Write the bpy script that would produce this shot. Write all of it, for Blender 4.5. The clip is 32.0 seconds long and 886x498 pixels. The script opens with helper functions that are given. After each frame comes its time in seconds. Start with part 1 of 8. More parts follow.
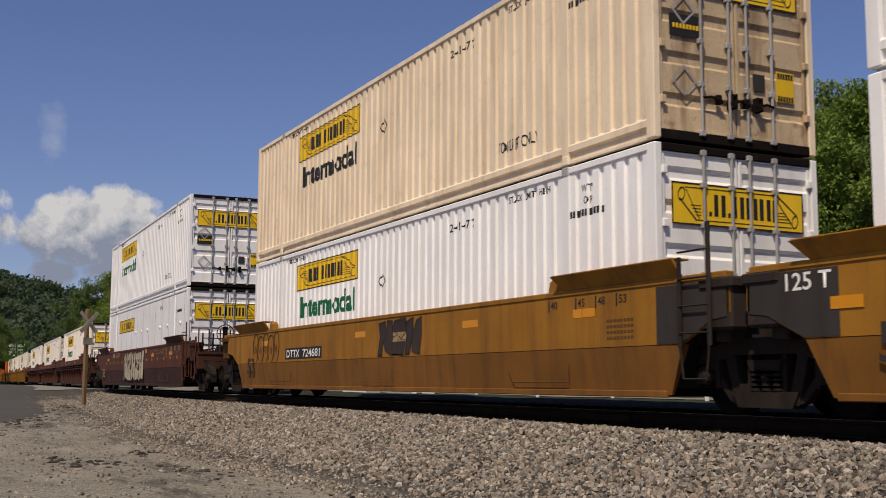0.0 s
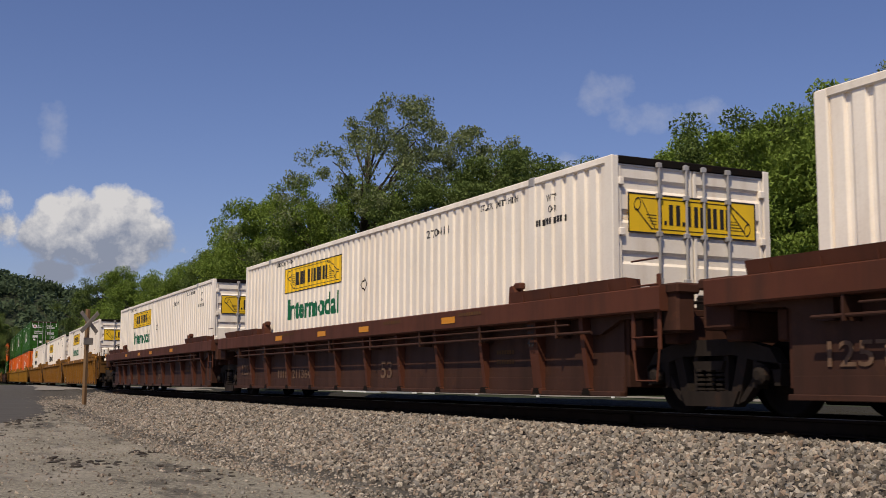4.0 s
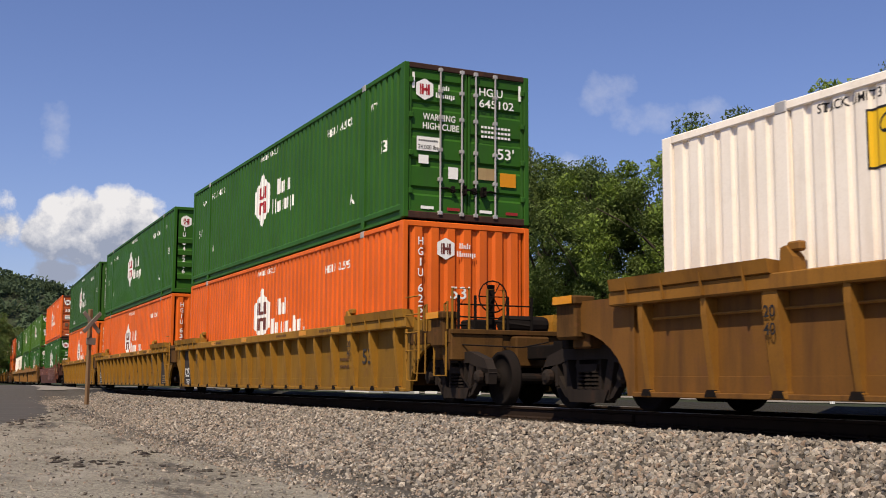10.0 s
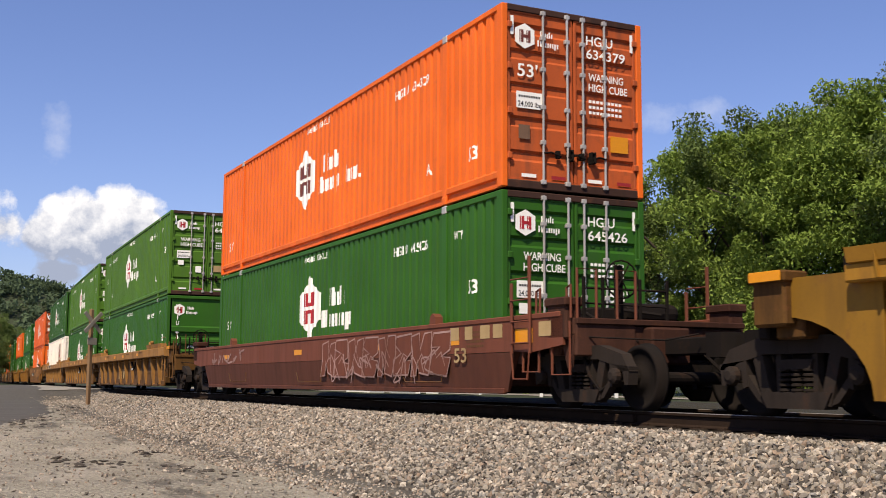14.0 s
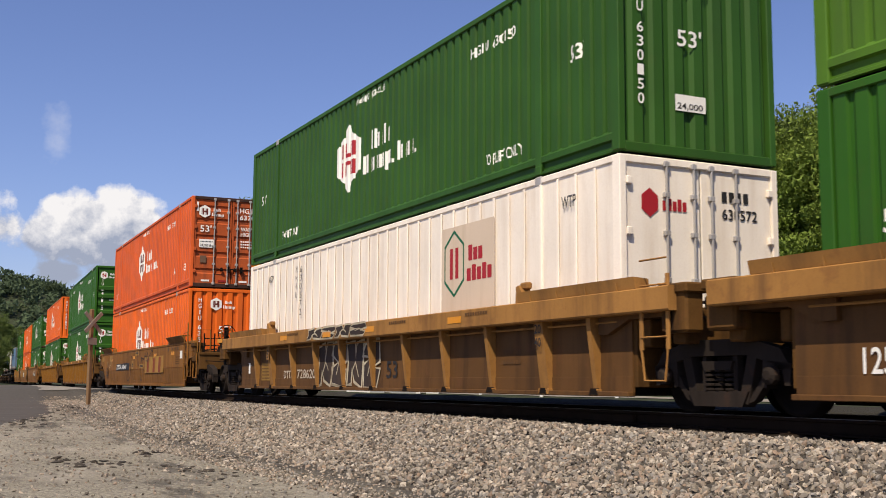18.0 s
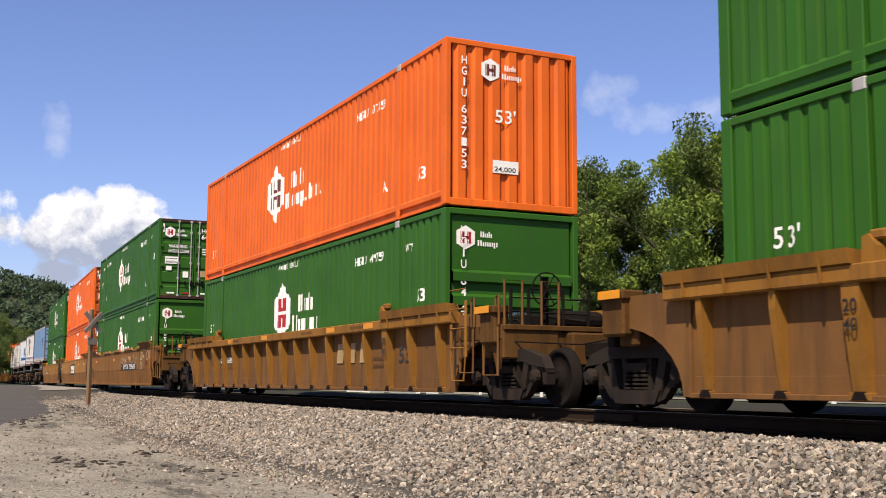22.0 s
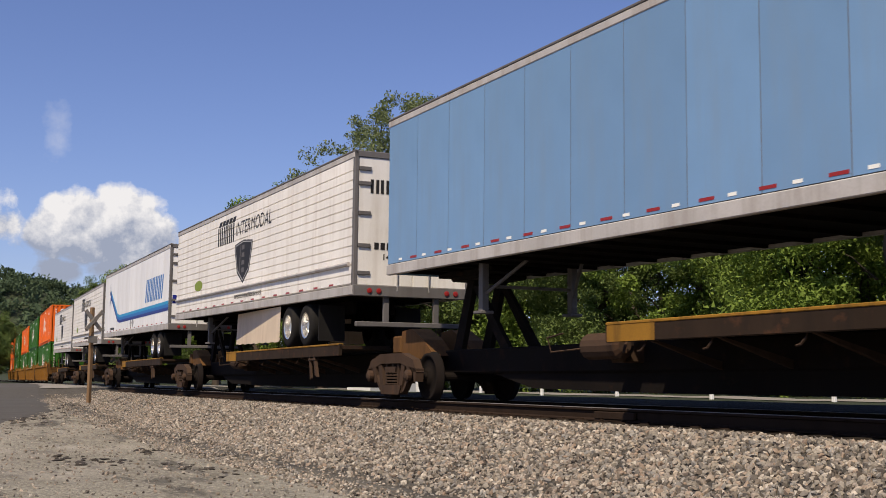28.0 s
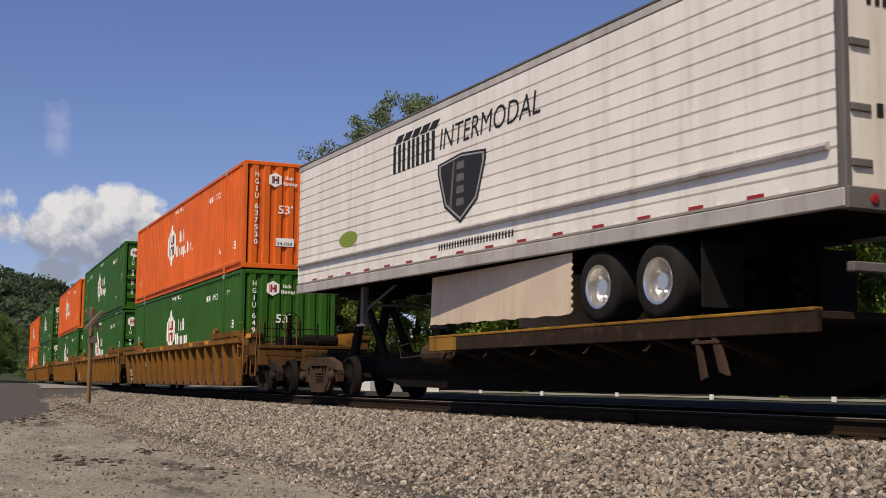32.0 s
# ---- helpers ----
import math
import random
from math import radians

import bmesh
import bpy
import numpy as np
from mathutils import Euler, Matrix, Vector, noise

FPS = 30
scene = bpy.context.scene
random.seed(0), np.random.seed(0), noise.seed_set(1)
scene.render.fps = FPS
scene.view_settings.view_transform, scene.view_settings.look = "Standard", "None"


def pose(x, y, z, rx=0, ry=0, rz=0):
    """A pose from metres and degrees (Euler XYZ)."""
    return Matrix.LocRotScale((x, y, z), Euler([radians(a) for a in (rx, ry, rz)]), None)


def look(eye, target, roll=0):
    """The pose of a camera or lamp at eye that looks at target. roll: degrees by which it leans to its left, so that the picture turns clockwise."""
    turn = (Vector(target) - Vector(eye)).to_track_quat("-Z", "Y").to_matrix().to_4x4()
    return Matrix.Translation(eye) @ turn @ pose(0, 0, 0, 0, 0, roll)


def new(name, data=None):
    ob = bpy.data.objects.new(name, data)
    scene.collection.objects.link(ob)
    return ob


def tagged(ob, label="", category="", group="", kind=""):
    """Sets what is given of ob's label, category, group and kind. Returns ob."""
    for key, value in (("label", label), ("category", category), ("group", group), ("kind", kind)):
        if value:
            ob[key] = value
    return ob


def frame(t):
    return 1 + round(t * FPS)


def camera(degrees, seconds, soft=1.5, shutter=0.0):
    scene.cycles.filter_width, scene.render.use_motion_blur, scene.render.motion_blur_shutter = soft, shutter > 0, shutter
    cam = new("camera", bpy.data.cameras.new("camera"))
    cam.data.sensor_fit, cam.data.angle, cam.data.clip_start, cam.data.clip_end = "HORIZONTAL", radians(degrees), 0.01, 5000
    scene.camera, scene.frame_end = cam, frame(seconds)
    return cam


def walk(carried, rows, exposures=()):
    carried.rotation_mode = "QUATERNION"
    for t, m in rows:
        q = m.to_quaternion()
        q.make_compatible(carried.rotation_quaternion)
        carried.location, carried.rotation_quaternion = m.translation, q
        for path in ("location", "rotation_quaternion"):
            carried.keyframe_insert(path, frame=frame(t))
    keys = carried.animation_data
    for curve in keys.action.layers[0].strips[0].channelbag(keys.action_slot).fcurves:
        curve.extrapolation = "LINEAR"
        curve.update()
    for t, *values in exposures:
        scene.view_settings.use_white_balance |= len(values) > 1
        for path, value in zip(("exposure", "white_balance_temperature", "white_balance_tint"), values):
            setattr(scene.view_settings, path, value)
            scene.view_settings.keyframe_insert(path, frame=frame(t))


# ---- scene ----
EYE = Vector((0.0, -9.448, 0.344))
YAW, PITCH, ROLL, FOCAL = 63.647, 6.835, 0.298, 1977.6


def aim(dx, dy):
    """The camera's pose; dx and dy shift the picture by a hair, as the tripod settles."""
    y = radians(YAW) + math.atan(dx / FOCAL)
    p = radians(PITCH) + math.atan(dy / FOCAL)
    way = Vector((-math.sin(y) * math.cos(p), math.cos(y) * math.cos(p), math.sin(p)))
    return look(EYE, EYE + way * 10, ROLL)


cam = camera(43.26, 32.0, 0.9, 0.05)
walk(cam, [(t, aim(dx, dy)) for t, dx, dy in (
    (0, -7, 0), (5, -6, 0), (9, -3, 0), (12, -1, 0), (17, 0, 0), (22, 0, 0), (24, 1.5, -1), (26, 1, -3), (32, 0.5, -3))],
    exposures=[(t, e, 6500, 13) for t, e in (
    (0, -0.42), (1, -0.38), (2, -0.48), (5, -0.2), (6, -0.14), (7, -0.17), (8, -0.14), (9, -0.09), (10, 0.08), (11, 0.3), (12, 0.33), (14, 0.38), (16, 0.48), (17, 0.48), (18, 0.2), (19, 0.08), (20, 0.28), (21, 0.47), (22, 0.49), (24, 0.4), (26, 0.38), (29, -0.02), (32, -0.12))])

# ---- sky, sun ----
SUN_AZ, SUN_EL = (0.66, -0.75), 54.0
world = bpy.data.worlds.new("world")
scene.world = world
world.use_nodes = True
wn, wl = world.node_tree.nodes, world.node_tree.links
sky = wn.new("ShaderNodeTexSky")
sky.sky_type, sky.sun_disc = "NISHITA", False
sky.sun_elevation = radians(SUN_EL)
sky.sun_rotation = math.atan2(SUN_AZ[0], SUN_AZ[1])
sky.air_density, sky.dust_density, sky.ozone_density = 1.0, 0.6, 1.5
wn["Background"].inputs["Strength"].default_value = 0.086


def world_math(op, a, b=0.0, clamp=False):
    m = wn.new("ShaderNodeMath")
    m.operation, m.use_clamp = op, clamp
    for sock, v in zip(m.inputs, (a, b)):
        if isinstance(v, (int, float)):
            sock.default_value = v
        else:
            wl.new(v, sock)
    return m.outputs[0]


def world_dot(v):
    m = wn.new("ShaderNodeVectorMath")
    m.operation = "DOT_PRODUCT"
    wl.new(sky_way, m.inputs[0])
    m.inputs[1].default_value = v
    return m.outputs["Value"]


# clouds stand low over the hill in the west-north-west: azimuth and height as slopes from one bearing
sky_way = wn.new("ShaderNodeTexCoord").outputs["Generated"]
ahead = world_dot((-0.8897, 0.4408, 0.119))
east, rise = world_math("DIVIDE", world_dot((0.444, 0.896, 0.0)), ahead), world_math("DIVIDE", world_dot((0.1066, -0.0528, 0.9929)), ahead)
flat_uv = wn.new("ShaderNodeCombineXYZ")
wl.new(east, flat_uv.inputs[0])
wl.new(rise, flat_uv.inputs[1])
puffs = wn.new("ShaderNodeTexNoise")
puffs.inputs["Scale"].default_value, puffs.inputs["Detail"].default_value, puffs.inputs["Roughness"].default_value = 42.0, 8.0, 0.6
wl.new(flat_uv.outputs[0], puffs.inputs["Vector"])
ragged = world_math("MULTIPLY", world_math("SUBTRACT", puffs.outputs["Fac"], 0.5), 1.9)


def cloud(heap, cx, cy, rx, ry, dense):
    """Adds a round heap of cloud, centre and half-widths in slopes."""
    dx, dy = (world_math("POWER", world_math("ABSOLUTE", world_math("DIVIDE", world_math("SUBTRACT", v, c), r)), 2.0) for v, c, r in ((east, cx, rx), (rise, cy, ry)))
    e = world_math("MULTIPLY", world_math("SUBTRACT", 1.0, world_math("ADD", dx, dy)), dense)
    return e if heap is None else world_math("MAXIMUM", heap, e)


heap = None
for c in ((-0.327, 0.022, 0.045, 0.030, 1.0), (-0.288, 0.026, 0.040, 0.031, 1.0), (-0.360, 0.010, 0.020, 0.020, 0.9), (-0.262, 0.010, 0.030, 0.022, 0.7), (-0.31, 0.0, 0.075, 0.020, 0.75), (-0.400, 0.030, 0.020, 0.022, 0.25),
          (-0.40, 0.02, 0.03, 0.016, 0.5), (-0.345, -0.022, 0.024, 0.014, 0.7), (-0.295, -0.02, 0.03, 0.012, 0.5)):
    heap = cloud(heap, *c)
thin = None
for c in ((-0.346, 0.105, 0.014, 0.036, 0.35), (0.148, 0.140, 0.026, 0.020, 0.42), (0.185, 0.118, 0.040, 0.015, 0.36), (0.245, 0.125, 0.025, 0.014, 0.35), (0.115, 0.075, 0.02, 0.012, 0.5), (0.02, 0.09, 0.03, 0.008, 0.1)):
    thin = cloud(thin, *c)
gate = world_math("GREATER_THAN", ahead, 0.2)
thick = world_math("MULTIPLY", world_math("MULTIPLY", world_math("ADD", heap, world_math("MULTIPLY", ragged, 0.8)), 2.6, True), gate)
wisp = world_math("MULTIPLY", world_math("MULTIPLY", world_math("MULTIPLY", world_math("ADD", thin, world_math("MULTIPLY", ragged, 0.7)), 1.3, True), 0.36), gate)
veil = world_math("MAXIMUM", thick, wisp)
lit = world_math("ADD", world_math("MULTIPLY", world_math("ADD", rise, 0.006), 24.0), world_math("MULTIPLY", ragged, 1.7), True)
cloud_tone = wn.new("ShaderNodeMix")
cloud_tone.data_type = "RGBA"
wl.new(lit, cloud_tone.inputs[0])
cloud_tone.inputs[6].default_value, cloud_tone.inputs[7].default_value = (3.6, 4.1, 5.2, 1), (9.3, 9.2, 9.0, 1)
over = wn.new("ShaderNodeMix")
over.data_type = "RGBA"
wl.new(veil, over.inputs[0])
tint = wn.new("ShaderNodeMix")
tint.data_type, tint.blend_type = "RGBA", "MULTIPLY"
tint.inputs[0].default_value = 1.0
tint.inputs[7].default_value = (0.93, 0.945, 1.25, 1)
wl.new(sky.outputs[0], tint.inputs[6])
wl.new(tint.outputs[2], over.inputs[6])
wl.new(cloud_tone.outputs[2], over.inputs[7])
wl.new(over.outputs[2], wn["Background"].inputs["Color"])
sun = new("sun", bpy.data.lights.new("sun", "SUN"))
sun.data.energy, sun.data.angle, sun.data.color = 5.0, radians(0.5), (1.0, 0.885, 0.68)
az = Vector((*SUN_AZ, 0)).normalized() * math.cos(radians(SUN_EL))
sun.matrix_basis = look((0, 0, 60), Vector((0, 0, 60)) - Vector((az.x, az.y, math.sin(radians(SUN_EL)))))

# ---- the track's line ----
X0, BEND, ARC = -18.538, 0.0014, 45.0


def rail_line(s):
    """Place and heading at s metres along the track: straight, a gentle bend, straight again."""
    if s >= 0:
        return Vector((X0 + s, 0, 0)), 0.0
    d = min(-s, ARC)
    a = BEND * d
    p = Vector((X0 - math.sin(a) / BEND, (1 - math.cos(a)) / BEND, 0))
    if -s > ARC:
        p += Vector((-math.cos(a), math.sin(a), 0)) * (-s - ARC)
    return p, -a


def gone(t):
    """How far the train has rolled after t seconds; it checks a little just after the start."""
    u = min(max((t - 1.0) / 0.45, 0.0), 1.0)
    return 16.62 * t - 0.0107 * t * t + 0.6 * (1 - u * u * (3 - 2 * u))


def on_track(s, z=0.0, back=0.0):
    """Pose of a body whose two ends, back metres apart, lie on the line; its origin is the front end."""
    a, _ = rail_line(s)
    b, _ = rail_line(s - back) if back else rail_line(s - 1)
    d = a - b
    return Matrix.Translation((a.x, a.y, z)) @ pose(0, 0, 0, 0, 0, math.degrees(math.atan2(d.y, d.x)))


RIDES = []


def ride(ob, s0, z=0.0, back=16.0):
    """ob rolls with the train; its front end is at s0 on the line when the clip begins."""
    RIDES.append((ob, s0, z, back))
    return ob

# ---- materials ----
def nodes_of(m):
    m.use_nodes = True
    nt = m.node_tree
    return nt.nodes, nt.links, nt.nodes["Principled BSDF"]


def noise_tex(n, l, vec, scale, detail=4.0, rough=0.55, stretch=(1, 1, 1)):
    mp = n.new("ShaderNodeMapping")
    mp.inputs["Scale"].default_value = stretch
    l.new(vec, mp.inputs["Vector"])
    t = n.new("ShaderNodeTexNoise")
    t.inputs["Scale"].default_value, t.inputs["Detail"].default_value, t.inputs["Roughness"].default_value = scale, detail, rough
    l.new(mp.outputs[0], t.inputs["Vector"])
    return t.outputs["Fac"]


def ramp(n, l, fac, lo, hi):
    r = n.new("ShaderNodeMapRange")
    r.inputs["From Min"].default_value, r.inputs["From Max"].default_value = lo, hi
    l.new(fac, r.inputs["Value"])
    return r.outputs["Result"]


def blend(n, l, fac, a, b, kind="MIX"):
    m = n.new("ShaderNodeMix")
    m.data_type, m.blend_type = "RGBA", kind
    for sock, v in ((m.inputs[0], fac), (m.inputs[6], a), (m.inputs[7], b)):
        if isinstance(v, (int, float)):
            sock.default_value = v
        elif isinstance(v, tuple):
            sock.default_value = (*v, 1)
        else:
            l.new(v, sock)
    return m.outputs[2]


def times(n, l, a, b):
    m = n.new("ShaderNodeMath")
    m.operation = "MULTIPLY"
    for sock, v in ((m.inputs[0], a), (m.inputs[1], b)):
        if isinstance(v, (int, float)):
            sock.default_value = v
        else:
            l.new(v, sock)
    return m.outputs[0]


def bump(n, l, b, height, strength, dist=0.01):
    k = n.new("ShaderNodeBump")
    k.inputs["Strength"].default_value, k.inputs["Distance"].default_value = strength, dist
    l.new(height, k.inputs["Height"])
    l.new(k.outputs[0], b.inputs["Normal"])


def paint(name, base, rough=0.5, dirt=(0.10, 0.065, 0.04), amount=0.5, rust=0.0, metal=0.0, vary=0.12, spec=0.22):
    """Weathered paint on metal: faded blotches, run-down streaks of grime, rust spots and fine grain."""
    m = bpy.data.materials.new(name)
    n, l, b = nodes_of(m)
    co = n.new("ShaderNodeTexCoord").outputs["Object"]
    info = n.new("ShaderNodeObjectInfo")
    big = noise_tex(n, l, co, 0.7, 5)
    fine = noise_tex(n, l, co, 38, 3)
    streak = noise_tex(n, l, co, 2.6, 5, 0.6, (1.6, 1.6, 0.16))
    fade = blend(n, l, ramp(n, l, big, 0.35, 0.7), tuple(c * (1 - vary) for c in base), tuple(min(c * (1 + vary) + 0.01 * vary, 1) for c in base))
    shade = n.new("ShaderNodeMapRange")
    shade.inputs["To Min"].default_value, shade.inputs["To Max"].default_value = 0.93, 1.05
    l.new(info.outputs["Random"], shade.inputs["Value"])
    tone = n.new("ShaderNodeVectorMath")
    tone.operation = "SCALE"
    l.new(fade, tone.inputs[0])
    l.new(shade.outputs[0], tone.inputs["Scale"])
    col = blend(n, l, times(n, l, ramp(n, l, streak, 0.48, 0.78), amount), tone.outputs[0], dirt)
    col = blend(n, l, times(n, l, ramp(n, l, fine, 0.45, 0.75), 0.18 * amount + 0.04), col, dirt)
    if rust:
        spots = noise_tex(n, l, co, 3.3, 6, 0.7)
        col = blend(n, l, times(n, l, ramp(n, l, spots, 0.56, 0.68), rust), col, (0.13, 0.05, 0.02))
    l.new(col, b.inputs["Base Color"])
    b.inputs["Metallic"].default_value, b.inputs["Specular IOR Level"].default_value = metal, spec
    rr = n.new("ShaderNodeMapRange")
    rr.inputs["To Min"].default_value, rr.inputs["To Max"].default_value = rough - 0.08, min(rough + 0.22, 1)
    l.new(streak, rr.inputs["Value"])
    l.new(rr.outputs[0], b.inputs["Roughness"])
    bump(n, l, b, fine, 0.12, 0.004)
    return m


def plain(name, base, rough=0.6, metal=0.0, grain=0.12, scale=25):
    m = bpy.data.materials.new(name)
    n, l, b = nodes_of(m)
    co = n.new("ShaderNodeTexCoord").outputs["Object"]
    t = noise_tex(n, l, co, scale, 4)
    l.new(blend(n, l, t, tuple(c * (1 - grain) for c in base), tuple(min(c * (1 + grain), 1) for c in base)), b.inputs["Base Color"])
    b.inputs["Roughness"].default_value, b.inputs["Metallic"].default_value, b.inputs["Specular IOR Level"].default_value = rough, metal, 0.3
    bump(n, l, b, t, 0.1, 0.003)
    return m


GREEN = paint("green paint", (0.024, 0.100, 0.006), 0.5, (0.03, 0.06, 0.02), 0.35, 0.05)
GREEN2 = paint("faded green paint", (0.062, 0.150, 0.010), 0.55, (0.05, 0.08, 0.03), 0.35, 0.05)
GREEN3 = paint("dark green paint", (0.027, 0.090, 0.009), 0.5, (0.03, 0.05, 0.02), 0.3, 0.05)
ORANGE = paint("orange paint", (0.72, 0.128, 0.009), 0.5, (0.25, 0.07, 0.03), 0.4, 0.08)
ORANGE2 = paint("dull orange paint", (0.62, 0.105, 0.018), 0.55, (0.2, 0.06, 0.03), 0.45, 0.15)
DOOR_ORANGE = paint("grimy orange door paint", (0.44, 0.085, 0.018), 0.6, (0.12, 0.045, 0.025), 0.75, 0.35)
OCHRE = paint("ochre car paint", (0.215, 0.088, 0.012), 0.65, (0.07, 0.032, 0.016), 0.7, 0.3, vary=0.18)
BRIGHT_RED = plain("bright red tape", (0.60, 0.018, 0.012), 0.5)
BLUE_GREEN = paint("bluish green repair paint", (0.022, 0.088, 0.032), 0.5, (0.03, 0.05, 0.03), 0.3)
WHITE = paint("white container paint", (0.86, 0.84, 0.82), 0.45, (0.42, 0.33, 0.24), 0.25, 0.04, vary=0.05)
WARM = paint("warm white container paint", (0.88, 0.80, 0.69), 0.5, (0.45, 0.32, 0.2), 0.35, 0.05, vary=0.06)
CREAM = paint("cream container paint", (0.84, 0.69, 0.50), 0.55, (0.38, 0.24, 0.13), 0.45, 0.12, vary=0.08)
RUSTY = paint("rust-stained cream paint", (0.58, 0.44, 0.28), 0.6, (0.16, 0.09, 0.04), 0.95, 0.55, vary=0.2)
GOLD = paint("gold car paint", (0.150, 0.064, 0.010), 0.65, (0.055, 0.026, 0.012), 0.8, 0.4, vary=0.18)
CHORD = paint("dull gold chord paint", (0.235, 0.103, 0.013), 0.65, (0.07, 0.032, 0.014), 0.75, 0.3, vary=0.16)
GOLD3 = paint("yellow gold car paint", (0.225, 0.112, 0.010), 0.65, (0.085, 0.042, 0.014), 0.6, 0.45, vary=0.18)
CHORD3 = paint("yellow gold chord paint", (0.29, 0.140, 0.013), 0.65, (0.10, 0.048, 0.016), 0.6, 0.3, vary=0.16)
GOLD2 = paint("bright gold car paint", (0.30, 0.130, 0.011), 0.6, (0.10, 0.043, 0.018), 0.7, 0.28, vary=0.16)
BROWN = paint("brown gold car paint", (0.110, 0.050, 0.013), 0.7, (0.035, 0.019, 0.01), 0.75, 0.4, vary=0.2)
RUSTGOLD = paint("rusty brown gold car paint", (0.150, 0.068, 0.018), 0.7, (0.05, 0.026, 0.013), 0.75, 0.4, vary=0.2)
TAN = paint("tan chord paint", (0.30, 0.145, 0.036), 0.65, (0.10, 0.05, 0.022), 0.7, 0.35, vary=0.18)
MAROON = paint("maroon car paint", (0.088, 0.027, 0.013), 0.6, (0.04, 0.02, 0.014), 0.6, 0.15)
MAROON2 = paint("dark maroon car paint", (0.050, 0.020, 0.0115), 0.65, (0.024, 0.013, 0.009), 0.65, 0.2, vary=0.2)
OXIDE = paint("red oxide car paint", (0.14, 0.042, 0.021), 0.6, (0.07, 0.03, 0.02), 0.6, 0.2)
GREY = paint("grey end paint", (0.038, 0.033, 0.030), 0.7, (0.022, 0.016, 0.012), 0.5, 0.1)
# base lowered to near black: shade below the cars is in the colour
STEEL = paint("dirty steel darkened for shade", (0.009, 0.007, 0.006), 0.9, (0.018, 0.012, 0.009), 0.5, 0.1, spec=0.08)
CAST = paint("dusty cast steel", (0.056, 0.034, 0.022), 0.85, (0.02, 0.014, 0.011), 0.65, 0.2, spec=0.12)
# shaded copy of the cast steel above, for trucks under well cars
FRAME = paint("oily shade-darkened truck frame steel", (0.024, 0.018, 0.0145), 0.9, (0.009, 0.007, 0.006), 0.75, 0.15, spec=0.1)
# end steels sit darker than the sides: grime, plus shade in the colour
END_GOLD = paint("grimy shaded gold end steel", (0.092, 0.043, 0.010), 0.75, (0.014, 0.009, 0.007), 0.95, 0.5, vary=0.3, spec=0.12)
END_MAROON = paint("grimy shaded maroon end steel", (0.052, 0.021, 0.013), 0.8, (0.014, 0.009, 0.007), 0.9, 0.3, vary=0.25, spec=0.12)
END_GREY = paint("grimy shaded grey end steel", (0.030, 0.023, 0.020), 0.8, (0.013, 0.009, 0.007), 0.8, 0.3, vary=0.25, spec=0.12)
# near-black steel with shade painted in, for the rear end sills
SHADE_STEEL = paint("shade-black oily steel", (0.012, 0.0095, 0.008), 0.9, (0.022, 0.016, 0.012), 0.5, 0.1, spec=0.08)
ZINC = paint("galvanised steel", (0.42, 0.40, 0.38), 0.45, (0.2, 0.15, 0.1), 0.4, 0.1, 0.3)
BLACK = plain("black lettering", (0.018, 0.016, 0.015), 0.6)
YELLOW = paint("yellow sign paint", (0.80, 0.50, 0.015), 0.5, (0.4, 0.25, 0.06), 0.3, vary=0.06)
LOGO_GREEN = plain("green lettering", (0.006, 0.11, 0.045), 0.55)
LOGO_BROWN = plain("dark brown logo paint", (0.13, 0.03, 0.02), 0.55)
LOGO_WHITE = plain("white lettering", (0.80, 0.78, 0.72), 0.55)
LOGO_RED = plain("red logo paint", (0.34, 0.014, 0.02), 0.55)
PALE = paint("worn cream lettering", (0.40, 0.28, 0.13), 0.7, (0.2, 0.1, 0.05), 0.7, vary=0.25)
DULL = paint("nearly faded lettering", (0.17, 0.10, 0.062), 0.8, (0.06, 0.03, 0.02), 0.7, vary=0.3)
WORN_WHITE = paint("worn white lettering", (0.52, 0.44, 0.34), 0.7, (0.2, 0.11, 0.05), 0.6, vary=0.2)
FAINT = paint("faint stencilled lettering", (0.10, 0.05, 0.02), 0.8, (0.18, 0.08, 0.02), 0.7, vary=0.3)
RUSTDECK = paint("dark rusty deck steel", (0.024, 0.013, 0.006), 0.85, (0.012, 0.008, 0.006), 0.8, 0.4, vary=0.25)
DECK_EDGE = paint("worn yellow deck edge", (0.26, 0.125, 0.012), 0.7, (0.03, 0.018, 0.01), 0.9, 0.5, vary=0.3)
AMBER = plain("amber reflective tape", (0.62, 0.24, 0.005), 0.4)
DULLRED = plain("red reflective tape", (0.28, 0.02, 0.018), 0.4)
RUBBER = paint("tyre rubber", (0.013, 0.012, 0.0115), 0.9, (0.035, 0.03, 0.025), 0.45, spec=0.12)
ALLOY = plain("polished alloy rim", (0.72, 0.70, 0.66), 0.26, 0.9, 0.05)
# wheel colour lowered to near black for the shade they stand in
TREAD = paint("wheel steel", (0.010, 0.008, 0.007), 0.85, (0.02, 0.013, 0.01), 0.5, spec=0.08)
BLUE = paint("blue trailer paint", (0.16, 0.28, 0.45), 0.4, (0.2, 0.25, 0.3), 0.3, vary=0.05)
NAVY = plain("navy stripe", (0.012, 0.02, 0.20), 0.4)
SKYBLUE = plain("blue stripe", (0.01, 0.14, 0.42), 0.4)
TEAL = plain("light blue stripe", (0.02, 0.28, 0.52), 0.4)
TRAILER = paint("white trailer skin", (0.77, 0.73, 0.67), 0.45, (0.38, 0.30, 0.22), 0.38, 0.03, vary=0.07)
TRAILER_COOL = paint("clean white trailer panel", (0.80, 0.785, 0.765), 0.42, (0.5, 0.45, 0.38), 0.2, vary=0.04)
RAILGREY = paint("grey trailer rail", (0.13, 0.12, 0.115), 0.5, (0.07, 0.055, 0.045), 0.5)
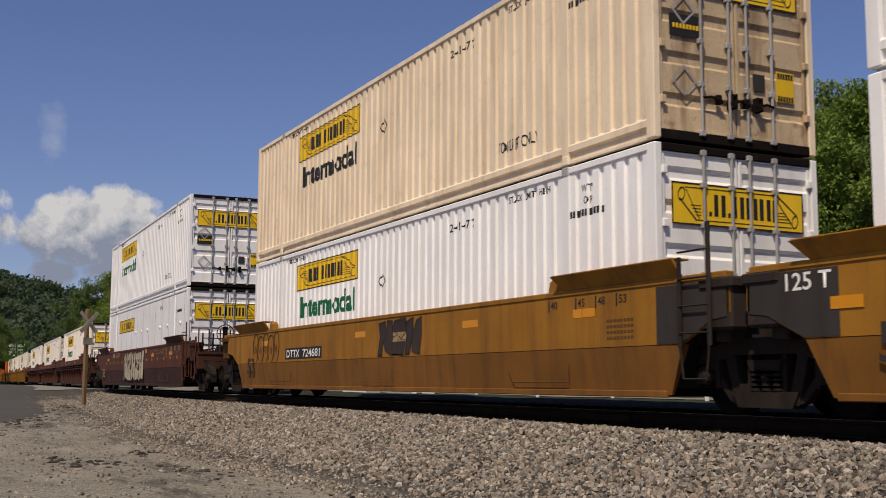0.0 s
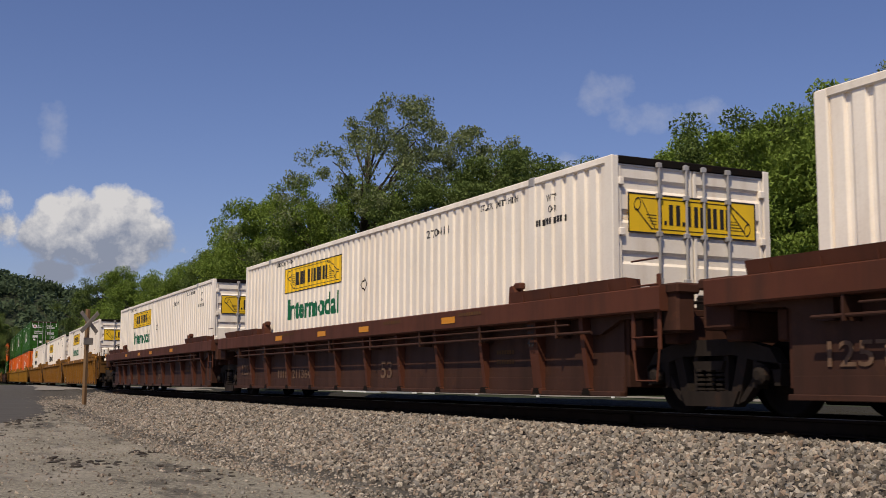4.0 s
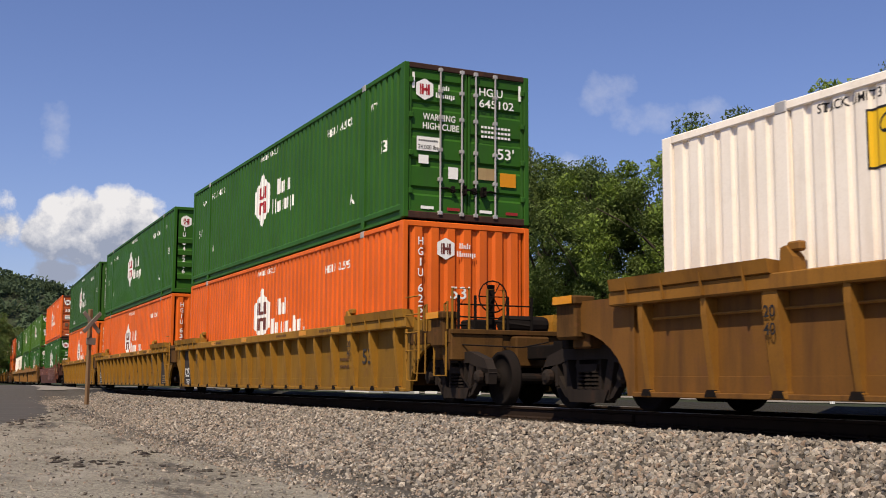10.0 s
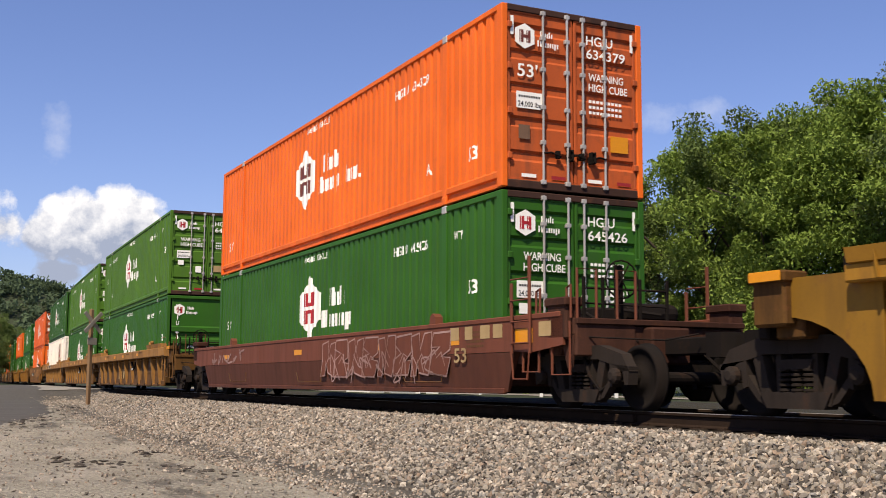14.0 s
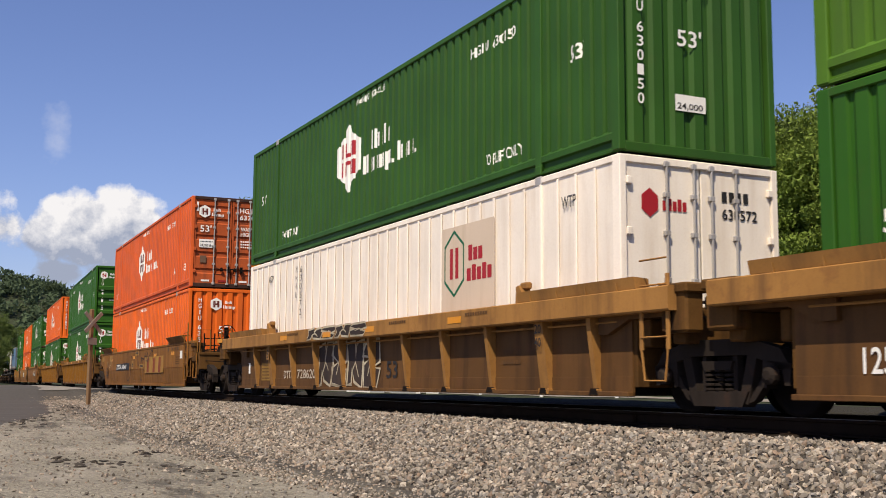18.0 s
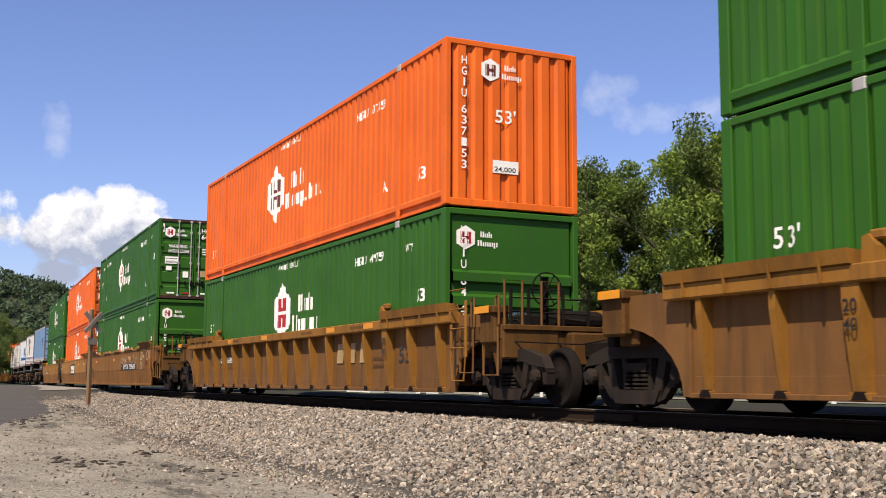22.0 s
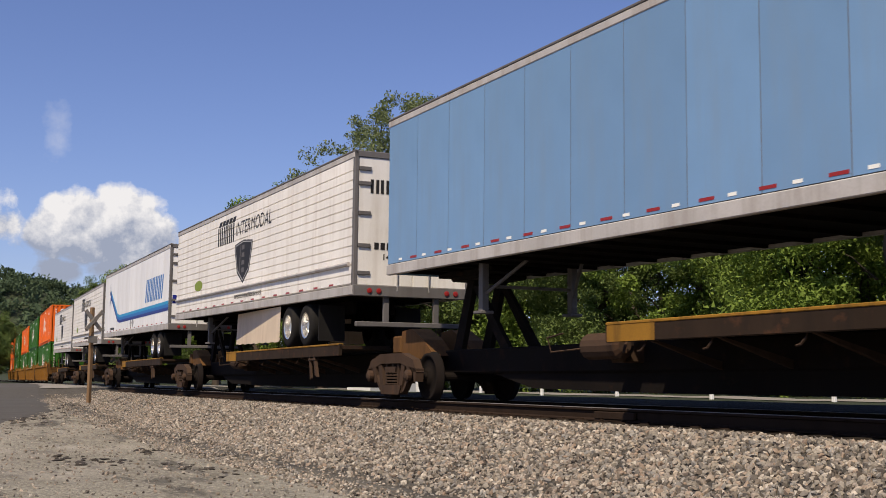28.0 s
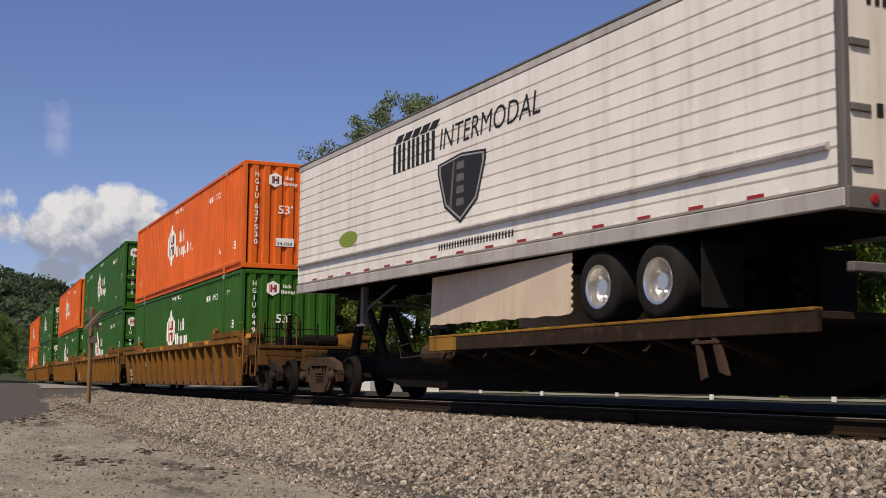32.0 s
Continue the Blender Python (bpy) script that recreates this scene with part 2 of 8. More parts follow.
ALU = paint("dull aluminium rail", (0.46, 0.43, 0.40), 0.5, (0.2, 0.15, 0.11), 0.55, 0.1, 0.1)
HEAD_EDGE = paint("dark scraped door edge", (0.045, 0.020, 0.013), 0.7, (0.02, 0.012, 0.009), 0.7, 0.3)
SKIRT = paint("tan trailer skirt", (0.62, 0.50, 0.37), 0.6, (0.35, 0.25, 0.16), 0.4)
ECO = plain("green oval badge", (0.2, 0.26, 0.02), 0.5)
GRAFF_PALE = paint("pale graffiti", (0.48, 0.42, 0.30), 0.7, (0.2, 0.12, 0.08), 0.7, vary=0.3)
GRAFF_DARK = paint("dark graffiti", (0.035, 0.025, 0.022), 0.7, (0.1, 0.06, 0.03), 0.5, vary=0.3)
GRAFF_PINK = paint("pinkish white graffiti", (0.32, 0.20, 0.175), 0.7, (0.2, 0.08, 0.05), 0.6, vary=0.3)


# ---- meshes ----
class Geo:
    """Vertices and faces of one part, gathered in plain lists."""

    def __init__(self):
        self.v, self.f = [], []

    def poly(self, pts):
        k = len(self.v)
        self.v += [tuple(p) for p in pts]
        self.f.append(tuple(range(k, k + len(pts))))

    def box(self, a, b, c=0.0):
        (x0, y0, z0), (x1, y1, z1) = a, b
        k = len(self.v)
        if c <= 0:
            self.v += [(x, y, z) for x in (x0, x1) for y in (y0, y1) for z in (z0, z1)]
            self.f += [tuple(k + i for i in q) for q in ((0, 1, 3, 2), (4, 6, 7, 5), (0, 4, 5, 1), (2, 3, 7, 6), (0, 2, 6, 4), (1, 5, 7, 3))]
            return self
        c = min(c, (x1 - x0) * 0.45, (y1 - y0) * 0.45, (z1 - z0) * 0.45)
        idx = {}
        for i in (0, 1):
            for j in (0, 1):
                for h in (0, 1):
                    X, Y, Z = (x0, x1)[i], (y0, y1)[j], (z0, z1)[h]
                    sx, sy, sz = (c, -c)[i], (c, -c)[j], (c, -c)[h]
                    for ax, p in enumerate(((X, Y + sy, Z + sz), (X + sx, Y, Z + sz), (X + sx, Y + sy, Z))):
                        idx[i, j, h, ax] = len(self.v)
                        self.v.append(p)
        for i in (0, 1):
            self.f.append(tuple(idx[i, j, h, 0] for j, h in ((0, 0), (0, 1), (1, 1), (1, 0))))
            self.f.append(tuple(idx[j, i, h, 1] for j, h in ((0, 0), (0, 1), (1, 1), (1, 0))))
            self.f.append(tuple(idx[j, h, i, 2] for j, h in ((0, 0), (0, 1), (1, 1), (1, 0))))
        for a_ in (0, 1):
            for b_ in (0, 1):
                self.f.append((idx[a_, b_, 0, 0], idx[a_, b_, 1, 0], idx[a_, b_, 1, 1], idx[a_, b_, 0, 1]))
                self.f.append((idx[a_, 0, b_, 0], idx[a_, 1, b_, 0], idx[a_, 1, b_, 2], idx[a_, 0, b_, 2]))
                self.f.append((idx[0, a_, b_, 1], idx[1, a_, b_, 1], idx[1, a_, b_, 2], idx[0, a_, b_, 2]))
        for i in (0, 1):
            for j in (0, 1):
                for h in (0, 1):
                    self.f.append(tuple(idx[i, j, h, ax] for ax in range(3)))
        return self

    def prism(self, pts, lo, hi, axis=1):
        """An outline of two coordinates drawn out from lo to hi along an axis."""
        def at(p, d):
            return {0: (d, p[0], p[1]), 1: (p[0], d, p[1]), 2: (p[0], p[1], d)}[axis]
        k, n = len(self.v), len(pts)
        self.v += [at(p, lo) for p in pts] + [at(p, hi) for p in pts]
        self.f.append(tuple(range(k, k + n)))
        self.f.append(tuple(range(k + 2 * n - 1, k + n - 1, -1)))
        for i in range(n):
            j = (i + 1) % n
            self.f.append((k + i, k + j, k + n + j, k + n + i))
        return self

    def lathe(self, prof, centre, axis=1, n=24, caps=True):
        """A profile of (radius, along) turned about an axis through centre."""
        k, m = len(self.v), len(prof)
        for i in range(n):
            a = 2 * math.pi * i / n
            ca, sa = math.cos(a), math.sin(a)
            for r, h in prof:
                p = {0: (h, r * ca, r * sa), 1: (r * ca, h, r * sa), 2: (r * ca, r * sa, h)}[axis]
                self.v.append((centre[0] + p[0], centre[1] + p[1], centre[2] + p[2]))
        for i in range(n):
            j = (i + 1) % n
            for q in range(m - 1):
                self.f.append((k + i * m + q, k + j * m + q, k + j * m + q + 1, k + i * m + q + 1))
        if caps:
            self.f.append(tuple(k + i * m for i in range(n)))
            self.f.append(tuple(k + i * m + m - 1 for i in range(n - 1, -1, -1)))
        return self

    def tube(self, pts, r, n=8):
        """A bent bar through the points."""
        k = len(self.v)
        pts = [Vector(p) for p in pts]
        for i, p in enumerate(pts):
            d = (pts[min(i + 1, len(pts) - 1)] - pts[max(i - 1, 0)]).normalized()
            u = d.cross(Vector((0, 0, 1)) if abs(d.z) < 0.9 else Vector((0, 1, 0))).normalized()
            w = d.cross(u)
            for j in range(n):
                a = 2 * math.pi * j / n
                self.v.append(tuple(p + (u * math.cos(a) + w * math.sin(a)) * r))
        for i in range(len(pts) - 1):
            for j in range(n):
                a, b = k + i * n + j, k + i * n + (j + 1) % n
                self.f.append((a, b, b + n, a + n))
        self.f.append(tuple(range(k + n - 1, k - 1, -1)))
        self.f.append(tuple(range(k + (len(pts) - 1) * n, k + len(pts) * n)))
        return self

    def mirror(self):
        """The same part on the far side of the train."""
        self.v = [(x, -y, z) for x, y, z in self.v]
        self.f = [tuple(reversed(q)) for q in self.f]
        return self

    def mesh(self, name, smooth=False):
        me = bpy.data.meshes.new(name)
        me.from_pydata(self.v, [], self.f)
        bm = bmesh.new()
        bm.from_mesh(me)
        bmesh.ops.recalc_face_normals(bm, faces=bm.faces)
        bm.to_mesh(me)
        bm.free()
        if smooth:
            for q in me.polygons:
                q.use_smooth = True
        me.materials.append(None)
        return me


STORE = {}


def kept(key, build):
    if key not in STORE:
        STORE[key] = build()
    return STORE[key]


def part(name, shape, material, parent, label="", at=None):
    """One mesh object under its thing or part. shape: a Geo or a mesh that repeats share."""
    me = shape.mesh(name) if isinstance(shape, Geo) else shape
    ob = new(name, me)
    ob.parent = parent
    if at is not None:
        ob.matrix_basis = at
    if not me.materials:
        me.materials.append(None)
    ob.material_slots[0].link = "OBJECT"
    ob.material_slots[0].material = material
    if label:
        tagged(ob, label)
    if name in ("lettering", "code_strip", "badge_centre", "name_block", "sign_name", "sign_scroll", "sign_border", "graffiti", "graffiti_outline"):
        tagged(ob, kind="stuff")
    return ob


def thing(name, label, category, group=""):
    return tagged(new(name), label, category, group)


def letters(text, width, height, lean=0.0, weight=0.012):
    """Flat built-in-font lettering in the x-z plane, its lower left at the origin, stretched to a width and cap height."""
    def build():
        cu = bpy.data.curves.new("lettering", "FONT")
        cu.body, cu.size, cu.resolution_u, cu.offset = text, 1.0, 3, weight
        ob = bpy.data.objects.new("lettering", cu)
        me = bpy.data.meshes.new_from_object(ob)
        bpy.data.objects.remove(ob)
        xs = [v.co.x for v in me.vertices]
        x0, w = min(xs), max(xs) - min(xs)
        for v in me.vertices:
            v.co = ((v.co.x - x0) * width / w + lean * v.co.y * height / 0.70, 0, v.co.y * height / 0.70)
        me.materials.clear()
        me.materials.append(None)
        return me
    return kept(("letters", text, width, height, lean, weight), build)


def bars(n, width, height, gap=0.3, lean=0.0):
    """A row of plain upright bars, for writing that stays unlettered."""
    g = Geo()
    w = width / (n + (n - 1) * gap)
    for i in range(n):
        x = i * w * (1 + gap)
        g.poly([(x, 0, 0), (x + w, 0, 0), (x + w + lean, 0, height), (x + lean, 0, height)])
    return g


def stems(form, width, height, lean=0.0):
    """A name as plain upright bars of letter stroke width: T two tall, t two short, d tall and short, g two low, I and i one, a full stop a dot."""
    sizes = {"T": 1.0, "t": 0.86, "d": 0.9, "g": 0.9, "I": 0.34, "i": 0.34, ".": 0.24, " ": 0.3}
    total = sum(sizes[c] + 0.2 for c in form) - 0.2
    g, x, k = Geo(), 0.0, width / total

    def bar(a, b, z0, z1):
        g.poly([(a * k + lean * z0, 0, z0 * height), (b * k + lean * z0, 0, z0 * height), (b * k + lean * z1, 0, z1 * height), (a * k + lean * z1, 0, z1 * height)])
    for c in form:
        w = sizes[c]
        if c in "Ttdg":
            lo, left, right = (-0.26 if c == "g" else 0.0), (1.0 if c in "Td" else 0.72), (1.0 if c == "T" else 0.72)
            bar(x, x + w * 0.36, lo, left)
            bar(x + w * 0.64, x + w, 0.0, right)
        elif c in "Ii":
            bar(x, x + w, 0.0, 1.0 if c == "I" else 0.72)
        elif c == ".":
            bar(x, x + w, 0.0, 0.2)
        x += w + 0.2
    return g


def blocks(rnd, n, width, height):
    """Plain solid bars of letter width, standing for a name in its own weight."""
    g = Geo()
    w = width / (n * 1.25)
    for i in range(n):
        x, h = i * w * 1.25, height * rnd.choice((1, 1, 0.8))
        g.poly([(x + w * 0.06, 0, 0), (x + w * 0.94, 0, 0), (x + w, 0, h * 0.06), (x + w, 0, h * 0.94), (x + w * 0.94, 0, h), (x + w * 0.06, 0, h), (x, 0, h * 0.94), (x, 0, h * 0.06)])
    return g

# ---- containers ----
CL, CW, CH = 16.15, 1.295, 2.896
PITCH_C, DEEP, SET = 0.275, 0.036, 0.022


def side_depth(x):
    """How far the corrugated side lies behind its outer face at x."""
    u = (x % PITCH_C) / PITCH_C
    if u < 0.56:
        return 0.0
    if u < 0.62:
        return DEEP * (u - 0.56) / 0.06
    if u < 0.80:
        return DEEP
    return DEEP * (1 - u) / 0.20


def breaks(x0, x1):
    out = []
    for i in range(int(x0 / PITCH_C) - 2, int(x1 / PITCH_C) + 2):
        out += [PITCH_C * (i + k) for k in (0, 0.56, 0.62, 0.80)]
    return [b for b in out if x0 + 1e-4 < b < x1 - 1e-4]


def side_wall(flat=False):
    def build():
        g = Geo()
        for a, b in ((-16.0, -14.25), (-14.09, -2.06), (-1.90, -0.15)):
            xs = [a] + ([] if flat else breaks(a, b)) + [b]
            for p, q in zip(xs, xs[1:]):
                yp, yq = (-CW + SET + (0 if flat else side_depth(x)) for x in (p, q))
                g.poly([(p, yp, 0.25), (q, yq, 0.25), (q, yq, 2.80), (p, yp, 2.80)])
        return g
    return build


def end_ribs(n=7, deep=0.05):
    g = Geo()
    w = 2.3 / n
    ys = [-1.15]
    xs = [0.0]
    for i in range(n):
        y = -1.15 + i * w
        for u, d in ((0.12, 0), (0.28, 1), (0.72, 1), (0.88, 0)):
            ys.append(y + u * w)
            xs.append(d * deep)
    ys.append(1.15)
    xs.append(0.0)
    for i in range(len(ys) - 1):
        g.poly([(-0.06 + xs[i], ys[i], 0.14), (-0.06 + xs[i + 1], ys[i + 1], 0.14), (-0.06 + xs[i + 1], ys[i + 1], 2.78), (-0.06 + xs[i], ys[i], 2.78)])
    return g


def end_bands(zs):
    g = Geo()
    z = [0.14]
    x = [-0.06]
    for c in zs:
        for u, d in ((-0.12, 0), (-0.085, 0.075), (0.06, 0.075), (0.11, 0)):
            z.append(c + u)
            x.append(-0.06 + d)
    z.append(2.78)
    x.append(-0.06)
    for i in range(len(z) - 1):
        g.poly([(x[i], -1.15, z[i]), (x[i], 1.15, z[i]), (x[i + 1], 1.15, z[i + 1]), (x[i + 1], -1.15, z[i + 1])])
    return g


def door_leaf(y0, y1):
    """A steel door with raised edges and pressed-in bands."""
    g = Geo()
    z = [0.16]
    x = [-0.035]
    for c in (0.52, 1.05, 1.58, 2.11, 2.52):
        for u, d in ((-0.09, 0), (-0.05, -0.035), (0.05, -0.035), (0.09, 0)):
            z.append(c + u)
            x.append(-0.035 + d)
    z.append(2.76)
    x.append(-0.035)
    for i in range(len(z) - 1):
        g.poly([(x[i], y0 + 0.05, z[i]), (x[i], y1 - 0.05, z[i]), (x[i + 1], y1 - 0.05, z[i + 1]), (x[i + 1], y0 + 0.05, z[i + 1])])
    for a, b in ((y0, y0 + 0.05), (y1 - 0.05, y1)):
        g.box((-0.09, a, 0.16), (-0.02, b, 2.76), 0.006)
    g.box((-0.09, y0, 0.13), (-0.02, y1, 0.16))
    g.box((-0.09, y0, 2.76), (-0.02, y1, 2.79))
    return g


def locking_bar(y):
    g = Geo()
    g.tube([(0.012, y, 0.10), (0.012, y, 2.84)], 0.019)
    for z in (0.13, 0.75, 1.3, 1.9, 2.4, 2.80):
        g.box((-0.03, y - 0.045, z - 0.035), (0.03, y + 0.045, z + 0.035), 0.008)
    return g


def handle_of(y, side):
    g = Geo()
    g.tube([(0.03, y, 0.58), (0.045, y + side * 0.12, 0.60), (0.045, y + side * 0.3, 0.55)], 0.016)
    g.box((-0.02, y + side * 0.22, 0.52), (0.05, y + side * 0.29, 0.64), 0.008)
    return g


def wrapped(me, x, z, y=-CW - 0.0025, key=None, flat=False):
    """A flat marking laid on the corrugated side, cut and bent where the side bends."""
    def build():
        bm = bmesh.new()
        bm.from_mesh(me)
        bmesh.ops.translate(bm, verts=bm.verts, vec=(x, 0, z))
        xs = [v.co.x for v in bm.verts]
        for b in ([] if flat else breaks(min(xs), max(xs))):
            bmesh.ops.bisect_plane(bm, geom=bm.verts[:] + bm.edges[:] + bm.faces[:], plane_co=(b, 0, 0), plane_no=(1, 0, 0))
        for v in bm.verts:
            v.co.y = y + SET + (0 if flat else side_depth(v.co.x))
        out = bpy.data.meshes.new("marking")
        bm.to_mesh(out)
        bm.free()
        out.materials.append(None)
        return out
    return kept(("wrapped", key, x, z, y), build) if key else build()


def flat_poly(pts):
    g = Geo()
    g.poly([(x, 0, z) for x, z in pts])
    return g.mesh("marking")


def mark(name, key, make, x, z, material, parent, label="", lift=0.0, flat=False):
    me = kept(("wrap", key, x, z, lift, flat), lambda: wrapped(make(), x, z, -CW - 0.0025 - lift, None, flat))
    return part(name, me, material, parent, label)


HEX = [(0.645, 0.0), (0.80, 0.12), (0.83, 0.2), (1.29, 0.42), (1.29, 1.0), (0.83, 1.22), (0.80, 1.3), (0.645, 1.41), (0.49, 1.3), (0.46, 1.22), (0.0, 1.0), (0.0, 0.42), (0.46, 0.2), (0.49, 0.12)]


def h_shape():
    g = Geo()
    for x in (0.30, 0.72):
        for z0, z1 in ((0.36, 0.66), (0.74, 1.04)):
            g.poly([(x, 0, z0), (x + 0.07, 0, z0), (x + 0.07, 0, z1), (x, 0, z1)])
            g.poly([(x + 0.10, 0, z0), (x + 0.25, 0, z0), (x + 0.25, 0, z1), (x + 0.10, 0, z1)])
    for z0, z1 in ((0.58, 0.66), (0.74, 0.82)):
        g.poly([(0.55, 0, z0), (0.72, 0, z0), (0.72, 0, z1), (0.55, 0, z1)])
    return g.mesh("marking")


BADGE_AT = {"625595": 0.79, "632662": 0.30, "633382": 0.0, "645102": 0.64, "649759": 0.70, "645426": 0.76, "650086": 0.77, "635552": 0.28, "635690": 0.28, "530572": 0.0, "646712": 0.45, "637007": 0.33, "634379": 0.33}


def hub_marks(c, upper, digits, rnd, ink, dark, stacked):
    body = "white hexagon badge"
    o = BADGE_AT.get(digits, 0.0 if upper else 0.28)
    mark("badge", "hex", lambda: flat_poly(HEX), -10.12 + o, 0.89, LOGO_WHITE, c, body)
    mark("badge_centre", "h", h_shape, -10.12 + o, 0.89, ink, c, "dark bars in the badge", 0.003)
    mark("name_block", "nb1" + str(upper), lambda: stems("Ttd", 0.92, 0.38).mesh("m"), (-8.30 if upper else -8.27) + o, 1.56, LOGO_WHITE, c, "white bar name")
    mark("name_block", "nb2" + str(upper), lambda: stems("Tittg. Itt." if upper else "Tittg", 2.5 if upper else 1.7, 0.36).mesh("m"), -8.68 + o, 1.13, LOGO_WHITE, c, "white bar name")
    mark("lettering", "warn", lambda: letters("WARNING HIGH CUBE", 1.48, 0.12), -9.1, 2.60, LOGO_WHITE, c, "white height warning")
    if dark:
        for x in (-3.65, -13.70):
            mark("lettering", "toplift", lambda: letters("TOP LIFT ONLY", 1.15, 0.17), x, 0.42, LOGO_WHITE, c, "white lifting notice")
    z = 1.5 if digits in ("646712", "649979", "646031", "646502") else 1.45 if dark else 0.60
    for x in (-15.4, -1.2):
        mark("lettering", "53ft" + str(z), lambda: letters("53'", 0.38, 0.22), x, z if z > 1 or upper else 1.38, LOGO_WHITE, c, "white length mark")
    if not dark:
        mark("lettering", "A", lambda: letters("A", 0.16, 0.2), -2.72, 0.62, LOGO_WHITE, c)
    mark("lettering", "num" + digits, lambda: letters("HGIU " + digits, 1.45, 0.16), -4.1, 2.26, LOGO_WHITE, c, "white fleet number")
    if not upper:
        mark("lettering", "wtp", lambda: letters("WTP", 0.32, 0.13), -1.65, 2.3, LOGO_WHITE, c)
    if stacked and not upper:
        mark("lettering", "num" + digits, lambda: letters("HGIU " + digits, 1.45, 0.16), -13.95, 2.36, LOGO_WHITE, c, "white fleet number")
        mark("lettering", "A", lambda: letters("A", 0.16, 0.2), -13.75, 0.80, LOGO_WHITE, c)
        mark("lettering", "wtp", lambda: letters("WTP", 0.32, 0.13), -15.0, 2.3, LOGO_WHITE, c)
    mark("casting_patch", "patch", lambda: flat_poly([(0, 0), (0.11, 0), (0.11, 0.13), (0, 0.13)]), -14.22, 2.62, LOGO_WHITE, c)
    mark("casting_patch", "patch", lambda: flat_poly([(0, 0), (0.11, 0), (0.11, 0.13), (0, 0.13)]), -2.03, 2.62, LOGO_WHITE, c)


def sign_frame(w, h, t):
    g = Geo()
    for a, b in (((0, 0), (w, t)), ((0, h - t), (w, h)), ((0, t), (t, h - t)), ((w - t, t), (w, h - t))):
        g.poly([(a[0], 0, a[1]), (b[0], 0, a[1]), (b[0], 0, b[1]), (a[0], 0, b[1])])
    return g


def scroll(w, h, n=7):
    """Thin ruled lines, a slanting fold and a curled roll at either end of an unrolled scroll."""
    g = Geo()
    line = h * 0.03

    def bar(x0, z0, x1, z1, t=line):
        g.poly([(x0, 0, z0), (x1, 0, z1), (x1 + t * 0.6, 0, z1 + t), (x0 + t * 0.6, 0, z0 + t)])
    for side in (0, 1):
        for i in range(n):
            z = h * (0.24 + 0.075 * i)
            if side:
                bar(w * 0.75, z, w * (0.90 - 0.018 * i), z, h * 0.016)
            else:
                bar(w * (0.17 - 0.012 * i), z, w * 0.21, z, h * 0.016)
        cx, cz = (w * 0.07, h * 0.72) if not side else (w * 0.93, h * 0.28)
        for i in range(14):
            p, q = (2 * math.pi * k / 14 for k in (i, i + 1))
            rx, rz = w * 0.026, h * 0.17
            g.poly([(cx + rx * k * math.cos(a) + 0.25 * rx * math.sin(a), 0, cz + rz * k * math.sin(a)) for a, k in ((p, 1), (q, 1), (q, 0.80), (p, 0.80))])
        if side:
            bar(w * 0.76, h * 0.88, w * 0.91, h * 0.16)
            bar(w * 0.79, h * 0.88, w * 0.945, h * 0.42)
        else:
            bar(w * 0.055, h * 0.60, w * 0.175, h * 0.10)
            bar(w * 0.10, h * 0.84, w * 0.20, h * 0.12, h * 0.02)
    bar(w * 0.17, h * 0.12, w * 0.90, h * 0.12, h * 0.018)
    bar(w * 0.09, h * 0.88, w * 0.80, h * 0.88, h * 0.018)
    return g


def flat_side(c):
    """Upright seams and round vents on a smooth-sided container."""
    for i in range(13):
        if abs(-15.1 + 1.22 * i + 1.98) > 0.3:
            part("seam", kept("cseam", lambda: Geo().box((0, -CW + SET - 0.004, 0.28), (0.02, -CW + SET + 0.002, 2.79)).mesh("seam")), ZINC, c, "", Matrix.Translation((-15.1 + 1.22 * i, 0, 0)))
    for x in (-9.25, -8.02, -6.78, -4.4, -3.05, -1.0):
        part("vent", kept("cvent", lambda: Geo().lathe([(0.06, 0.02), (0.06, -0.02), (0.035, -0.04)], (0, -CW + SET, 1.83), 1, 14).mesh("vent")), WHITE, c, "small round vent cover", Matrix.Translation((x, 0, 0)))


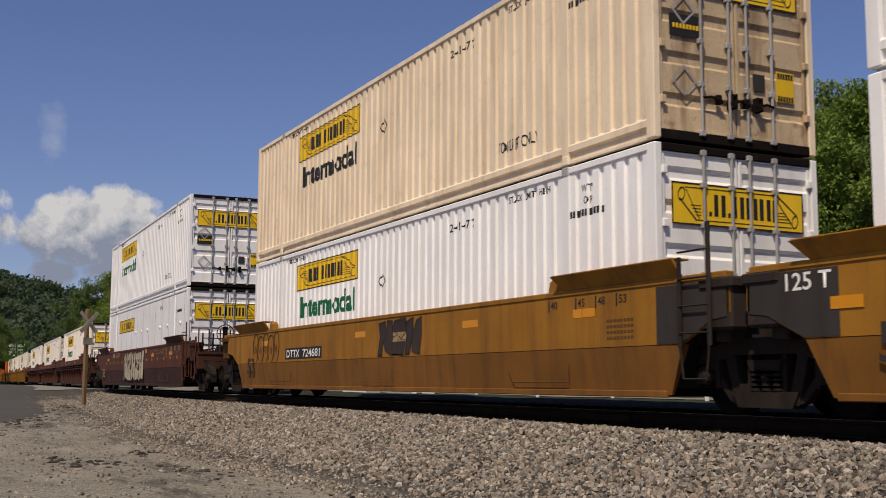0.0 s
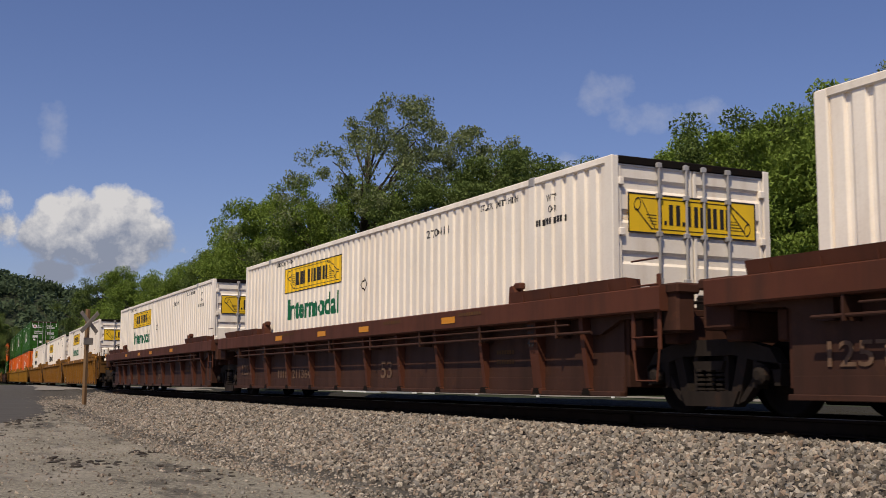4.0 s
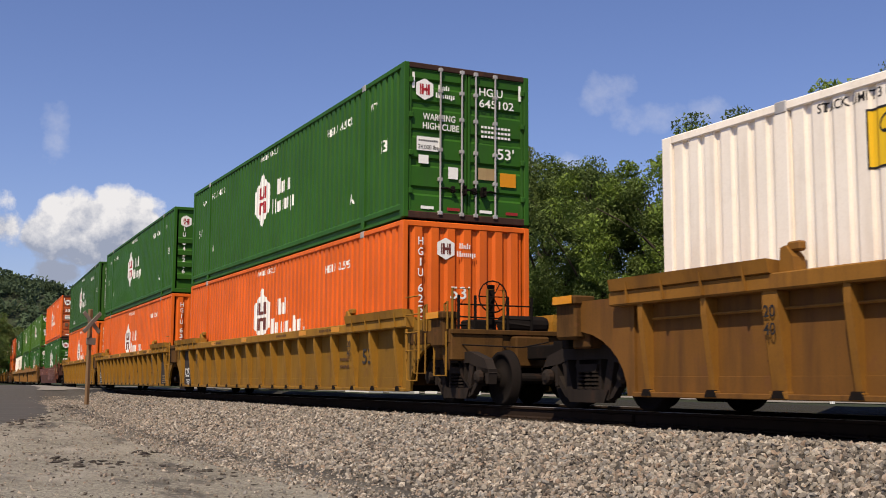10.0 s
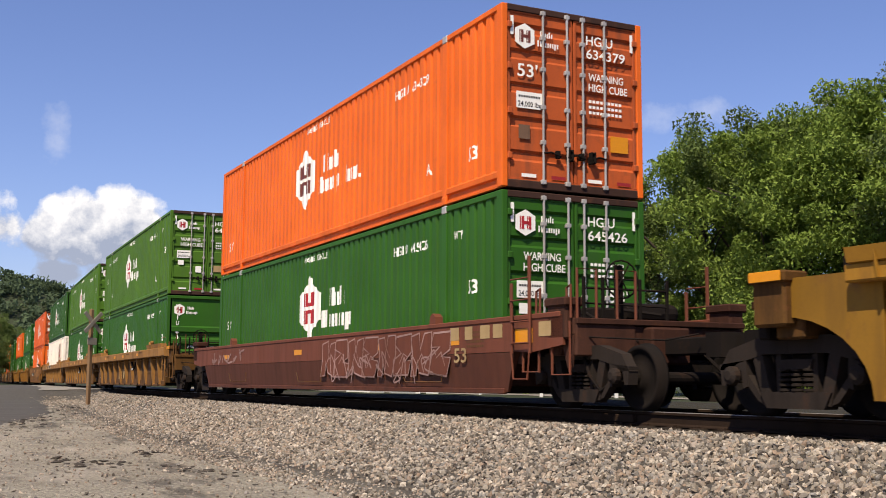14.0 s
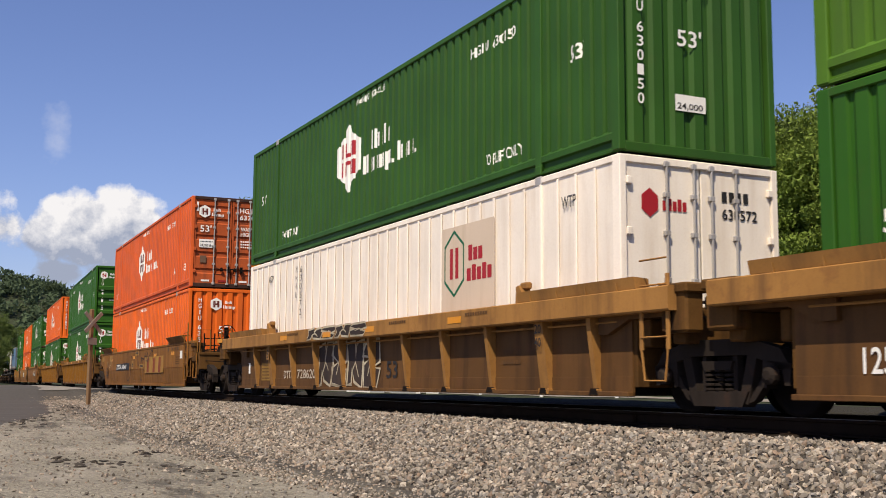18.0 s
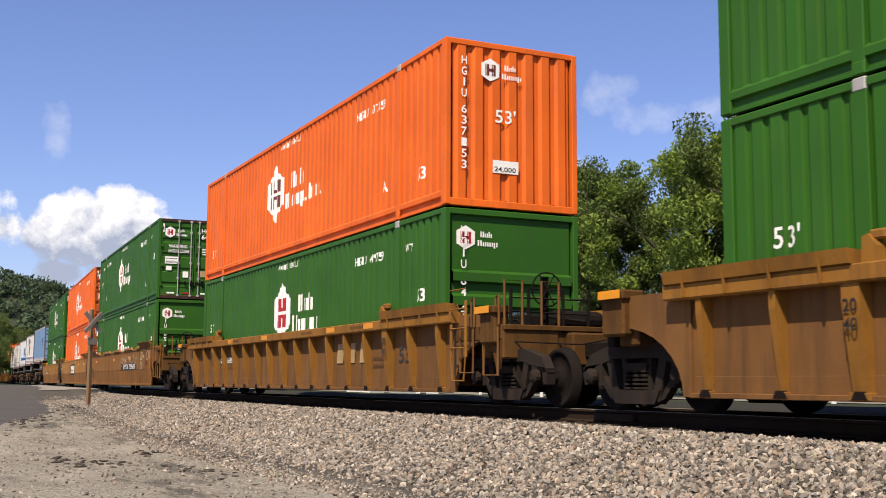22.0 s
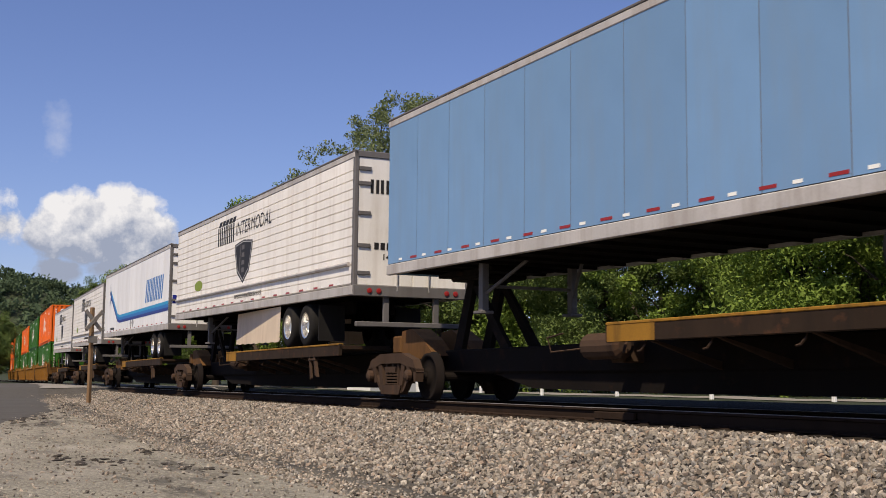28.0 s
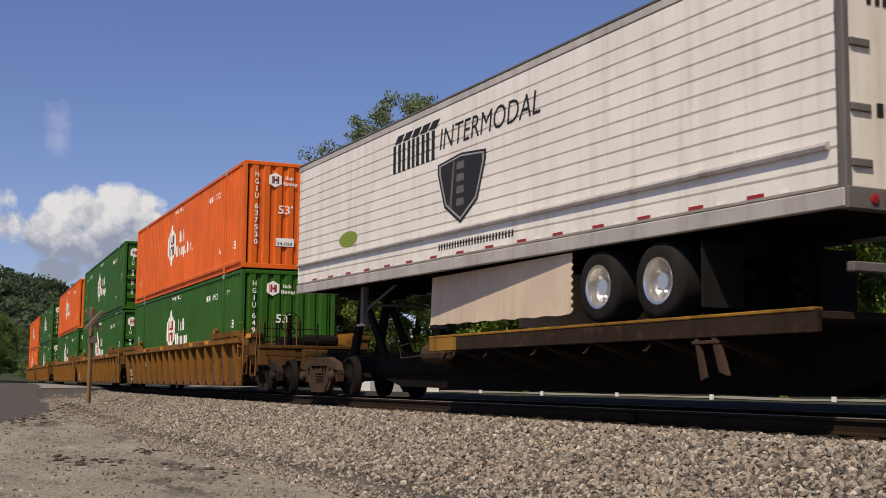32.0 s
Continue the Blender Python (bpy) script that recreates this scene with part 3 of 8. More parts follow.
def jb_marks(c, ink, word=True, digits="282080"):
    if not word:
        flat_side(c)
        for name, key, make, dx, dz, mat, lift in (("sign", "plaque", lambda: flat_poly([(0, 0), (3.6, 0), (3.6, 0.5), (0, 0.5)]), 0, 0, YELLOW, 0.002), ("sign_border", "pb", lambda: sign_frame(3.6, 0.5, 0.022).mesh("m"), 0, 0, BLACK, 0.005),
                                                   ("sign_scroll", "ps", lambda: scroll(3.6, 0.5).mesh("m"), 0, 0, BLACK, 0.005), ("sign_name", "pn", lambda: stems("I. T. TTTI", 2.0, 0.27).mesh("m"), 0.72, 0.115, BLACK, 0.005)):
            mark(name, key, make, -13.31 + dx, 1.93 + dz, mat, c, "yellow name sign" if name == "sign" else "", lift, True)
        mark("lettering", "n" + digits, lambda: letters(digits, 0.52, 0.12), -4.5, 2.42, BLACK, c, "black fleet number", 0.0, True)
        mark("code_strip", "code9", lambda: bars(11, 0.75, 0.09).mesh("m"), -1.6, 2.18, BLACK, c, "", 0.0, True)
        return
    o = {"282144": -0.38, "261904": -0.6}.get(digits, 0.0)
    mark("sign", "plaque", lambda: flat_poly([(0, 0), (3.6, 0), (3.6, 0.58), (0, 0.58)]), -13.07 + o, 1.99, YELLOW, c, "yellow name sign")
    mark("sign_border", "pborder", lambda: sign_frame(3.6, 0.58, 0.022).mesh("m"), -13.07 + o, 1.99, BLACK, c, "", 0.003)
    mark("sign_scroll", "pscroll", lambda: scroll(3.6, 0.58).mesh("m"), -13.07 + o, 1.99, BLACK, c, "", 0.003)
    mark("sign_name", "pblocks", lambda: stems("I.T.TTTI", 2.0, 0.29).mesh("m"), -12.30 + o, 2.14, BLACK, c, "black block name", 0.003)
    if word:
        mark("lettering", "intermodal", lambda: letters("Intermodal", 3.2, 0.44, 0.0, 0.03), -12.83 + o, 1.40, ink, c, "large word in dark green")
    mark("lettering", "stack3", lambda: letters("STACK LIMIT 3 HIGH", 1.15, 0.095), -13.68, 2.66, BLACK, c)
    mark("lettering", "stack3", lambda: letters("STACK LIMIT 3 HIGH", 1.15, 0.095), -3.55, 2.62, BLACK, c)
    mark("lettering", "toplift", lambda: letters("TOP LIFT ONLY", 1.15, 0.17), -3.9, 0.5, BLACK, c)
    mark("lettering", "wtpor", lambda: letters("WTP", 0.26, 0.1), -1.62, 2.5, BLACK, c)
    mark("lettering", "or", lambda: letters("OR", 0.16, 0.1), -1.57, 2.34, BLACK, c)
    mark("code_strip", "code9", lambda: bars(11, 0.75, 0.09).mesh("m"), -1.9, 2.18, BLACK, c)
    mark("lettering", "n" + digits, lambda: letters(digits, 0.85, 0.13), -5.5, 2.42, BLACK, c, "black fleet number")
    mark("vent_slot", "slot", lambda: flat_poly([(0, 0), (0.035, 0), (0.035, 0.28), (0, 0.28)]), -8.3, 2.35, BLACK, c)
    mark("diamond", "dia", lambda: diamond(0.17).mesh("m"), -8.28, 1.85, STEEL, c, "empty placard holder")


def h_small():
    """Upright and cross bars in an end badge."""
    g = Geo()
    for x in (0.0, 0.125):
        g.poly([(x, 0, 0), (x + 0.02, 0, 0), (x + 0.02, 0, 0.2), (x, 0, 0.2)])
        g.poly([(x + 0.03, 0, 0), (x + 0.075, 0, 0), (x + 0.075, 0, 0.2), (x + 0.03, 0, 0.2)])
    g.poly([(0.075, 0, 0.075), (0.155, 0, 0.075), (0.155, 0, 0.125), (0.075, 0, 0.125)])
    return g


def diamond(r):
    g = Geo()
    for i in range(4):
        a, b = (math.pi / 2 * k for k in (i, i + 1))
        g.poly([(r * math.cos(a), 0, r * math.sin(a)), (r * math.cos(b), 0, r * math.sin(b)), (r * 0.8 * math.cos(b), 0, r * 0.8 * math.sin(b)), (r * 0.8 * math.cos(a), 0, r * 0.8 * math.sin(a))])
    return g


def end_mark(name, make, key, y, z, material, c, label="", x=0.012):
    """A marking on the leading end, read from ahead."""
    me = kept(("endmark", key), make)
    return part(name, me, material, c, label, Matrix.Translation((x, y, z)) @ pose(0, 0, 0, 0, 0, 90))


def container(col, end, style, label, digits="632110", doorcol=None, word_ink=None, flat=False):
    """A 53-foot container; its origin is the middle of its leading end's foot."""
    rnd = random.Random(digits)
    c = thing("container", label, "shipping container", "containers on the train")
    for far in (0, 1):
        part("side_wall", kept(("side", flat, far), lambda: (side_wall(flat)().mirror() if far else side_wall(flat)()).mesh("side_wall")), col, c)

        def rail(z0, z1, key):
            def build():
                g = Geo()
                if z0 > 1:
                    g.box((-CL + 0.02, -CW, z0), (-0.02, -CW + 0.075, z1), 0.012)
                else:
                    g.prism([(-CW + 0.08, z0), (-CW + 0.01, z0), (-CW + 0.01, z0 + 0.035), (-CW + 0.045, z0 + 0.05), (-CW + 0.045, z1 - 0.15), (-CW - 0.001, z1 - 0.13), (-CW - 0.001, z1 - 0.05), (-CW + SET + 0.02, z1), (-CW + 0.08, z1)], -CL + 0.02, -0.02, 0)
                if far:
                    g.mirror()
                return g.mesh(key)
            return kept(("rail", key, far), build)
        part("top_rail", rail(2.79, 2.885, "top_rail"), col, c)
        part("bottom_rail", rail(0.012, 0.30, "bottom_rail"), col, c)
        for x in (-16.0, -14.17, -1.98, -0.15):
            def build():
                g = Geo().box((-0.085, -CW - 0.004, 0.02), (0.085, -CW + 0.10, 2.88), 0.01)
                return (g.mirror() if far else g).mesh("post")
            ob = part("corner_post" if x in (-16.0, -0.15) else "lifting_post", kept(("post", far), build), col, c, "", Matrix.Translation((x if x not in (-16.0, -0.15) else x + (0.07 if x == -0.15 else -0.065), 0, 0)))
        for x in (-14.17, -1.98):
            for z in (0.0, 2.76):
                def build():
                    g = Geo().box((-0.085, -CW - 0.012, 0), (0.085, -CW + 0.12, 0.136), 0.014)
                    return (g.mirror() if far else g).mesh("corner_casting")
                part("corner_casting", kept(("casting", far), build), col if z == 0 else ZINC, c, "", Matrix.Translation((x, 0, z)))
    part("roof", kept("roof", lambda: Geo().box((-CL + 0.03, -CW + 0.03, 2.84), (-0.03, CW - 0.03, 2.88), 0.01).mesh("roof")), col, c)
    part("floor", kept("floor", lambda: Geo().box((-CL + 0.03, -CW + 0.08, 0.05), (-0.03, CW - 0.08, 0.15), 0.01).mesh("floor")), STEEL, c)
    part("tail_wall", kept("tail", lambda: Geo().box((-CL + 0.03, -1.18, 0.14), (-CL + 0.08, 1.18, 2.8), 0.01).mesh("tail_wall")), col, c)
    hdr = kept("header", lambda: Geo().box((-0.09, -1.2, 2.78), (0.0, 1.2, 2.885), 0.012).mesh("header"))
    sill = kept("sill", lambda: Geo().box((-0.09, -1.2, 0.01), (0.0, 1.2, 0.14), 0.012).mesh("sill"))
    dark = style == "jb"
    part("end_header", hdr, (STEEL if dark else HEAD_EDGE if style == "hub" else col) if end == "door" else col, c)
    part("end_sill", sill, (STEEL if dark else HEAD_EDGE if style == "hub" else col) if end == "door" else col, c)
    if end == "door":
        dc = doorcol or col
        for k, (y0, y1) in enumerate(((-1.19, -0.012), (0.012, 1.19))):
            leaf = part("door", kept(("leaf", k, style == "none"), lambda: (Geo().box((-0.06, y0, 0.13), (-0.03, y1, 2.79), 0.008) if style == "none" else door_leaf(y0, y1)).mesh("door")), dc, c, "smooth white door, shut" if style == "none" else "ribbed steel door, shut")
            for y in ((-0.57, -0.13) if k == 0 else (0.16, 0.57)):
                part("locking_bar", kept(("bar", y), lambda: locking_bar(y).mesh("locking_bar")), ZINC, leaf, "galvanised locking bar")
                part("handle", kept(("handle", y), lambda: handle_of(y, 1 if k == 0 else -1).mesh("handle")), STEEL, leaf)
            for z in (0.45, 1.15, 1.85, 2.5):
                y = -1.2 if k == 0 else 1.12
                part("hinge", kept(("hinge", k, z), lambda: Geo().box((-0.03, y, z), (0.025, y + 0.08, z + 0.1), 0.01).mesh("hinge")), dc, leaf)
    elif end == "ribs":
        part("end_wall", kept("end_ribs", lambda: end_ribs().mesh("end_wall")), col, c, "corrugated steel end")
    else:
        part("end_wall", kept("end_bands", lambda: end_bands((0.55, 0.95, 1.35, 1.75)).mesh("end_wall")), col, c, "banded steel end")
    if style == "jb":
        jb_marks(c, word_ink or LOGO_GREEN, word=not flat, digits=digits)
        end_mark("sign", lambda: flat_poly([(0, 0), (2.1, 0), (2.1, 0.52), (0, 0.52)]), "eplaque", -1.05, 1.90, YELLOW, c, "yellow name sign across the doors", -0.012)
        end_mark("sign_border", lambda: sign_frame(2.1, 0.52, 0.02).mesh("m"), "eborder", -1.05, 1.90, BLACK, c, "", -0.009)
        end_mark("sign_name", lambda: stems("I.T.TTTI", 1.18, 0.27).mesh("m"), "eblocks", -0.58, 2.03, BLACK, c, "black block name", -0.008)
        end_mark("sign_scroll", lambda: scroll(2.1, 0.52, 4).mesh("m"), "escroll", -1.05, 1.90, BLACK, c, "", -0.008)
    elif style == "hub":
        hub_marks(c, col in (ORANGE, ORANGE2, GREEN3), digits, rnd, LOGO_BROWN if col in (ORANGE, ORANGE2) else LOGO_RED, col is GREEN3, "stacked" in label)
        x = -0.008 if end == "door" else 0.002 if end == "ribs" else -0.05
        by = -0.62 if end == "ribs" else -1.06
        end_mark("badge", lambda: flat_poly([(px * 0.29, pz * 0.27) for px, pz in ((0, 0.35), (0.6, 0), (1.2, 0.35), (1.2, 1.15), (0.6, 1.5), (0, 1.15))]), "ehex", by, 2.20, LOGO_WHITE, c, "white hexagon badge", x)
        end_mark("badge_centre", lambda: h_small().mesh("m"), "ehexc", by + 0.075, 2.30, LOGO_BROWN if col in (ORANGE, ORANGE2) else LOGO_RED, c, "dark bars in the badge", x + 0.004)
        end_mark("name_block", lambda: stems("Ttd", 0.22, 0.10).mesh("m"), "ename", by + 0.45, 2.42, LOGO_WHITE, c, "white bar name", x)
        end_mark("name_block", lambda: stems("Tittg", 0.38, 0.10).mesh("m"), "ename2", by + 0.40, 2.27, LOGO_WHITE, c, "white bar name", x)
        if end == "door":
            warm = col in (ORANGE, ORANGE2)
            end_mark("lettering", lambda: letters("HGIU", 0.5, 0.15), "ecode", 0.24, 2.42, LOGO_WHITE, c, "white owner code", x)
            end_mark("lettering", lambda: letters(digits, 0.74, 0.15), "edig" + digits, 0.24, 2.20, LOGO_WHITE, c, "white fleet number", x)
            end_mark("lettering", lambda: letters("53'", 0.36, 0.2), "e53", -1.02 if warm else 0.62, 1.76 if warm else 1.24, LOGO_WHITE, c, "", x)
            for text, w, z in (("WARNING", 0.66, 1.84), ("HIGH CUBE", 0.74, 1.67)):
                end_mark("lettering", lambda: letters(text, w, 0.12), "ewarn" + text, 0.28 if warm else -0.92, z, LOGO_WHITE, c, "", x)
            end_mark("label_plate", lambda: flat_poly([(0, 0), (0.46, 0), (0.46, 0.26), (0, 0.26)]), "eplate", -1.04, 1.26, LOGO_WHITE, c, "white weight label", x)
            end_mark("lettering", lambda: letters("24,000 lbs", 0.40, 0.08), "elbs", -1.01, 1.29, BLACK, c, "", x + 0.003)
            end_mark("code_strip", lambda: bars(9, 0.38, 0.035, 0.4).mesh("m"), "elbs2", -1.0, 1.43, BLACK, c, "", x + 0.003)
            end_mark("label_plate", lambda: flat_poly([(0, 0), (0.2, 0), (0.2, 0.22), (0, 0.22)]), "eplate2", -1.0 if warm else -0.40, 0.78, DULL if warm else LOGO_WHITE, c, "worn label", x)
            end_mark("label_plate", lambda: flat_poly([(0, 0), (0.34, 0), (0.34, 0.26), (0, 0.26)]), "eplate3", 0.68, 0.72, AMBER, c, "amber hazard label", x)
            if not warm:
                end_mark("label_plate", lambda: flat_poly([(0, 0), (0.34, 0), (0.34, 0.22), (0, 0.22)]), "eplate5", 0.22, 0.82, PALE, c, "pale label", x)
                end_mark("label_plate", lambda: flat_poly([(0, 0), (0.2, 0), (0.2, 0.16), (0, 0.16)]), "eplate6", -1.0, 1.02, LOGO_WHITE, c, "white label", x)
            for y in (-0.95, -0.42, 0.25, 0.8):
                end_mark("tape", lambda: flat_poly([(0, 0), (0.26, 0), (0.26, 0.055), (0, 0.055)]), "etape", y, 0.19, DULLRED if y in (-0.42, 0.8) else LOGO_WHITE, c, "", x)
            for y in (-1.14, 1.08):
                end_mark("tape", lambda: flat_poly([(0, 0), (0.055, 0), (0.055, 0.3), (0, 0.3)]), "etapev", y, 2.40, LOGO_WHITE, c, "", x)
            for i in range(3):
                end_mark("code_strip", lambda: bars(9, 0.62, 0.045, 0.4).mesh("m"), "esmall", 0.28, (1.30 if warm else 1.62) + 0.09 * i, LOGO_WHITE, c, "", x)
        else:
            for i, ch in enumerate("HGIU"):
                end_mark("lettering", lambda: letters(ch, 0.10 if ch != "I" else 0.03, 0.14), "ev" + ch, -1.0 + (0.035 if ch == "I" else 0), 2.45 - 0.19 * i, LOGO_WHITE, c, "", 0.007)
            for i, ch in enumerate(digits):
                end_mark("lettering", lambda: letters(ch, 0.10, 0.14), "evd" + ch, -1.0, 1.60 - 0.19 * i, LOGO_WHITE, c, "", 0.007)
            end_mark("lettering", lambda: letters("53'", 0.4, 0.22), "e53b", -0.35, 1.5 if end == "ribs" else 0.28, LOGO_WHITE, c, "", x)
            if end == "ribs":
                end_mark("label_plate", lambda: flat_poly([(0, 0), (0.5, 0), (0.5, 0.22), (0, 0.22)]), "epl4", -0.4, 0.62, LOGO_WHITE, c, "white weight label", x)
                end_mark("lettering", lambda: letters("24,000", 0.42, 0.08), "elbs4", -0.37, 0.65, BLACK, c, "", x + 0.003)
            else:
                end_mark("lettering", lambda: letters("WARNING HIGH CUBE", 0.95, 0.08), "ewhc", -0.6, 1.12, LOGO_WHITE, c, "", x)
    return c

# ---- railway trucks and cars ----
def side_frame(y):
    """A heavy cast truck side: arched top member, slanting legs round two holes, spring seat, bearing ends."""
    g = Geo()
    d = 0.15 if y < 0 else -0.15
    a, b = sorted((y, y + d))
    g.prism([(-1.14, 0.50), (-0.98, 0.72), (-0.50, 0.84), (0.50, 0.84), (0.98, 0.72), (1.14, 0.50), (0.96, 0.50), (0.85, 0.57), (0.45, 0.66), (-0.45, 0.66), (-0.85, 0.57), (-0.96, 0.50)], a, b)
    for s in (-1, 1):
        g.prism([(s * 0.48, 0.68), (s * 0.62, 0.64), (s * 0.47, 0.13), (s * 0.33, 0.15)], a + 0.01, b - 0.01)
        g.prism([(s * 0.22, 0.70), (s * 0.29, 0.70), (s * 0.29, 0.22), (s * 0.23, 0.22)], a + 0.03, b - 0.03)
        g.prism([(s * 0.72, 0.60), (s * 1.14, 0.56), (s * 1.11, 0.33), (s * 1.04, 0.33), (s * 1.0, 0.50), (s * 0.80, 0.50), (s * 0.77, 0.30), (s * 0.70, 0.32)], a, b)
        g.prism([(s * 0.44, 0.13), (s * 0.56, 0.17), (s * 0.80, 0.42), (s * 0.72, 0.46)], a + 0.02, b - 0.02)
    g.prism([(-0.50, 0.27), (0.50, 0.27), (0.40, 0.10), (-0.40, 0.10)], a - 0.015, b + 0.015)
    g.prism([(-0.26, 0.60), (0.26, 0.60), (0.22, 0.50), (-0.22, 0.50)], a - 0.01, b)
    return g


def truck(parent, x, frame=None):
    """Two wheelsets, side frames, bolster and springs, under a car at x."""
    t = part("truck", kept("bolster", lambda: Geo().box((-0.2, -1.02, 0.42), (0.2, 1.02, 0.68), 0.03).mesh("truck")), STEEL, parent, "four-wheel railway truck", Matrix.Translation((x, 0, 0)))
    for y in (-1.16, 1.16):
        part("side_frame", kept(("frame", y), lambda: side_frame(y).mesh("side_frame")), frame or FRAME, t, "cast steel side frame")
        for i in range(3):
            def coil():
                g = Geo()
                for k in range(5):
                    g.lathe([(0.03, 0), (0.062, 0.008), (0.062, 0.03), (0.03, 0.038)], (0, 0, 0.27 + k * 0.052), 2, 10)
                return g.mesh("spring")
            part("spring", kept("coil", coil), frame or FRAME, t, "", Matrix.Translation((-0.17 + 0.17 * i, y * 0.97, 0)))
    for dx in (-0.89, 0.89):
        part("axle", kept("axle", lambda: Geo().lathe([(0.06, -1.1), (0.08, -0.9), (0.08, 0.9), (0.06, 1.1)], (0, 0, 0), 1, 12).mesh("axle")), STEEL, t, "", Matrix.Translation((dx, 0, 0.42)))
        for y in (-1, 1):
            def wheel():
                g = Geo().lathe([(0.08, -0.10), (0.14, -0.10), (0.16, -0.05), (0.34, -0.035), (0.36, -0.07), (0.415, -0.07), (0.42, 0.03), (0.445, 0.04), (0.445, 0.07), (0.36, 0.07), (0.33, 0.02), (0.14, 0.05), (0.08, 0.06)], (0, 0, 0), 1, 32)
                if y > 0:
                    g.mirror()
                return g.mesh("wheel", True)
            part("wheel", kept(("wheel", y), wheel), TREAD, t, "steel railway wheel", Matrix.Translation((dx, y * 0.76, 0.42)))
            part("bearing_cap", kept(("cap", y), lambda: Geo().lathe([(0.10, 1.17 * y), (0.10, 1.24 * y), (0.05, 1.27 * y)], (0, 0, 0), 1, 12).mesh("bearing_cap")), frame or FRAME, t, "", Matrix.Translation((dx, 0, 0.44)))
    return t


def both(parent, name, build, material, key, label="", at=None):
    """The same part on both sides of a car."""
    out = []
    for far in (0, 1):
        me = kept((key, far), lambda: (build().mirror() if far else build()).mesh(name))
        out.append(part(name, me, material, parent, label, at))
    return out


def ladder(parent, x, material, top=2.02, foot=0.38, lean=0.0):
    def build():
        g = Geo()
        for dx in (0, 0.5):
            g.box((dx - 0.03, -1.56, foot + 0.35), (dx + 0.03, -1.53, top if dx else top - 0.35), 0.006)
        for i in range(4):
            g.tube([(0, -1.56, 0.5 + foot + i * 0.3), (0.5, -1.56, 0.5 + foot + i * 0.3)], 0.012, 6)
        g.tube([(0.0, -1.55, foot + 0.38), (0.06, -1.55, foot), (0.44, -1.55, foot), (0.5, -1.55, foot + 0.38)], 0.016, 6)
        return g
    both(parent, "ladder", build, material, ("ladder", top, foot), "narrow steel ladder", Matrix.Translation((x, 0, 0)))


def coupler(parent, x, way):
    def build():
        g = Geo()
        g.box((0, -0.11, 0.72), (1.35, 0.11, 0.95), 0.02)
        g.prism([(1.3, -0.18), (1.62, -0.20), (1.72, -0.05), (1.58, 0.02), (1.7, 0.2), (1.3, 0.2)], 0.68, 0.99, 2)
        g.tube([(0.6, 0.35, 0.75), (1.0, 0.4, 0.45), (1.5, 0.3, 0.42), (1.75, 0.2, 0.6)], 0.025, 6)
        g.tube([(0.2, -1.2, 0.95), (0.9, -0.5, 0.9), (1.2, -0.2, 0.98)], 0.012, 6)
        return g.mesh("coupler")
    part("coupler", kept("coupler", build), STEEL, parent, "dirty steel knuckle coupler", Matrix.Translation((x, 0, 0)) @ pose(0, 0, 0, 0, 0, 0 if way > 0 else 180))


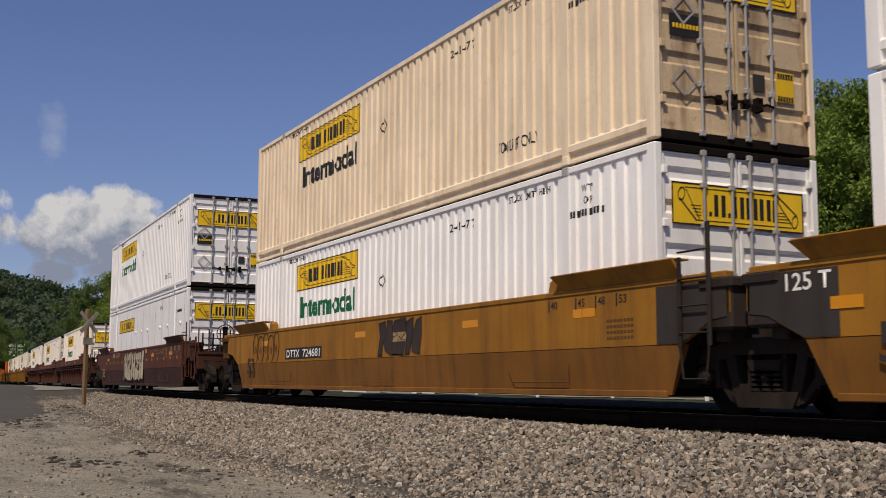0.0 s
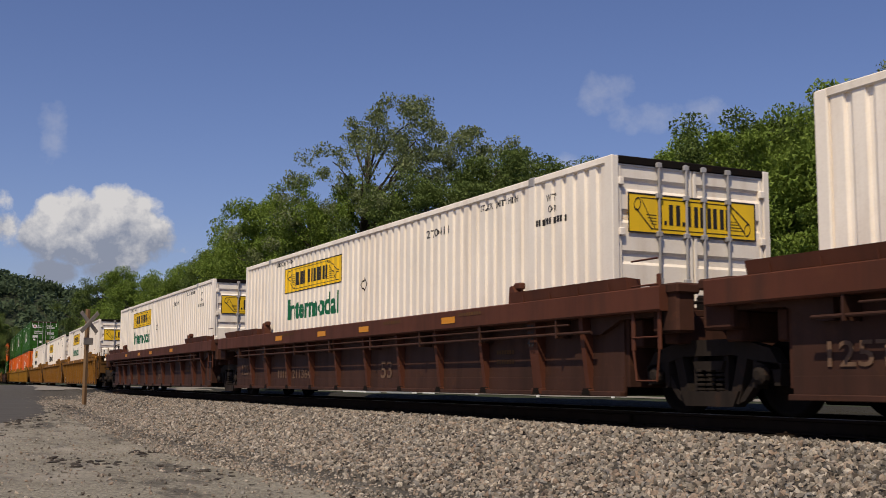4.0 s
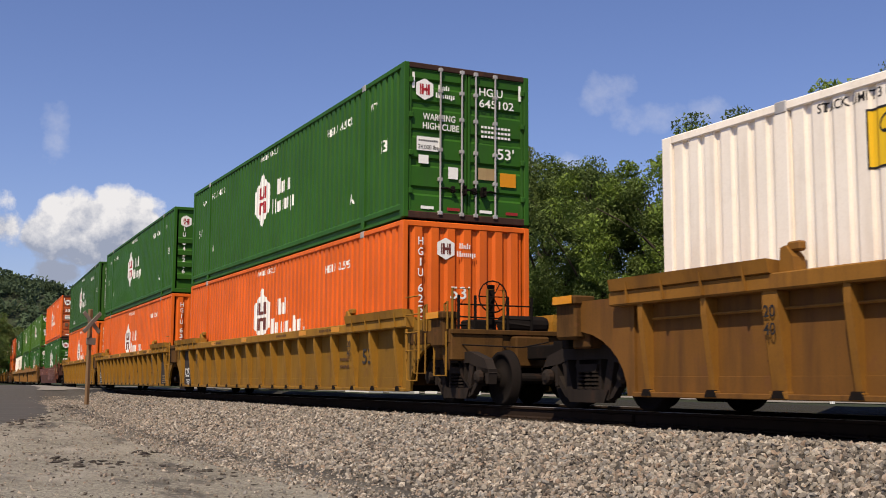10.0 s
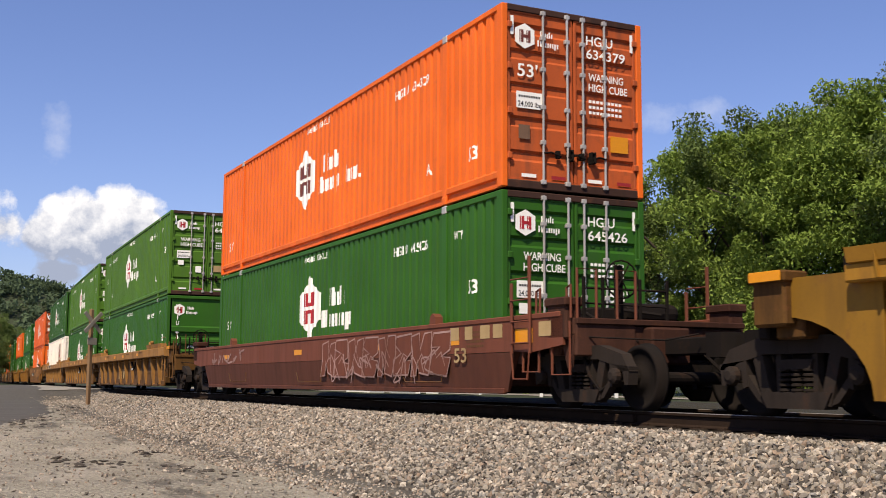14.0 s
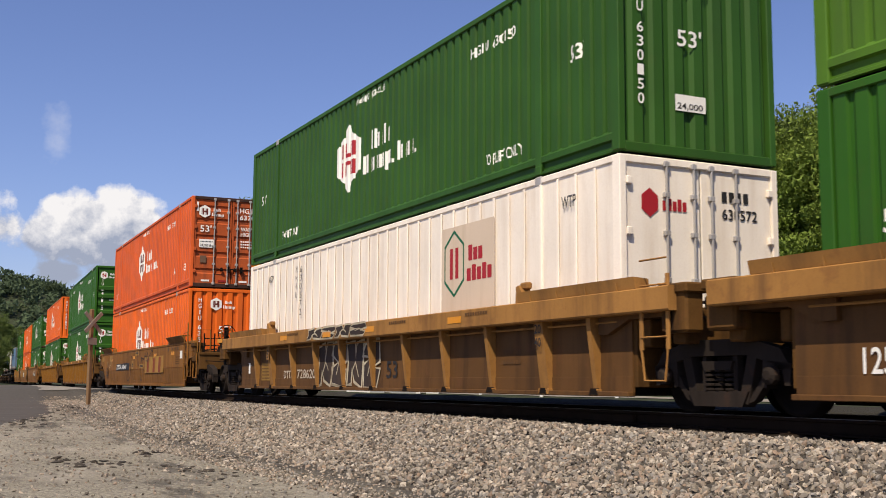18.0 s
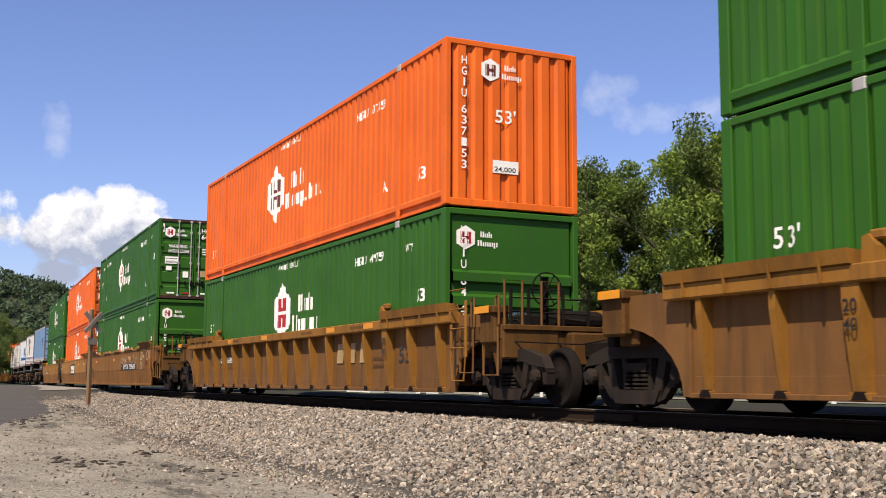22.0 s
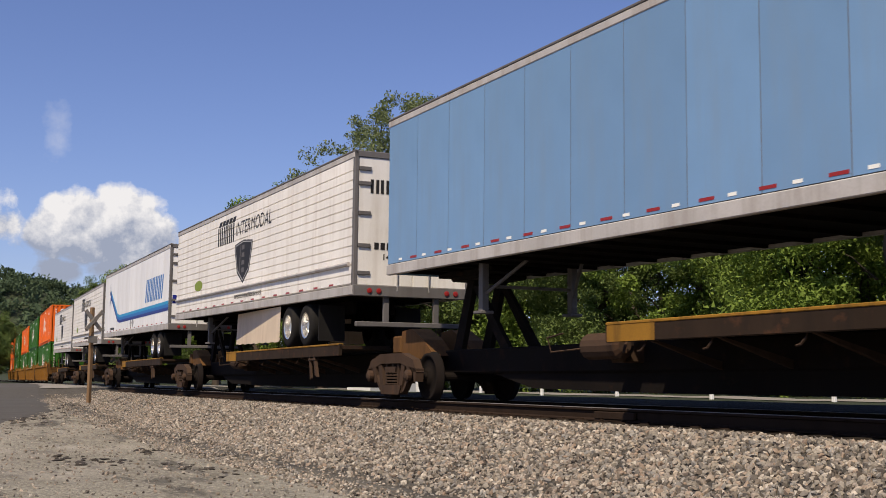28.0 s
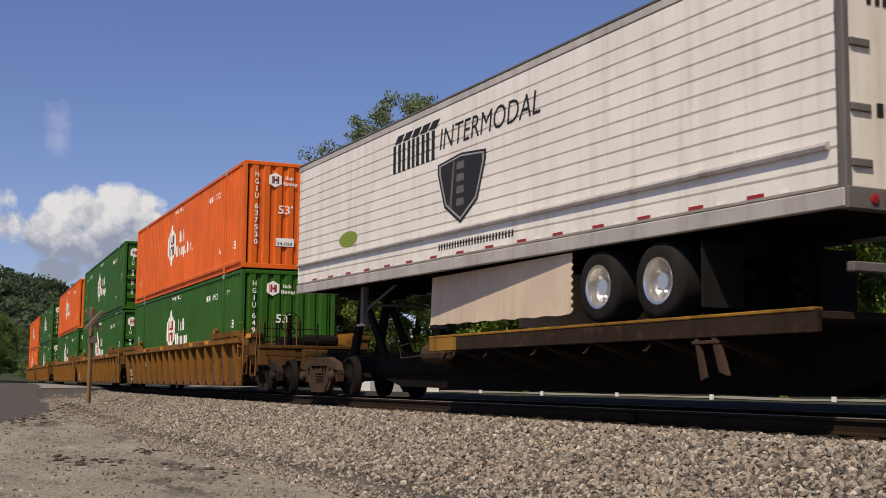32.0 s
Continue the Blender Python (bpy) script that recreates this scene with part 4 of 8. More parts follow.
def end_gear(car, x, way, col, joint):
    """Platform, bolster and rigging past one end of the well. way is +1 ahead, -1 behind."""
    bright = col
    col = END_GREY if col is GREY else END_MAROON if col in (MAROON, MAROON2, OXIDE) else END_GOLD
    m = Matrix.Translation((x, 0, 0)) @ pose(0, 0, 0, 0, 0, 0 if way > 0 else 180)

    def deck():
        g = Geo()
        g.box((0.0, -1.40, 1.12), (1.75 if not joint else 1.35, 1.40, 1.20), 0.01)
        g.box((0.0, -1.30, 0.78), (0.25, 1.30, 1.12), 0.02)
        g.box((1.05, -1.35, 0.80), (1.45, 1.35, 1.12), 0.02)
        g.box((0.0, -0.32, 0.60), (1.9, 0.32, 1.10), 0.03)
        if joint:
            g.v = [(x * 0.6, y, z) for x, y, z in g.v]
        g.box((-0.16, -1.35, 0.30), (-0.06, 1.35, 1.30), 0.01)
        return g.mesh("end_platform")
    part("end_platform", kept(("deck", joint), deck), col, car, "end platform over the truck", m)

    def knee():
        g = Geo()
        g.box((1.15, -1.50, 0.92), (1.62, -1.24, 1.40), 0.03)
        g.box((1.12, -1.53, 1.36), (1.66, -1.20, 1.48), 0.02)
        if joint:
            g.v = [(x - 0.55, y, z) for x, y, z in g.v]
        return g
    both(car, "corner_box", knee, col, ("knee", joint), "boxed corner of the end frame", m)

    def rig():
        g = Geo()
        g.tube([(0.3, -0.9, 1.3), (0.9, -0.7, 1.32), (1.5, -0.75, 1.1), (1.7, -0.4, 0.9)], 0.022, 6)
        g.tube([(0.2, 0.2, 1.25), (0.8, -0.1, 1.4), (1.3, 0.3, 1.3)], 0.03, 6)
        g.tube([(0.4, -1.2, 0.75), (0.9, -1.0, 0.65), (1.5, -1.1, 0.7)], 0.018, 6)
        g.box((0.35, -0.55, 1.2), (0.85, -0.1, 1.42), 0.03)
        g.lathe([(0.13, -0.5), (0.15, -0.45), (0.15, 0.35), (0.13, 0.4)], (0.7, 0.55, 1.36), 1, 12)
        if joint:
            g.v = [(x * 0.62, y, z) for x, y, z in g.v]
        return g.mesh("brake_rigging")
    part("brake_rigging", kept(("rig", joint), rig), STEEL, car, "dirty brake rigging and hoses", m)
    if not joint:
        coupler(car, x + way * 1.52, way)

        def bar_of(key, pts, r=0.018):
            part("handrail", kept(("endrail", key), lambda: Geo().tube(pts, r, 6).mesh("handrail")), bright, car, "bent bar handrail", m)
        for y in (-1.38, -0.75):
            bar_of(("up", y), [(1.72, y, 1.15), (1.72, y, 1.85), (1.72, y + 0.3, 1.85), (1.72, y + 0.3, 1.15)], 0.02)
        for a, b, z in ((0.45, 0.88, 0.50), (1.22, 1.66, 0.46)):
            bar_of(("step", a), [(a, -1.46, 1.16), (a, -1.46, z), (b, -1.46, z), (b, -1.46, 1.16)], 0.02)
            bar_of(("grab", a), [(b - 0.1, -1.44, 1.2), (b - 0.1, -1.44, 1.60), (b, -1.44, 1.64), (b, -1.44, 1.2)])

        def gear_box():
            g = Geo()
            g.box((0.15, -1.42, 0.98), (1.70, -1.36, 1.20), 0.012)
            g.box((1.62, -1.40, 0.70), (1.72, -0.45, 1.14), 0.02)
            g.box((0.95, -1.36, 0.72), (1.25, -1.0, 0.99), 0.03)
            g.prism([(0.2, 0.98), (0.55, 0.98), (0.35, 0.62), (0.2, 0.62)], -1.40, -1.37)
            g.prism([(1.35, 0.98), (1.7, 0.98), (1.62, 0.55), (1.52, 0.55)], -1.41, -1.38)
            g.box((1.55, -0.6, 0.80), (1.70, 1.36, 1.12), 0.02)
            return g.mesh("end_sill")
        # rear sills get the steel with painted-in shade, front ones the end colour
        part("end_sill", kept("gearbox", gear_box), SHADE_STEEL if way < 0 else col, car, "dirty, shade-darkened end sill with brackets", m)

        for y, z0, drop in ((-1.15, 0.75, 0.5), (-0.62, 0.85, 0.55), (-0.25, 0.8, 0.5)):
            part("hose", kept(("hose", y), lambda: Geo().tube([(1.5, y, z0), (1.72, y - 0.05, z0 - drop * 0.6), (1.9, y, z0 - drop), (2.1, y + 0.1, z0 - drop * 0.7)], 0.024, 6).mesh("hose")), STEEL, car, "black air hose", m)

        def rack():
            g = Geo()
            for y in (-1.25, -0.95, -0.35, 0.1):
                g.box((1.66, y - 0.02, 1.1), (1.70, y + 0.02, 1.75), 0.005)
            g.tube([(1.68, -1.25, 1.6), (1.68, 0.1, 1.6)], 0.014, 6)
            g.tube([(1.68, -1.25, 1.4), (1.68, 0.1, 1.38)], 0.014, 6)
            return g.mesh("end_rack")
        part("end_rack", kept("endrack", rack), STEEL, car, "upright bars at the car end", m)

        def wheel_stand():
            g = Geo()
            g.box((1.45, -0.62, 1.2), (1.52, -0.5, 1.95), 0.01)
            for i in range(16):
                a, b = (2 * math.pi * k / 16 for k in (i, i + 1))
                g.tube([(1.56, -0.56 + 0.26 * math.cos(a), 1.75 + 0.26 * math.sin(a)), (1.56, -0.56 + 0.26 * math.cos(b), 1.75 + 0.26 * math.sin(b))], 0.013, 5)
            for i in range(3):
                a = math.pi * i / 3
                g.tube([(1.56, -0.56 - 0.25 * math.cos(a), 1.75 - 0.25 * math.sin(a)), (1.56, -0.56 + 0.25 * math.cos(a), 1.75 + 0.25 * math.sin(a))], 0.01, 5)
            return g.mesh("brake_wheel")
        if way > 0:
            part("brake_wheel", kept("brakewheel", wheel_stand), STEEL, car, "hand brake wheel on its stand", m)


def car_text(car, text, x, z, w, h, material, y=-1.50, label="", key=None):
    me = letters(text, w, h)
    part("lettering", me, material, car, label, Matrix.Translation((x, y, z)))


def car_bars(car, n, x, z, w, h, material, y=-1.50, gap=0.35, label=""):
    part("code_strip", kept(("cb", n, w, h, gap), lambda: bars(n, w, h, gap).mesh("code_strip")), material, car, label, Matrix.Translation((x, y, z)))


def tape(car, x, z, y=-1.50, w=0.42, h=0.13, material=None):
    amber = material is None or material is AMBER
    part("reflector" if amber else "paint_patch", kept(("tape", w, h), lambda: flat_poly([(0, 0), (w, 0), (w, h), (0, h)])), material or AMBER, car, "amber reflector patch" if amber else "flat painted patch", Matrix.Translation((x, y, z)))


def ribbed_car(label, col, chord, front_joint, rear_joint, number="", grey_front=False, grey_rear=False, ledge=False, deep=False, trucks=(True, False), open_ribs=False, old_limit=False, board=-13.86, pipe=False, at53=None):
    """A well car unit with upright ribs on its sides; origin on the rail level below the leading end of its load."""
    car = thing("well_car", label, "well car", "well cars of the train")
    for far in (0, 1):
        def plate():
            g = Geo()
            a, b = (-16.47, 0.32) if open_ribs else (-16.6, 0.45)
            g.box((a, -1.37, 0.20), (b, -1.34, 1.32))
            g.box((a + 0.02, -1.378, 0.20), (b - 0.02, -1.369, 0.43), 0.003)
            for s, x0 in ((1, 0.45), (-1, -16.6)):
                if open_ribs:
                    e = 0.95 if (front_joint if s > 0 else rear_joint) else 1.3
                    g.prism([(x0 + s * px, pz) for px, pz in ((-0.75, 0.95), (-0.55, 0.95), (-0.1, 1.12), (e, 1.12), (e, 1.40), (-0.75, 1.40))], -1.44, -1.35)
                    continue
                pts = [(0, 0.20)]
                for i in range(9):
                    a = math.pi / 2 * i / 8
                    pts.append((1.35 - 1.2 * math.cos(a), 0.20 + 0.82 * math.sin(a)))
                e = 1.0 if (front_joint if s > 0 else rear_joint) else 1.55
                pts = [q for q in pts if q[0] < e] + [(e, 1.02), (e, 1.40), (0, 1.40)]
                g.prism([(x0 + s * px, pz) for px, pz in pts], -1.41, -1.35)
            return (g.mirror() if far else g).mesh("side_plate")
        side = part("side_plate", kept(("plate", far, front_joint, rear_joint, open_ribs), plate), col, car, "ribbed steel well side")

        z0, out = (1.17, -1.62) if deep else (1.28, -1.56)

        def chord_geo():
            g = Geo().prism([(-1.34, 1.455), (out + 0.02, 1.455), (out, 1.44), (out, z0 + 0.02), (out + 0.015, z0), (-1.34, z0)], -17.5 if deep else -16.9, 1.35 if deep else 0.75, 0)
            return (g.mirror() if far else g).mesh("top_chord")
        part("top_chord", kept(("chord", far, deep), chord_geo), chord, side, "heavy top chord")

        def low():
            a, b = (-16.47, 0.32) if open_ribs else (-16.6, 0.45)
            g = Geo().box((a, -1.45, 0.19), (b, -1.335, 0.25), 0.008)
            return (g.mirror() if far else g).mesh("bottom_chord")
        part("bottom_chord", kept(("low", far, open_ribs), low), col, side)
        xs = [-0.4] + [-1.62 - 1.52 * i for i in range(9)] + [-14.98] if open_ribs else [0.17, -0.97] + [-1.99 - 1.014 * i for i in range(13)] + [-15.18, -16.32]

        def rib(wide):
            def build():
                g = Geo()
                w = 0.11 if wide else 0.045
                g.prism([(-1.36, 0.24), (-1.42, 0.24), (-1.53, 1.10), (-1.53, 1.285), (-1.36, 1.285)], -w, w, 0)
                g.box((-w - 0.02, -1.455, 0.2), (w + 0.02, -1.36, 0.275), 0.006)
                return (g.mirror() if far else g).mesh("rib")
            return build
        for i, x in enumerate(xs):
            wide = i in ((1, 9) if open_ribs else (2, 14)) or abs(x + 8.07) < 0.3
            part("rib", kept(("rib", wide, far), rib(wide)), chord, side, "", Matrix.Translation((x, 0, 0)))

        def flap():
            g = Geo()
            g.prism([(-1.50, 1.44), (-1.59, 1.46), (-1.62, 1.60), (-1.40, 1.585), (-1.38, 1.44)], -2.05, 0.70, 0)
            for i in range(4):
                xx = -1.7 + i * 0.68
                g.prism([(-1.55, 1.30), (-1.625, 1.56), (-1.59, 1.30)], xx - 0.012, xx + 0.012, 0)
            return (g.mirror() if far else g).mesh("guide_flap")
        for x in (0, -14.8):
            part("guide_flap", kept(("flap", far), flap), chord, side, "raised container guide", Matrix.Translation((x, 0, 0)))

        def guide():
            g = Geo().prism([(-0.09, 1.45), (0.12, 1.45), (0.10, 1.60), (0.0, 1.72), (-0.07, 1.70)], -1.50, -1.34)
            g.box((-0.03, -1.46, 1.66), (0.16, -1.36, 1.76), 0.02)
            return (g.mirror() if far else g).mesh("corner_guide")
        for x in (-2.2, -13.95):
            part("corner_guide", kept(("guide", far), guide), chord, side, "", Matrix.Translation((x, 0, 0)))
        if ledge:
            def ledge_geo():
                g = Geo()
                g.tube([(-16.0, -1.57, 0.98), (-0.1, -1.57, 0.98)], 0.02, 8)
                g.tube([(-15.4, -1.58, 1.09), (-0.6, -1.58, 1.09)], 0.014, 8)
                for i in range(8):
                    g.box((-15.6 + i * 2.1, -1.60, 0.93), (-15.57 + i * 2.1, -1.36, 1.18))
                return (g.mirror() if far else g).mesh("ledge")
            part("ledge", kept(("ledge", far), ledge_geo), col, side, "long brake pipes on brackets")
        for flag, x0, x1 in ((grey_front, -0.97, 0.17), (grey_rear, -16.32, -15.18)):
            if flag:
                def panel():
                    g = Geo().box((x0, -1.388, 0.21), (x1, -1.374, 1.28))
                    return (g.mirror() if far else g).mesh("grey_panel")
                part("grey_panel", kept(("gp", x0, far), panel), GREY, side, "dark grey painted end panel")
    for x in xs:
        part("rib_foot", kept("ribfoot", lambda: Geo().prism([(-0.10, 0.205), (0.09, 0.205), (0.05, 0.285), (-0.06, 0.285)], -1.462, -1.40).mesh("rib_foot")), STEEL, car, "", Matrix.Translation((x, 0, 0)))
    if pipe:
        part("air_pipe", kept("airpipe", lambda: Geo().tube([(-16.2, -1.43, 1.10), (0.1, -1.43, 1.10)], 0.017, 6).mesh("air_pipe")), chord, car, "long thin air pipe")
    for x in (1.58, -18.18):
        if not (front_joint if x > 0 else rear_joint):
            part("corner_reflector", kept("cornref", lambda: Geo().box((0, -1.575, 1.37), (0.45, -1.56, 1.475), 0.004).mesh("corner_reflector")), AMBER, car, "yellow corner patch", Matrix.Translation((x, 0, 0)))
    part("well_floor", kept("wfloor", lambda: Geo().box((-16.4, -1.335, 0.20), (0.25, 1.335, 0.345), 0.01).mesh("well_floor")), STEEL, car)
    end_gear(car, 0.45, 1, col, front_joint)
    end_gear(car, -16.6, -1, col, rear_joint)
    ladder(car, 0.75, chord, 1.6)
    if trucks[0]:
        truck(car, 1.62 if front_joint else 1.85)
    if trucks[1]:
        truck(car, -17.77 if rear_joint else -18.0)
    if open_ribs:
        car_text(car, "53", at53 or -7.15, 0.43, 0.49, 0.30, BLACK if not ledge else DULL, -1.384, "large length figure")
    else:
        car_text(car, "53", -1.66, 0.70, 0.48, 0.27, GREY, -1.382, "large length figure")
    if number:
        if open_ribs:
            ink = WORN_WHITE if not ledge else DULL
            car_text(car, number, -12.1, 0.43, 1.18, 0.19, ink, -1.384, "white fleet number")
            if ledge:
                car_bars(car, 4, -13.1, 0.43, 0.62, 0.19, ink, -1.384, 0.9)
            else:
                car_text(car, "DTTX", -13.02, 0.43, 0.66, 0.17, ink, -1.384, "white owner code")
        else:
            for a, b in ((board, board + 0.65), (board + 0.75, board + 1.54)):
                part("number_board", kept(("rboard", a), lambda: flat_poly([(a, 0.81), (b, 0.81), (b, 1.02), (a, 1.02)])), GREY, car, "dark number board", Matrix.Translation((0, -1.374, 0)))
            car_text(car, number, board + 0.79, 0.84, 0.70, 0.15, LOGO_WHITE, -1.378, "white fleet number")
            car_text(car, "DTTX", board + 0.08, 0.84, 0.5, 0.15, LOGO_WHITE, -1.378, "white owner code")
            car_bars(car, 8, board + 0.86, 0.68, 0.6, 0.05, FAINT, -1.378)
    for x in ((-12.6, -9.86, -7.64, -4.2) if open_ribs else (-12.4, -9.4, -4.9, -2.9)):
        tape(car, x, 1.26 if open_ribs else 1.33, -1.626 if deep else -1.564, 0.46, 0.10)
    for x in (-6.5, -3.6, -12.1):
        car_bars(car, 9, x, 1.35, 0.7, 0.05, FAINT, -1.626 if deep else -1.564)
    for i in range(2):
        car_bars(car, 7, -2.85, 0.62 + 0.14 * i, 0.5, 0.06, FAINT, -1.382)
    for x in (((-1.62, -13.78) if ledge else (-1.62,)) if open_ribs else (-1.99, -14.16)):
        car_text(car, "20", x - 0.09, 1.02, 0.17, 0.12, BLACK, -1.536)
        car_text(car, "40", x - 0.09, 0.84, 0.17, 0.12, BLACK, -1.536)
    if grey_front:
        for i in range(4):
            car_bars(car, 8 - i, -0.65, 0.30 + 0.07 * i, 0.62 - 0.07 * i, 0.03, PALE, -1.392)
    if old_limit:
        car_text(car, "125T", -16.0, 0.52, 0.85, 0.24, DULL, -1.384, "faded load limit figure")
        car_text(car, "C", -14.2, 0.82, 0.12, 0.14, DULL, -1.384)
    if grey_rear:
        car_text(car, "125T", -16.17, 0.50, 0.82, 0.25, LOGO_WHITE, -1.392, "white load limit figure")
        for i in range(3):
            car_bars(car, 7 - 2 * i, -15.98 + 0.06 * i, 0.38 - 0.06 * i, 0.42 - 0.1 * i, 0.03, LOGO_WHITE, -1.392)
    return car


def smooth_car(label, col, front_joint, rear_joint, number="", lower=None, trucks=(True, False), gear=None, plate_mark=True, load_text=False, flaps=True, drop=0.0):
    """A well car unit with smooth deep sides and slanted ends."""
    car = thing("well_car", label, "well car", "well cars of the train")
    for far in (0, 1):
        def plate():
            g = Geo()
            f, r = (1.5 if front_joint else 2.0), (-17.65 if rear_joint else -18.15)
            up = [(r, 1.50 - drop), (r, 1.10 - drop), (-17.35, 1.02 - drop), (-16.85, 0.79), (0.70, 0.79), (1.20, 1.02 - drop), (f, 1.10 - drop), (f, 1.50 - drop)]
            g.prism(up, -1.50, -1.46)
            return (g.mirror() if far else g).mesh("side_plate")
        side = part("side_plate", kept(("splate", far, front_joint, rear_joint, drop), plate), col, car, "smooth deep well side")

        def low():
            g = Geo()
            a = [(-16.85, 0.785), (0.70, 0.785), (0.42, 0.22), (-16.57, 0.22)]
            k = len(g.v)
            g.v += [(x, -1.495 + (0.06 if z < 0.5 else 0), z) for x, z in a] + [(x, -1.40, z) for x, z in a]
            g.f += [(k, k + 1, k + 2, k + 3), (k + 7, k + 6, k + 5, k + 4)] + [(k + i, k + (i + 1) % 4, k + 4 + (i + 1) % 4, k + 4 + i) for i in range(4)]
            g.box((-16.5, -1.47, 0.19), (0.35, -1.40, 0.27), 0.01)
            return (g.mirror() if far else g).mesh("lower_plate")
        # a darker paint in lower puts the inward lean's weaker sun into the colour
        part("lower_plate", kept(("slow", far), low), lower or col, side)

        def chord_geo():
            g = Geo().box((-17.6 if rear_joint else -18.1, -1.515, 1.47 - drop), (1.45 if front_joint else 1.95, -1.38, 1.545 - drop), 0.012)
            return (g.mirror() if far else g).mesh("top_chord")
        part("top_chord", kept(("schord", far, front_joint, rear_joint, drop), chord_geo), col, side)

        def flap(x0, x1):
            def build():
                g = Geo()
                k = len(g.v)
                g.v += [(x0 + 0.1, -1.50, 1.54), (x1, -1.50, 1.54), (x1, -1.64, 1.73), (x0 - 0.05, -1.64, 1.73), (x0 + 0.1, -1.47, 1.54), (x1, -1.47, 1.54), (x1, -1.60, 1.74), (x0 - 0.05, -1.60, 1.74)]
                g.f += [(k, k + 1, k + 2, k + 3), (k + 7, k + 6, k + 5, k + 4)] + [(k + i, k + (i + 1) % 4, k + 4 + (i + 1) % 4, k + 4 + i) for i in range(4)]
                g.box((x0 - 0.03, -1.63, 1.725), (x1, -1.38, 1.745), 0.006)
                return (g.mirror() if far else g).mesh("guide_flap")
            return build
        for key, x0, x1 in (("sflap1", -1.80, 0.70), ("sflap2", -16.85, -14.35)) if flaps else ():
            part("guide_flap", kept((key, far), flap(x0, x1)), col, side, "flared container guide")

        def guide():
            g = Geo().prism([(-0.10, 1.54), (0.14, 1.54), (0.12, 1.66), (0.02, 1.72), (-0.06, 1.68)], -1.50, -1.36)
            return (g.mirror() if far else g).mesh("corner_guide")
        for x in (-2.0, -14.2):
            part("corner_guide", kept(("sguide", far), guide), col, side, "", Matrix.Translation((x, 0, -drop)))
        if gear:
            def panel():
                g = Geo()
                pts = [(0.25, 0.8), (0.70, 0.8), (1.20, 1.03), (1.45, 1.06), (1.45, 1.45), (0.25, 1.45)]
                g.prism([(o + s * x, z) for x, z in pts], -1.508, -1.502)
                return (g.mirror() if far else g).mesh("grey_panel")
            for s, o in ((1, 0), (-1, -16.15)):
                if not (front_joint if s > 0 else rear_joint):
                    continue
                part("grey_panel", kept(("sgp", far, s), panel), gear, side, "dark grey painted end panel")
    part("well_floor", kept("wfloor", lambda: Geo().box((-16.4, -1.335, 0.20), (0.25, 1.335, 0.345), 0.01).mesh("well_floor")), STEEL, car)
    end_gear(car, 0.45, 1, gear if gear and front_joint else col, front_joint)
    end_gear(car, -16.6, -1, gear if gear and rear_joint else col, rear_joint)
    ladder(car, 0.72, END_GREY if gear and front_joint else col, 2.1, 0.4)
    if trucks[0]:
        truck(car, 1.62 if front_joint else 1.85)
    if trucks[1]:
        truck(car, -17.77 if rear_joint else -18.0)
    if plate_mark:
        car_text(car, "53", -15.95, 0.55, 0.55, 0.36, BLACK if not gear else GREY, -1.512, "large length figure")
    if load_text:
        car_text(car, "125 T", -17.08, 1.26, 0.60, 0.17, LOGO_WHITE, -1.512, "white load limit figure")
        tape(car, -16.5, 1.05, -1.512, 0.4, 0.12)
    if number:
        part("number_board", kept("nb", lambda: flat_poly([(0, 0), (2.3, 0), (2.3, 0.24), (0, 0.24)])), BLACK, car, "black number board", Matrix.Translation((-13.1, -1.503, 0.84)))
        car_text(car, number, -11.95, 0.88, 1.05, 0.16, LOGO_WHITE, -1.508, "white fleet number")
        car_text(car, "DTTX", -13.0, 0.88, 0.85, 0.16, LOGO_WHITE, -1.508, "white owner code")
    for x in (-14.8, -9.0, -4.6, -1.5):
        tape(car, x, 1.18 - drop, -1.503, 0.5, 0.11)
    for x, s in ((-0.55, "53"), (-1.0, "48"), (-1.45, "45"), (-2.1, "40")) if not drop else ():
        car_bars(car, 1, x, 1.28, 0.03, 0.16, BLACK, -1.503)
        car_text(car, s, x + 0.06, 1.32, 0.16, 0.1, BLACK, -1.503)
    for i in range(4):
        car_bars(car, 8, -0.75, 0.88 + 0.07 * i, 0.55, 0.035, FAINT, -1.503)

    for x in (-15.0, -11.6, -8.1, -4.7, -1.3):
        part("weld_seam", kept(("weld", drop), lambda: Geo().box((0, -1.504, 0.8), (0.012, -1.499, 1.46 - drop)).mesh("weld_seam")), col, car, "", Matrix.Translation((x, 0, 0)))

    def foot():
        g = Geo()
        g.tube([(0, -1.50, 0.56), (0.14, -1.49, 0.36), (1.55, -1.49, 0.36), (1.57, -1.50, 0.58)], 0.008, 5)
        return g.mesh("step_bar")
    for x in (-14.3, -8.85, -3.2):
        part("step_bar", kept("stepbar", foot), FAINT, car, "thin bent step bar", Matrix.Translation((x, 0, 0)))
    return car


def ribbon(g, pts, width, y):
    """A flat sprayed stroke along the points, thinner at its ends."""
    n = len(pts)
    edge = []
    for i, (px, pz) in enumerate(pts):
        a, b = pts[max(i - 1, 0)], pts[min(i + 1, n - 1)]
        dx, dz = b[0] - a[0], b[1] - a[1]
        d = math.hypot(dx, dz) or 1.0
        w = width * (0.5 if i in (0, n - 1) else 1.0) / 2
        edge.append(((px - dz / d * w, y, pz + dx / d * w), (px + dz / d * w, y, pz - dx / d * w)))
    k = len(g.v)
    for e in edge:
        g.v += list(e)
    g.f += [(k + 2 * i, k + 2 * i + 1, k + 2 * i + 3, k + 2 * i + 2) for i in range(n - 1)]


